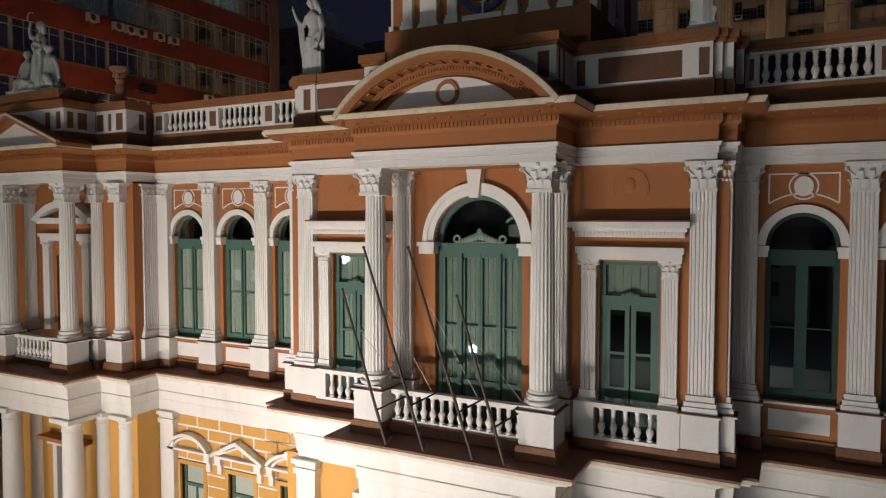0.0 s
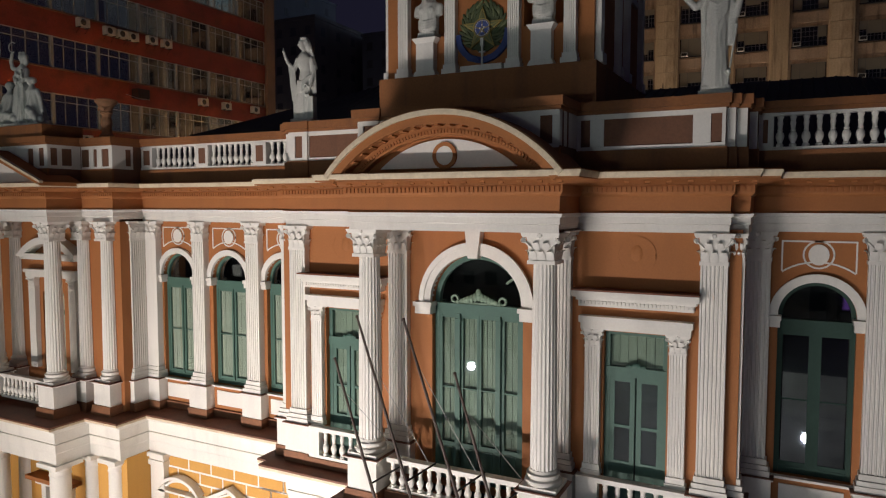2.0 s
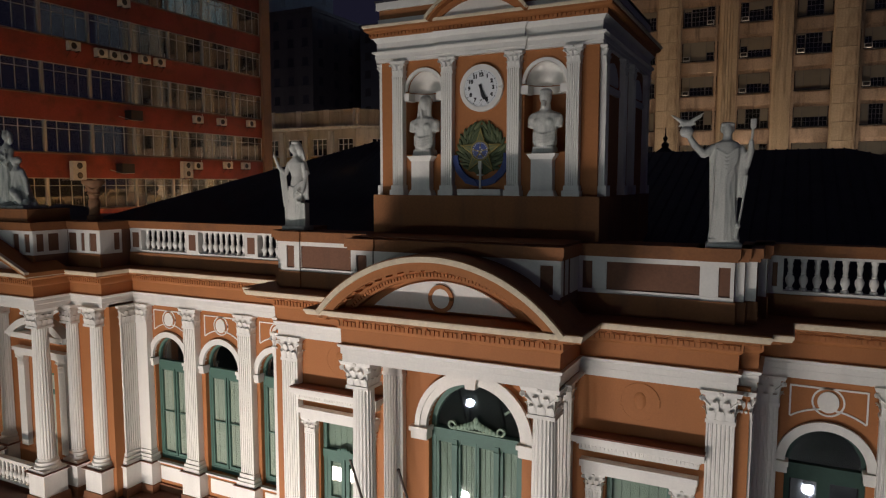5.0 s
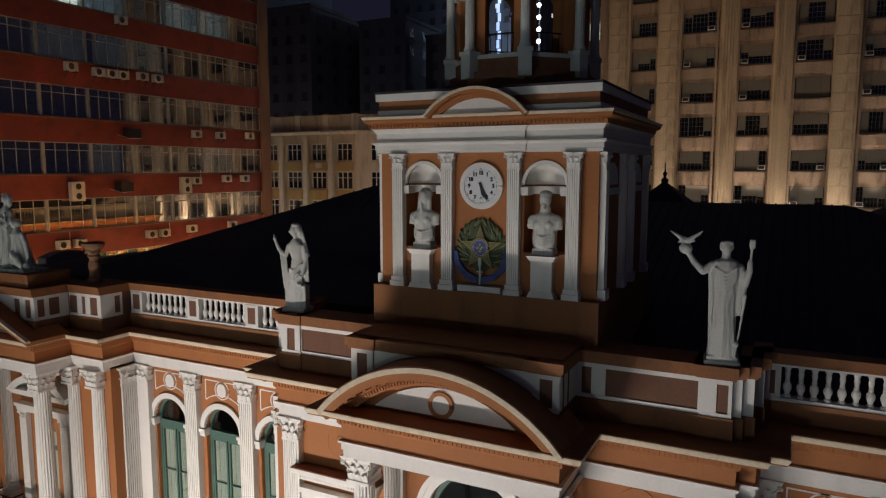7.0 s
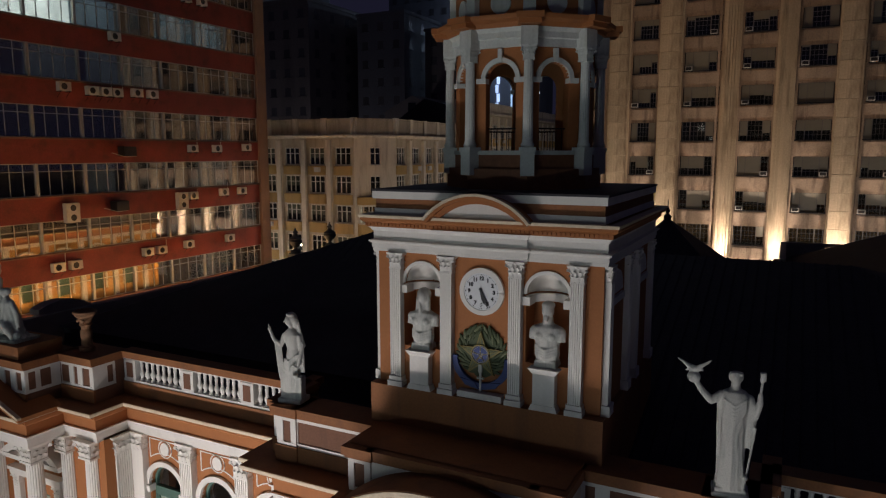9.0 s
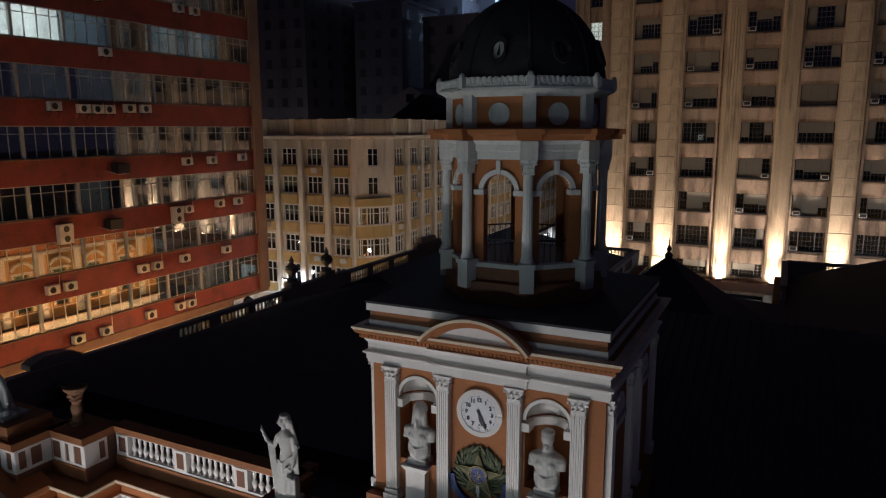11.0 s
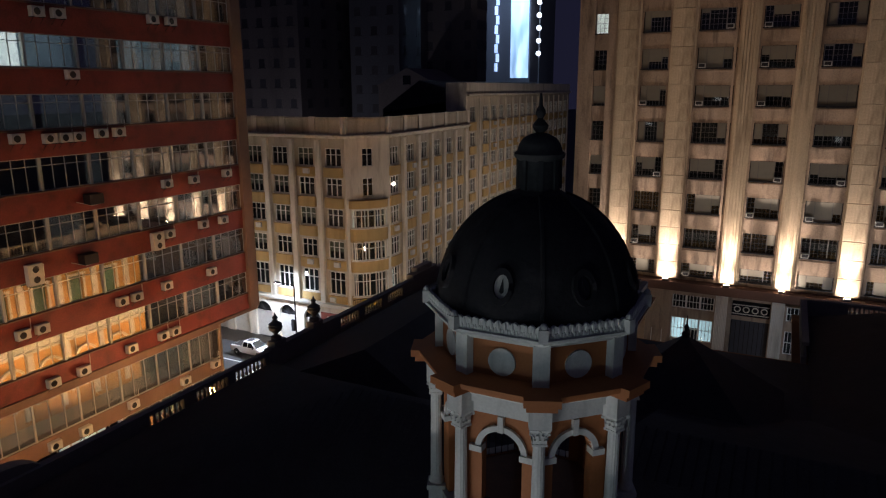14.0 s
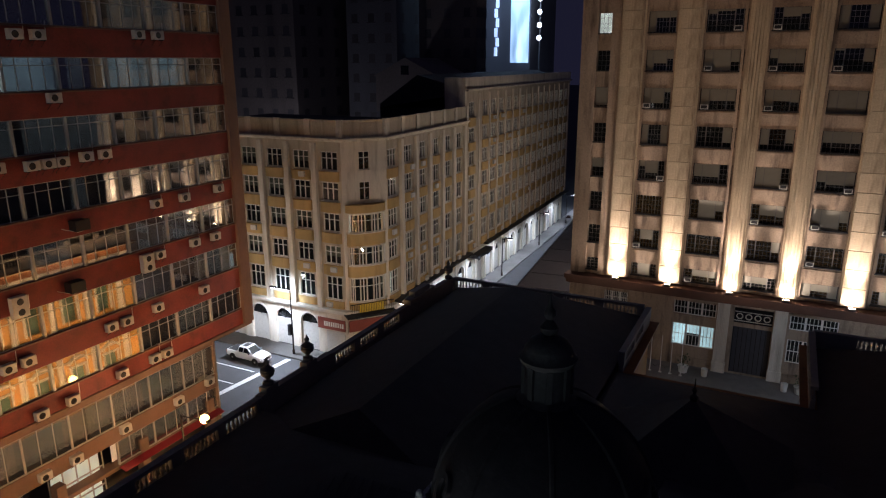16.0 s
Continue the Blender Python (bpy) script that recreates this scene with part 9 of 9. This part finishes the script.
led = dark_block(-72, -57.4, 160, 178, 96, M["night2"], 6, 5, name="lit_tower", label="far tower with a bright blue-white light strip", lit=0.12)
part("light_screen", Geo().box(-62.0, -57.7, 159.7, 159.9, 29.5, 97), M["ledsign"], led, "tall glowing screen on the facade")
for k in range(22):
    part("light_globe", Geo().ball((-55.2, 159.5, 34.8 + 2.75 * k), 0.55, seg=10, n=6), M["ledball"], led)
part("globe_mast", Geo().box(-55.35, -55.05, 159.9, 160.1, 0, 96), M["night2"], led)
strip = Geo()
for k in range(30):
    strip.box(-66.0 + 0.35 * (k % 2), -65.3 + 0.35 * (k % 2), 159.7, 159.95, 31 + 2.1 * k, 32.9 + 2.1 * k)
tagged(part("light_strip", strip, M["litdim"], led), kind="stuff")
dark_block(-40, -20, 190, 210, 40, M["night2"], 5, 3, lit=0.05)

# ---------- street furniture and vehicles ----------
shelter = thing("street_shelter", "long dark flat shelter roof along the lit street", "shelter")
SHM = pose(-31.0, 83.6, 0, 0, 0, 5.8)
part("roof", Geo(SHM).box(0.0, 7.5, -16.0, 44.0, 3.1, 3.25).box(-0.06, 0.06, -16.0, 44.0, 3.0, 3.34), M["roof"], shelter, "dark flat roof with a raised edge")
for k in range(10):
    part("post", Geo(SHM).box(6.8, 6.95, -15.0 + 6.2 * k, -14.85 + 6.2 * k, 0, 3.1), M["iron"], shelter)
    part("roof_seam", Geo(SHM).box(0.3, 7.4, -13.0 + 6.2 * k, -12.94 + 6.2 * k, 3.25, 3.29), M["roof"], shelter)

def street_lamp(x, y, h, arm, bulbm, label, double=False):
    p = part("street_lamp", Geo().lathe([(0.14, 0.0), (0.14, 0.6), (0.09, 0.7), (0.06, h)], x, y, 10), M["iron"])
    tagged(p, label, "street lamp", "street lamps")
    ax, ay = arm
    part("arm", Geo().tube((x, y, h - 0.1), (x + ax, y + ay, h + 0.15), 0.045, 0.035, 8), M["iron"], p)
    hd = part("lamp_head", Geo().box(x + ax - 0.35, x + ax + 0.35, y + ay - 0.15, y + ay + 0.15, h + 0.08, h + 0.22), M["iron"], p)
    part("lens", Geo().box(x + ax - 0.28, x + ax + 0.28, y + ay - 0.11, y + ay + 0.11, h + 0.04, h + 0.078), bulbm, hd)
    return p


lp_ = street_lamp(-47.3, 60.4, 7.4, (-1.6, -0.7), M["coollamp"], "tall dark street lamp with a long arm at the crossing")
part("traffic_light", Geo().box(-47.62, -47.34, 60.05, 60.33, 2.3, 3.5), M["black"], lp_)
for x_, y_ in ((-37.8, 95.5), (-38.5, 114.0), (-39.1, 131.5)):
    street_lamp(x_, y_, 5.6, (1.2, 0), M["coollamp"], "dark street lamp on the lit pavement")
sl_ = street_lamp(-35.0, 34.6, 8.8, (2.0, 0), M["iron"], "street lamp with a glowing orange bulb")
part("bulb", Geo().ball((-33.0, 34.6, 9.0), 0.28, seg=14, n=9), M["sodiumlamp"], sl_, "glowing orange sodium bulb")
# posts kept out of sight, added to carry the fill lights
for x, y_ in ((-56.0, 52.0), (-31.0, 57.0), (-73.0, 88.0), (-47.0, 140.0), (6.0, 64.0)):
    street_lamp(x, y_, 13.2 if y_ > 80 else (6.2 if x > 0 else 9.2), (-1.0, 0), M["amberlamp"], "unseen lamp post added to carry a fill light")
# lamps out of sight on the stone block's side, added for those fills
for y_ in (79.0, 88.0, 97.0):
    wl_ = part("wall_lamp", Geo().tube((-22.3, y_, 13.5), (-23.6, y_, 13.6), 0.04, seg=8), M["iron"])
    tagged(wl_, "unseen wall lamp added to carry a fill light over the street", "lamp", "wall lamps")
    part("lamp_head", Geo().taper(-23.7, y_, 13.35, 13.65, 0.26, 0.16, 0.12, 0.08), M["iron"], wl_)
street_lamp(-35.0, 18.0, 8.8, (2.0, 0), M["sodiumlamp"], "street lamp with a glowing orange bulb")


def pickup(at, rz):
    """A white double-cab pickup, its nose towards x+."""
    root = thing("pickup_truck", "white double-cab pickup truck with lit headlights at the crossing", "car")

    def skin(rows):
        """Cross sections (x, half width, sill, waist, top, top half width) joined into a rounded shell."""
        g = Geo()
        g.rings([[(x, -h * 0.96, z0), (x, h * 0.96, z0), (x, h, z0 + 0.12), (x, h, z1 - 0.06), (x, h * 0.985, z1), (x, ht, z2 - 0.03), (x, ht * 0.93, z2), (x, -ht * 0.93, z2), (x, -ht, z2 - 0.03), (x, -h * 0.985, z1), (x, -h, z1 - 0.06), (x, -h, z0 + 0.12)]
                 for x, h, z0, z1, z2, ht in rows])
        return g

    part("body", skin([(-2.66, 0.84, 0.60, 0.98, 1.10, 0.80), (-2.60, 0.90, 0.50, 1.02, 1.15, 0.86), (-1.0, 0.93, 0.42, 1.05, 1.17, 0.89), (1.05, 0.93, 0.42, 1.05, 1.17, 0.88), (1.9, 0.92, 0.44, 0.98, 1.12, 0.84), (2.42, 0.88, 0.46, 0.90, 1.02, 0.78), (2.62, 0.78, 0.52, 0.82, 0.92, 0.66)]), M["carpaint"], root, "white painted body")
    part("cab", skin([(-1.02, 0.86, 1.10, 1.16, 1.18, 0.84), (-0.80, 0.86, 1.10, 1.20, 1.78, 0.68), (-0.2, 0.86, 1.10, 1.20, 1.84, 0.68), (0.42, 0.86, 1.10, 1.20, 1.80, 0.66), (1.28, 0.84, 1.08, 1.13, 1.16, 0.80)]), M["carpaint"], root)
    part("windscreen", Geo().put([(1.22, -0.74, 1.215), (1.22, 0.74, 1.215), (0.50, 0.60, 1.775), (0.50, -0.60, 1.775), (1.20, -0.74, 1.18), (1.20, 0.74, 1.18), (0.48, 0.60, 1.74), (0.48, -0.60, 1.74)], [(0, 1, 2, 3), (7, 6, 5, 4), (0, 4, 5, 1), (1, 5, 6, 2), (2, 6, 7, 3), (3, 7, 4, 0)]), M["carglass"], root)
    part("rear_window", Geo().box(-0.99, -0.90, -0.62, 0.62, 1.25, 1.62), M["carglass"], root)
    for s in (-1, 1):
        for xa, xb, xt in ((-0.78, -0.12, -0.12), (-0.04, 0.98, 0.40)):
            q = [(xa, s * 0.872, 1.20), (xb, s * 0.872, 1.20), (xt, s * 0.705, 1.72), (xa + 0.06, s * 0.705, 1.72)]
            part("side_window", Geo().put(q + [(x, y - s * 0.05, z) for x, y, z in q], [(0, 1, 2, 3), (7, 6, 5, 4), (0, 4, 5, 1), (1, 5, 6, 2), (2, 6, 7, 3), (3, 7, 4, 0)]), M["carglass"], root)
        part("headlight", Geo().ball((2.50, s * 0.66, 0.84), 0.10, 0.17, 0.07, 10, 6), M["coollamp"], root, "lit headlight")
        part("tail_light", Geo().box(-2.68, -2.58, s * 0.84 - 0.06, s * 0.84 + 0.05, 0.75, 1.05), M["signred"], root)
        part("mirror", Geo().ball((0.92, s * 1.02, 1.25), 0.07, 0.12, 0.09, 8, 5), M["black"], root)
        for x in (-1.72, 1.66):
            part("wheel_arch", Geo(pose(x, s * 0.905, 0.40, 90, 0, 0)).lathe([(0.30, -0.035), (0.46, -0.035), (0.46, 0.035), (0.30, 0.035)], seg=20), M["black"], root)
            w = part("wheel", Geo(pose(x, s * 0.84, 0.38, 90, 0, 0)).lathe([(0.24, -0.12), (0.36, -0.12), (0.38, -0.08), (0.38, 0.08), (0.36, 0.12), (0.24, 0.12)], seg=20), M["tyre"], root)
            part("rim", Geo(pose(x, s * 0.84, 0.38, 90, 0, 0)).lathe([(0.05, -0.125), (0.24, -0.11), (0.24, 0.11), (0.05, 0.125)], seg=14), M["alu"], w)
    part("load_bed", Geo().box(-2.50, -1.06, -0.74, 0.74, 1.165, 1.185), M["black"], root, "dark load bed cover")
    part("roof_panel", Geo().box(-0.55, 0.22, -0.48, 0.48, 1.838, 1.852), M["black"], root)
    part("grille", Geo().box(2.58, 2.66, -0.44, 0.44, 0.62, 0.84), M["black"], root)
    part("bumper", Geo().ball((2.56, 0, 0.52), 0.14, 0.86, 0.11, 16, 6), M["carpaint"], root)
    root.matrix_basis = pose(at[0], at[1], 0, 0, 0, rz) @ Matrix.Scale(0.9, 4)
    return root


pickup((-50.7, 57.45, 0), -2)
pickup((-58.6, 57.0, 0), -4)

# ---------- far side of the square, behind the walk ----------
for x0, x1, y1, h in ((-75, -52, -48, 34), (-50, -28, -58, 26), (-26, 2, -62, 40), (4, 26, -56, 30), (28, 60, -46, 38)):
    root = thing("square_building", "dim building across the square with some lit windows", "building", group="distant buildings")
    part("wall", Geo().box(x0, x1, y1 - 12, y1, 0, h), M["night"], root)
    fr = mesh("window", Geo().box(-0.8, 0.8, -0.02, 0.05, 0, 1.6).box(-0.9, 0.9, -0.02, 0.12, -0.12, 0), M["carglass"], False)
    lt = mesh("window", Geo().box(-0.8, 0.8, -0.02, 0.05, 0, 1.6), M["litpane"], False)
    for r in range(int((h - 4) / 3.4)):
        for c in range(int((x1 - x0) / 3.2)):
            placed("window", lt if rng.random() < 0.16 else fr, (x0 + 1.6 + 3.2 * c, y1, 3.2 + 3.4 * r), root)
# posts added behind the walk to carry the two fill lights
for x, y_ in ((-34.0, -22.0), (-9.0, -32.0)):
    sq = part("square_lamp", Geo().lathe([(0.16, 0), (0.16, 0.5), (0.08, 0.6), (0.07, 9.0)], x, y_, 10), M["iron"])
    tagged(sq, "unseen lamp post with a bright globe, added for a fill light", "street lamp", "street lamps")
    part("globe", Geo().ball((x, y_ + 0.25, 8.7), 0.22, seg=12, n=8), M["coollamp"], sq)
for x, y_, w_ in ((-15.0, -6.1, 1.4), (-12.8, -6.1, 1.4), (-10.4, -6.1, 1.4), (-8.2, -6.1, 1.4), (-21.0, -5.6, 5.0), (-3.6, -7.1, 3.0)):
    fl = part("plaza_floodlight_case", Geo().box(x - w_ / 2 - 0.2, x + w_ / 2 + 0.2, y_ - 0.2, y_ + 0.1, 0.0, 1.0), M["iron"])
    tagged(fl, "dark floodlight case on the paving of the square", "floodlight", "plaza floodlights")
for x, y_, z_ in GARDEN:
    sq = part("garden_lamp", Geo().lathe([(0.14, 0), (0.14, 0.5), (0.07, 0.6), (0.05, z_ - 0.26)], x, y_, 10).tube((x - 0.22, y_, z_ - 0.26), (x - 0.22, y_, z_ + 0.26), 0.012).tube((x - 0.22, y_, z_ - 0.26), (x, y_, z_ - 0.3), 0.015), M["iron"])
    tagged(sq, "short dark lamp post with a capped light on the square", "street lamp", "garden lamps")
    part("cap", Geo().lathe([(0.05, z_ + 0.24), (0.24, z_ + 0.25), (0.2, z_ + 0.31), (0.02, z_ + 0.38)], x, y_, 14), M["iron"], sq)
shop = part("lit_shopfront", Geo().box(4.5, 25.0, -55.99, -55.8, 0.0, 6.8), M["dark"])
tagged(shop, "purple-lit shopfront across the square", "shopfront")
part("shop_window", Geo().box(5.0, 24.5, -55.78, -55.74, 2.6, 6.2), M["purple"], shop, "glowing purple shop window")
part("shop_frame", Geo().holed_wall(4.6, 24.9, 2.4, 6.6, -55.72, -55.6, [(5.0 + 2.5 * k, 7.1 + 2.5 * k, 2.6, 6.2) for k in range(8)]), M["iron"], shop)
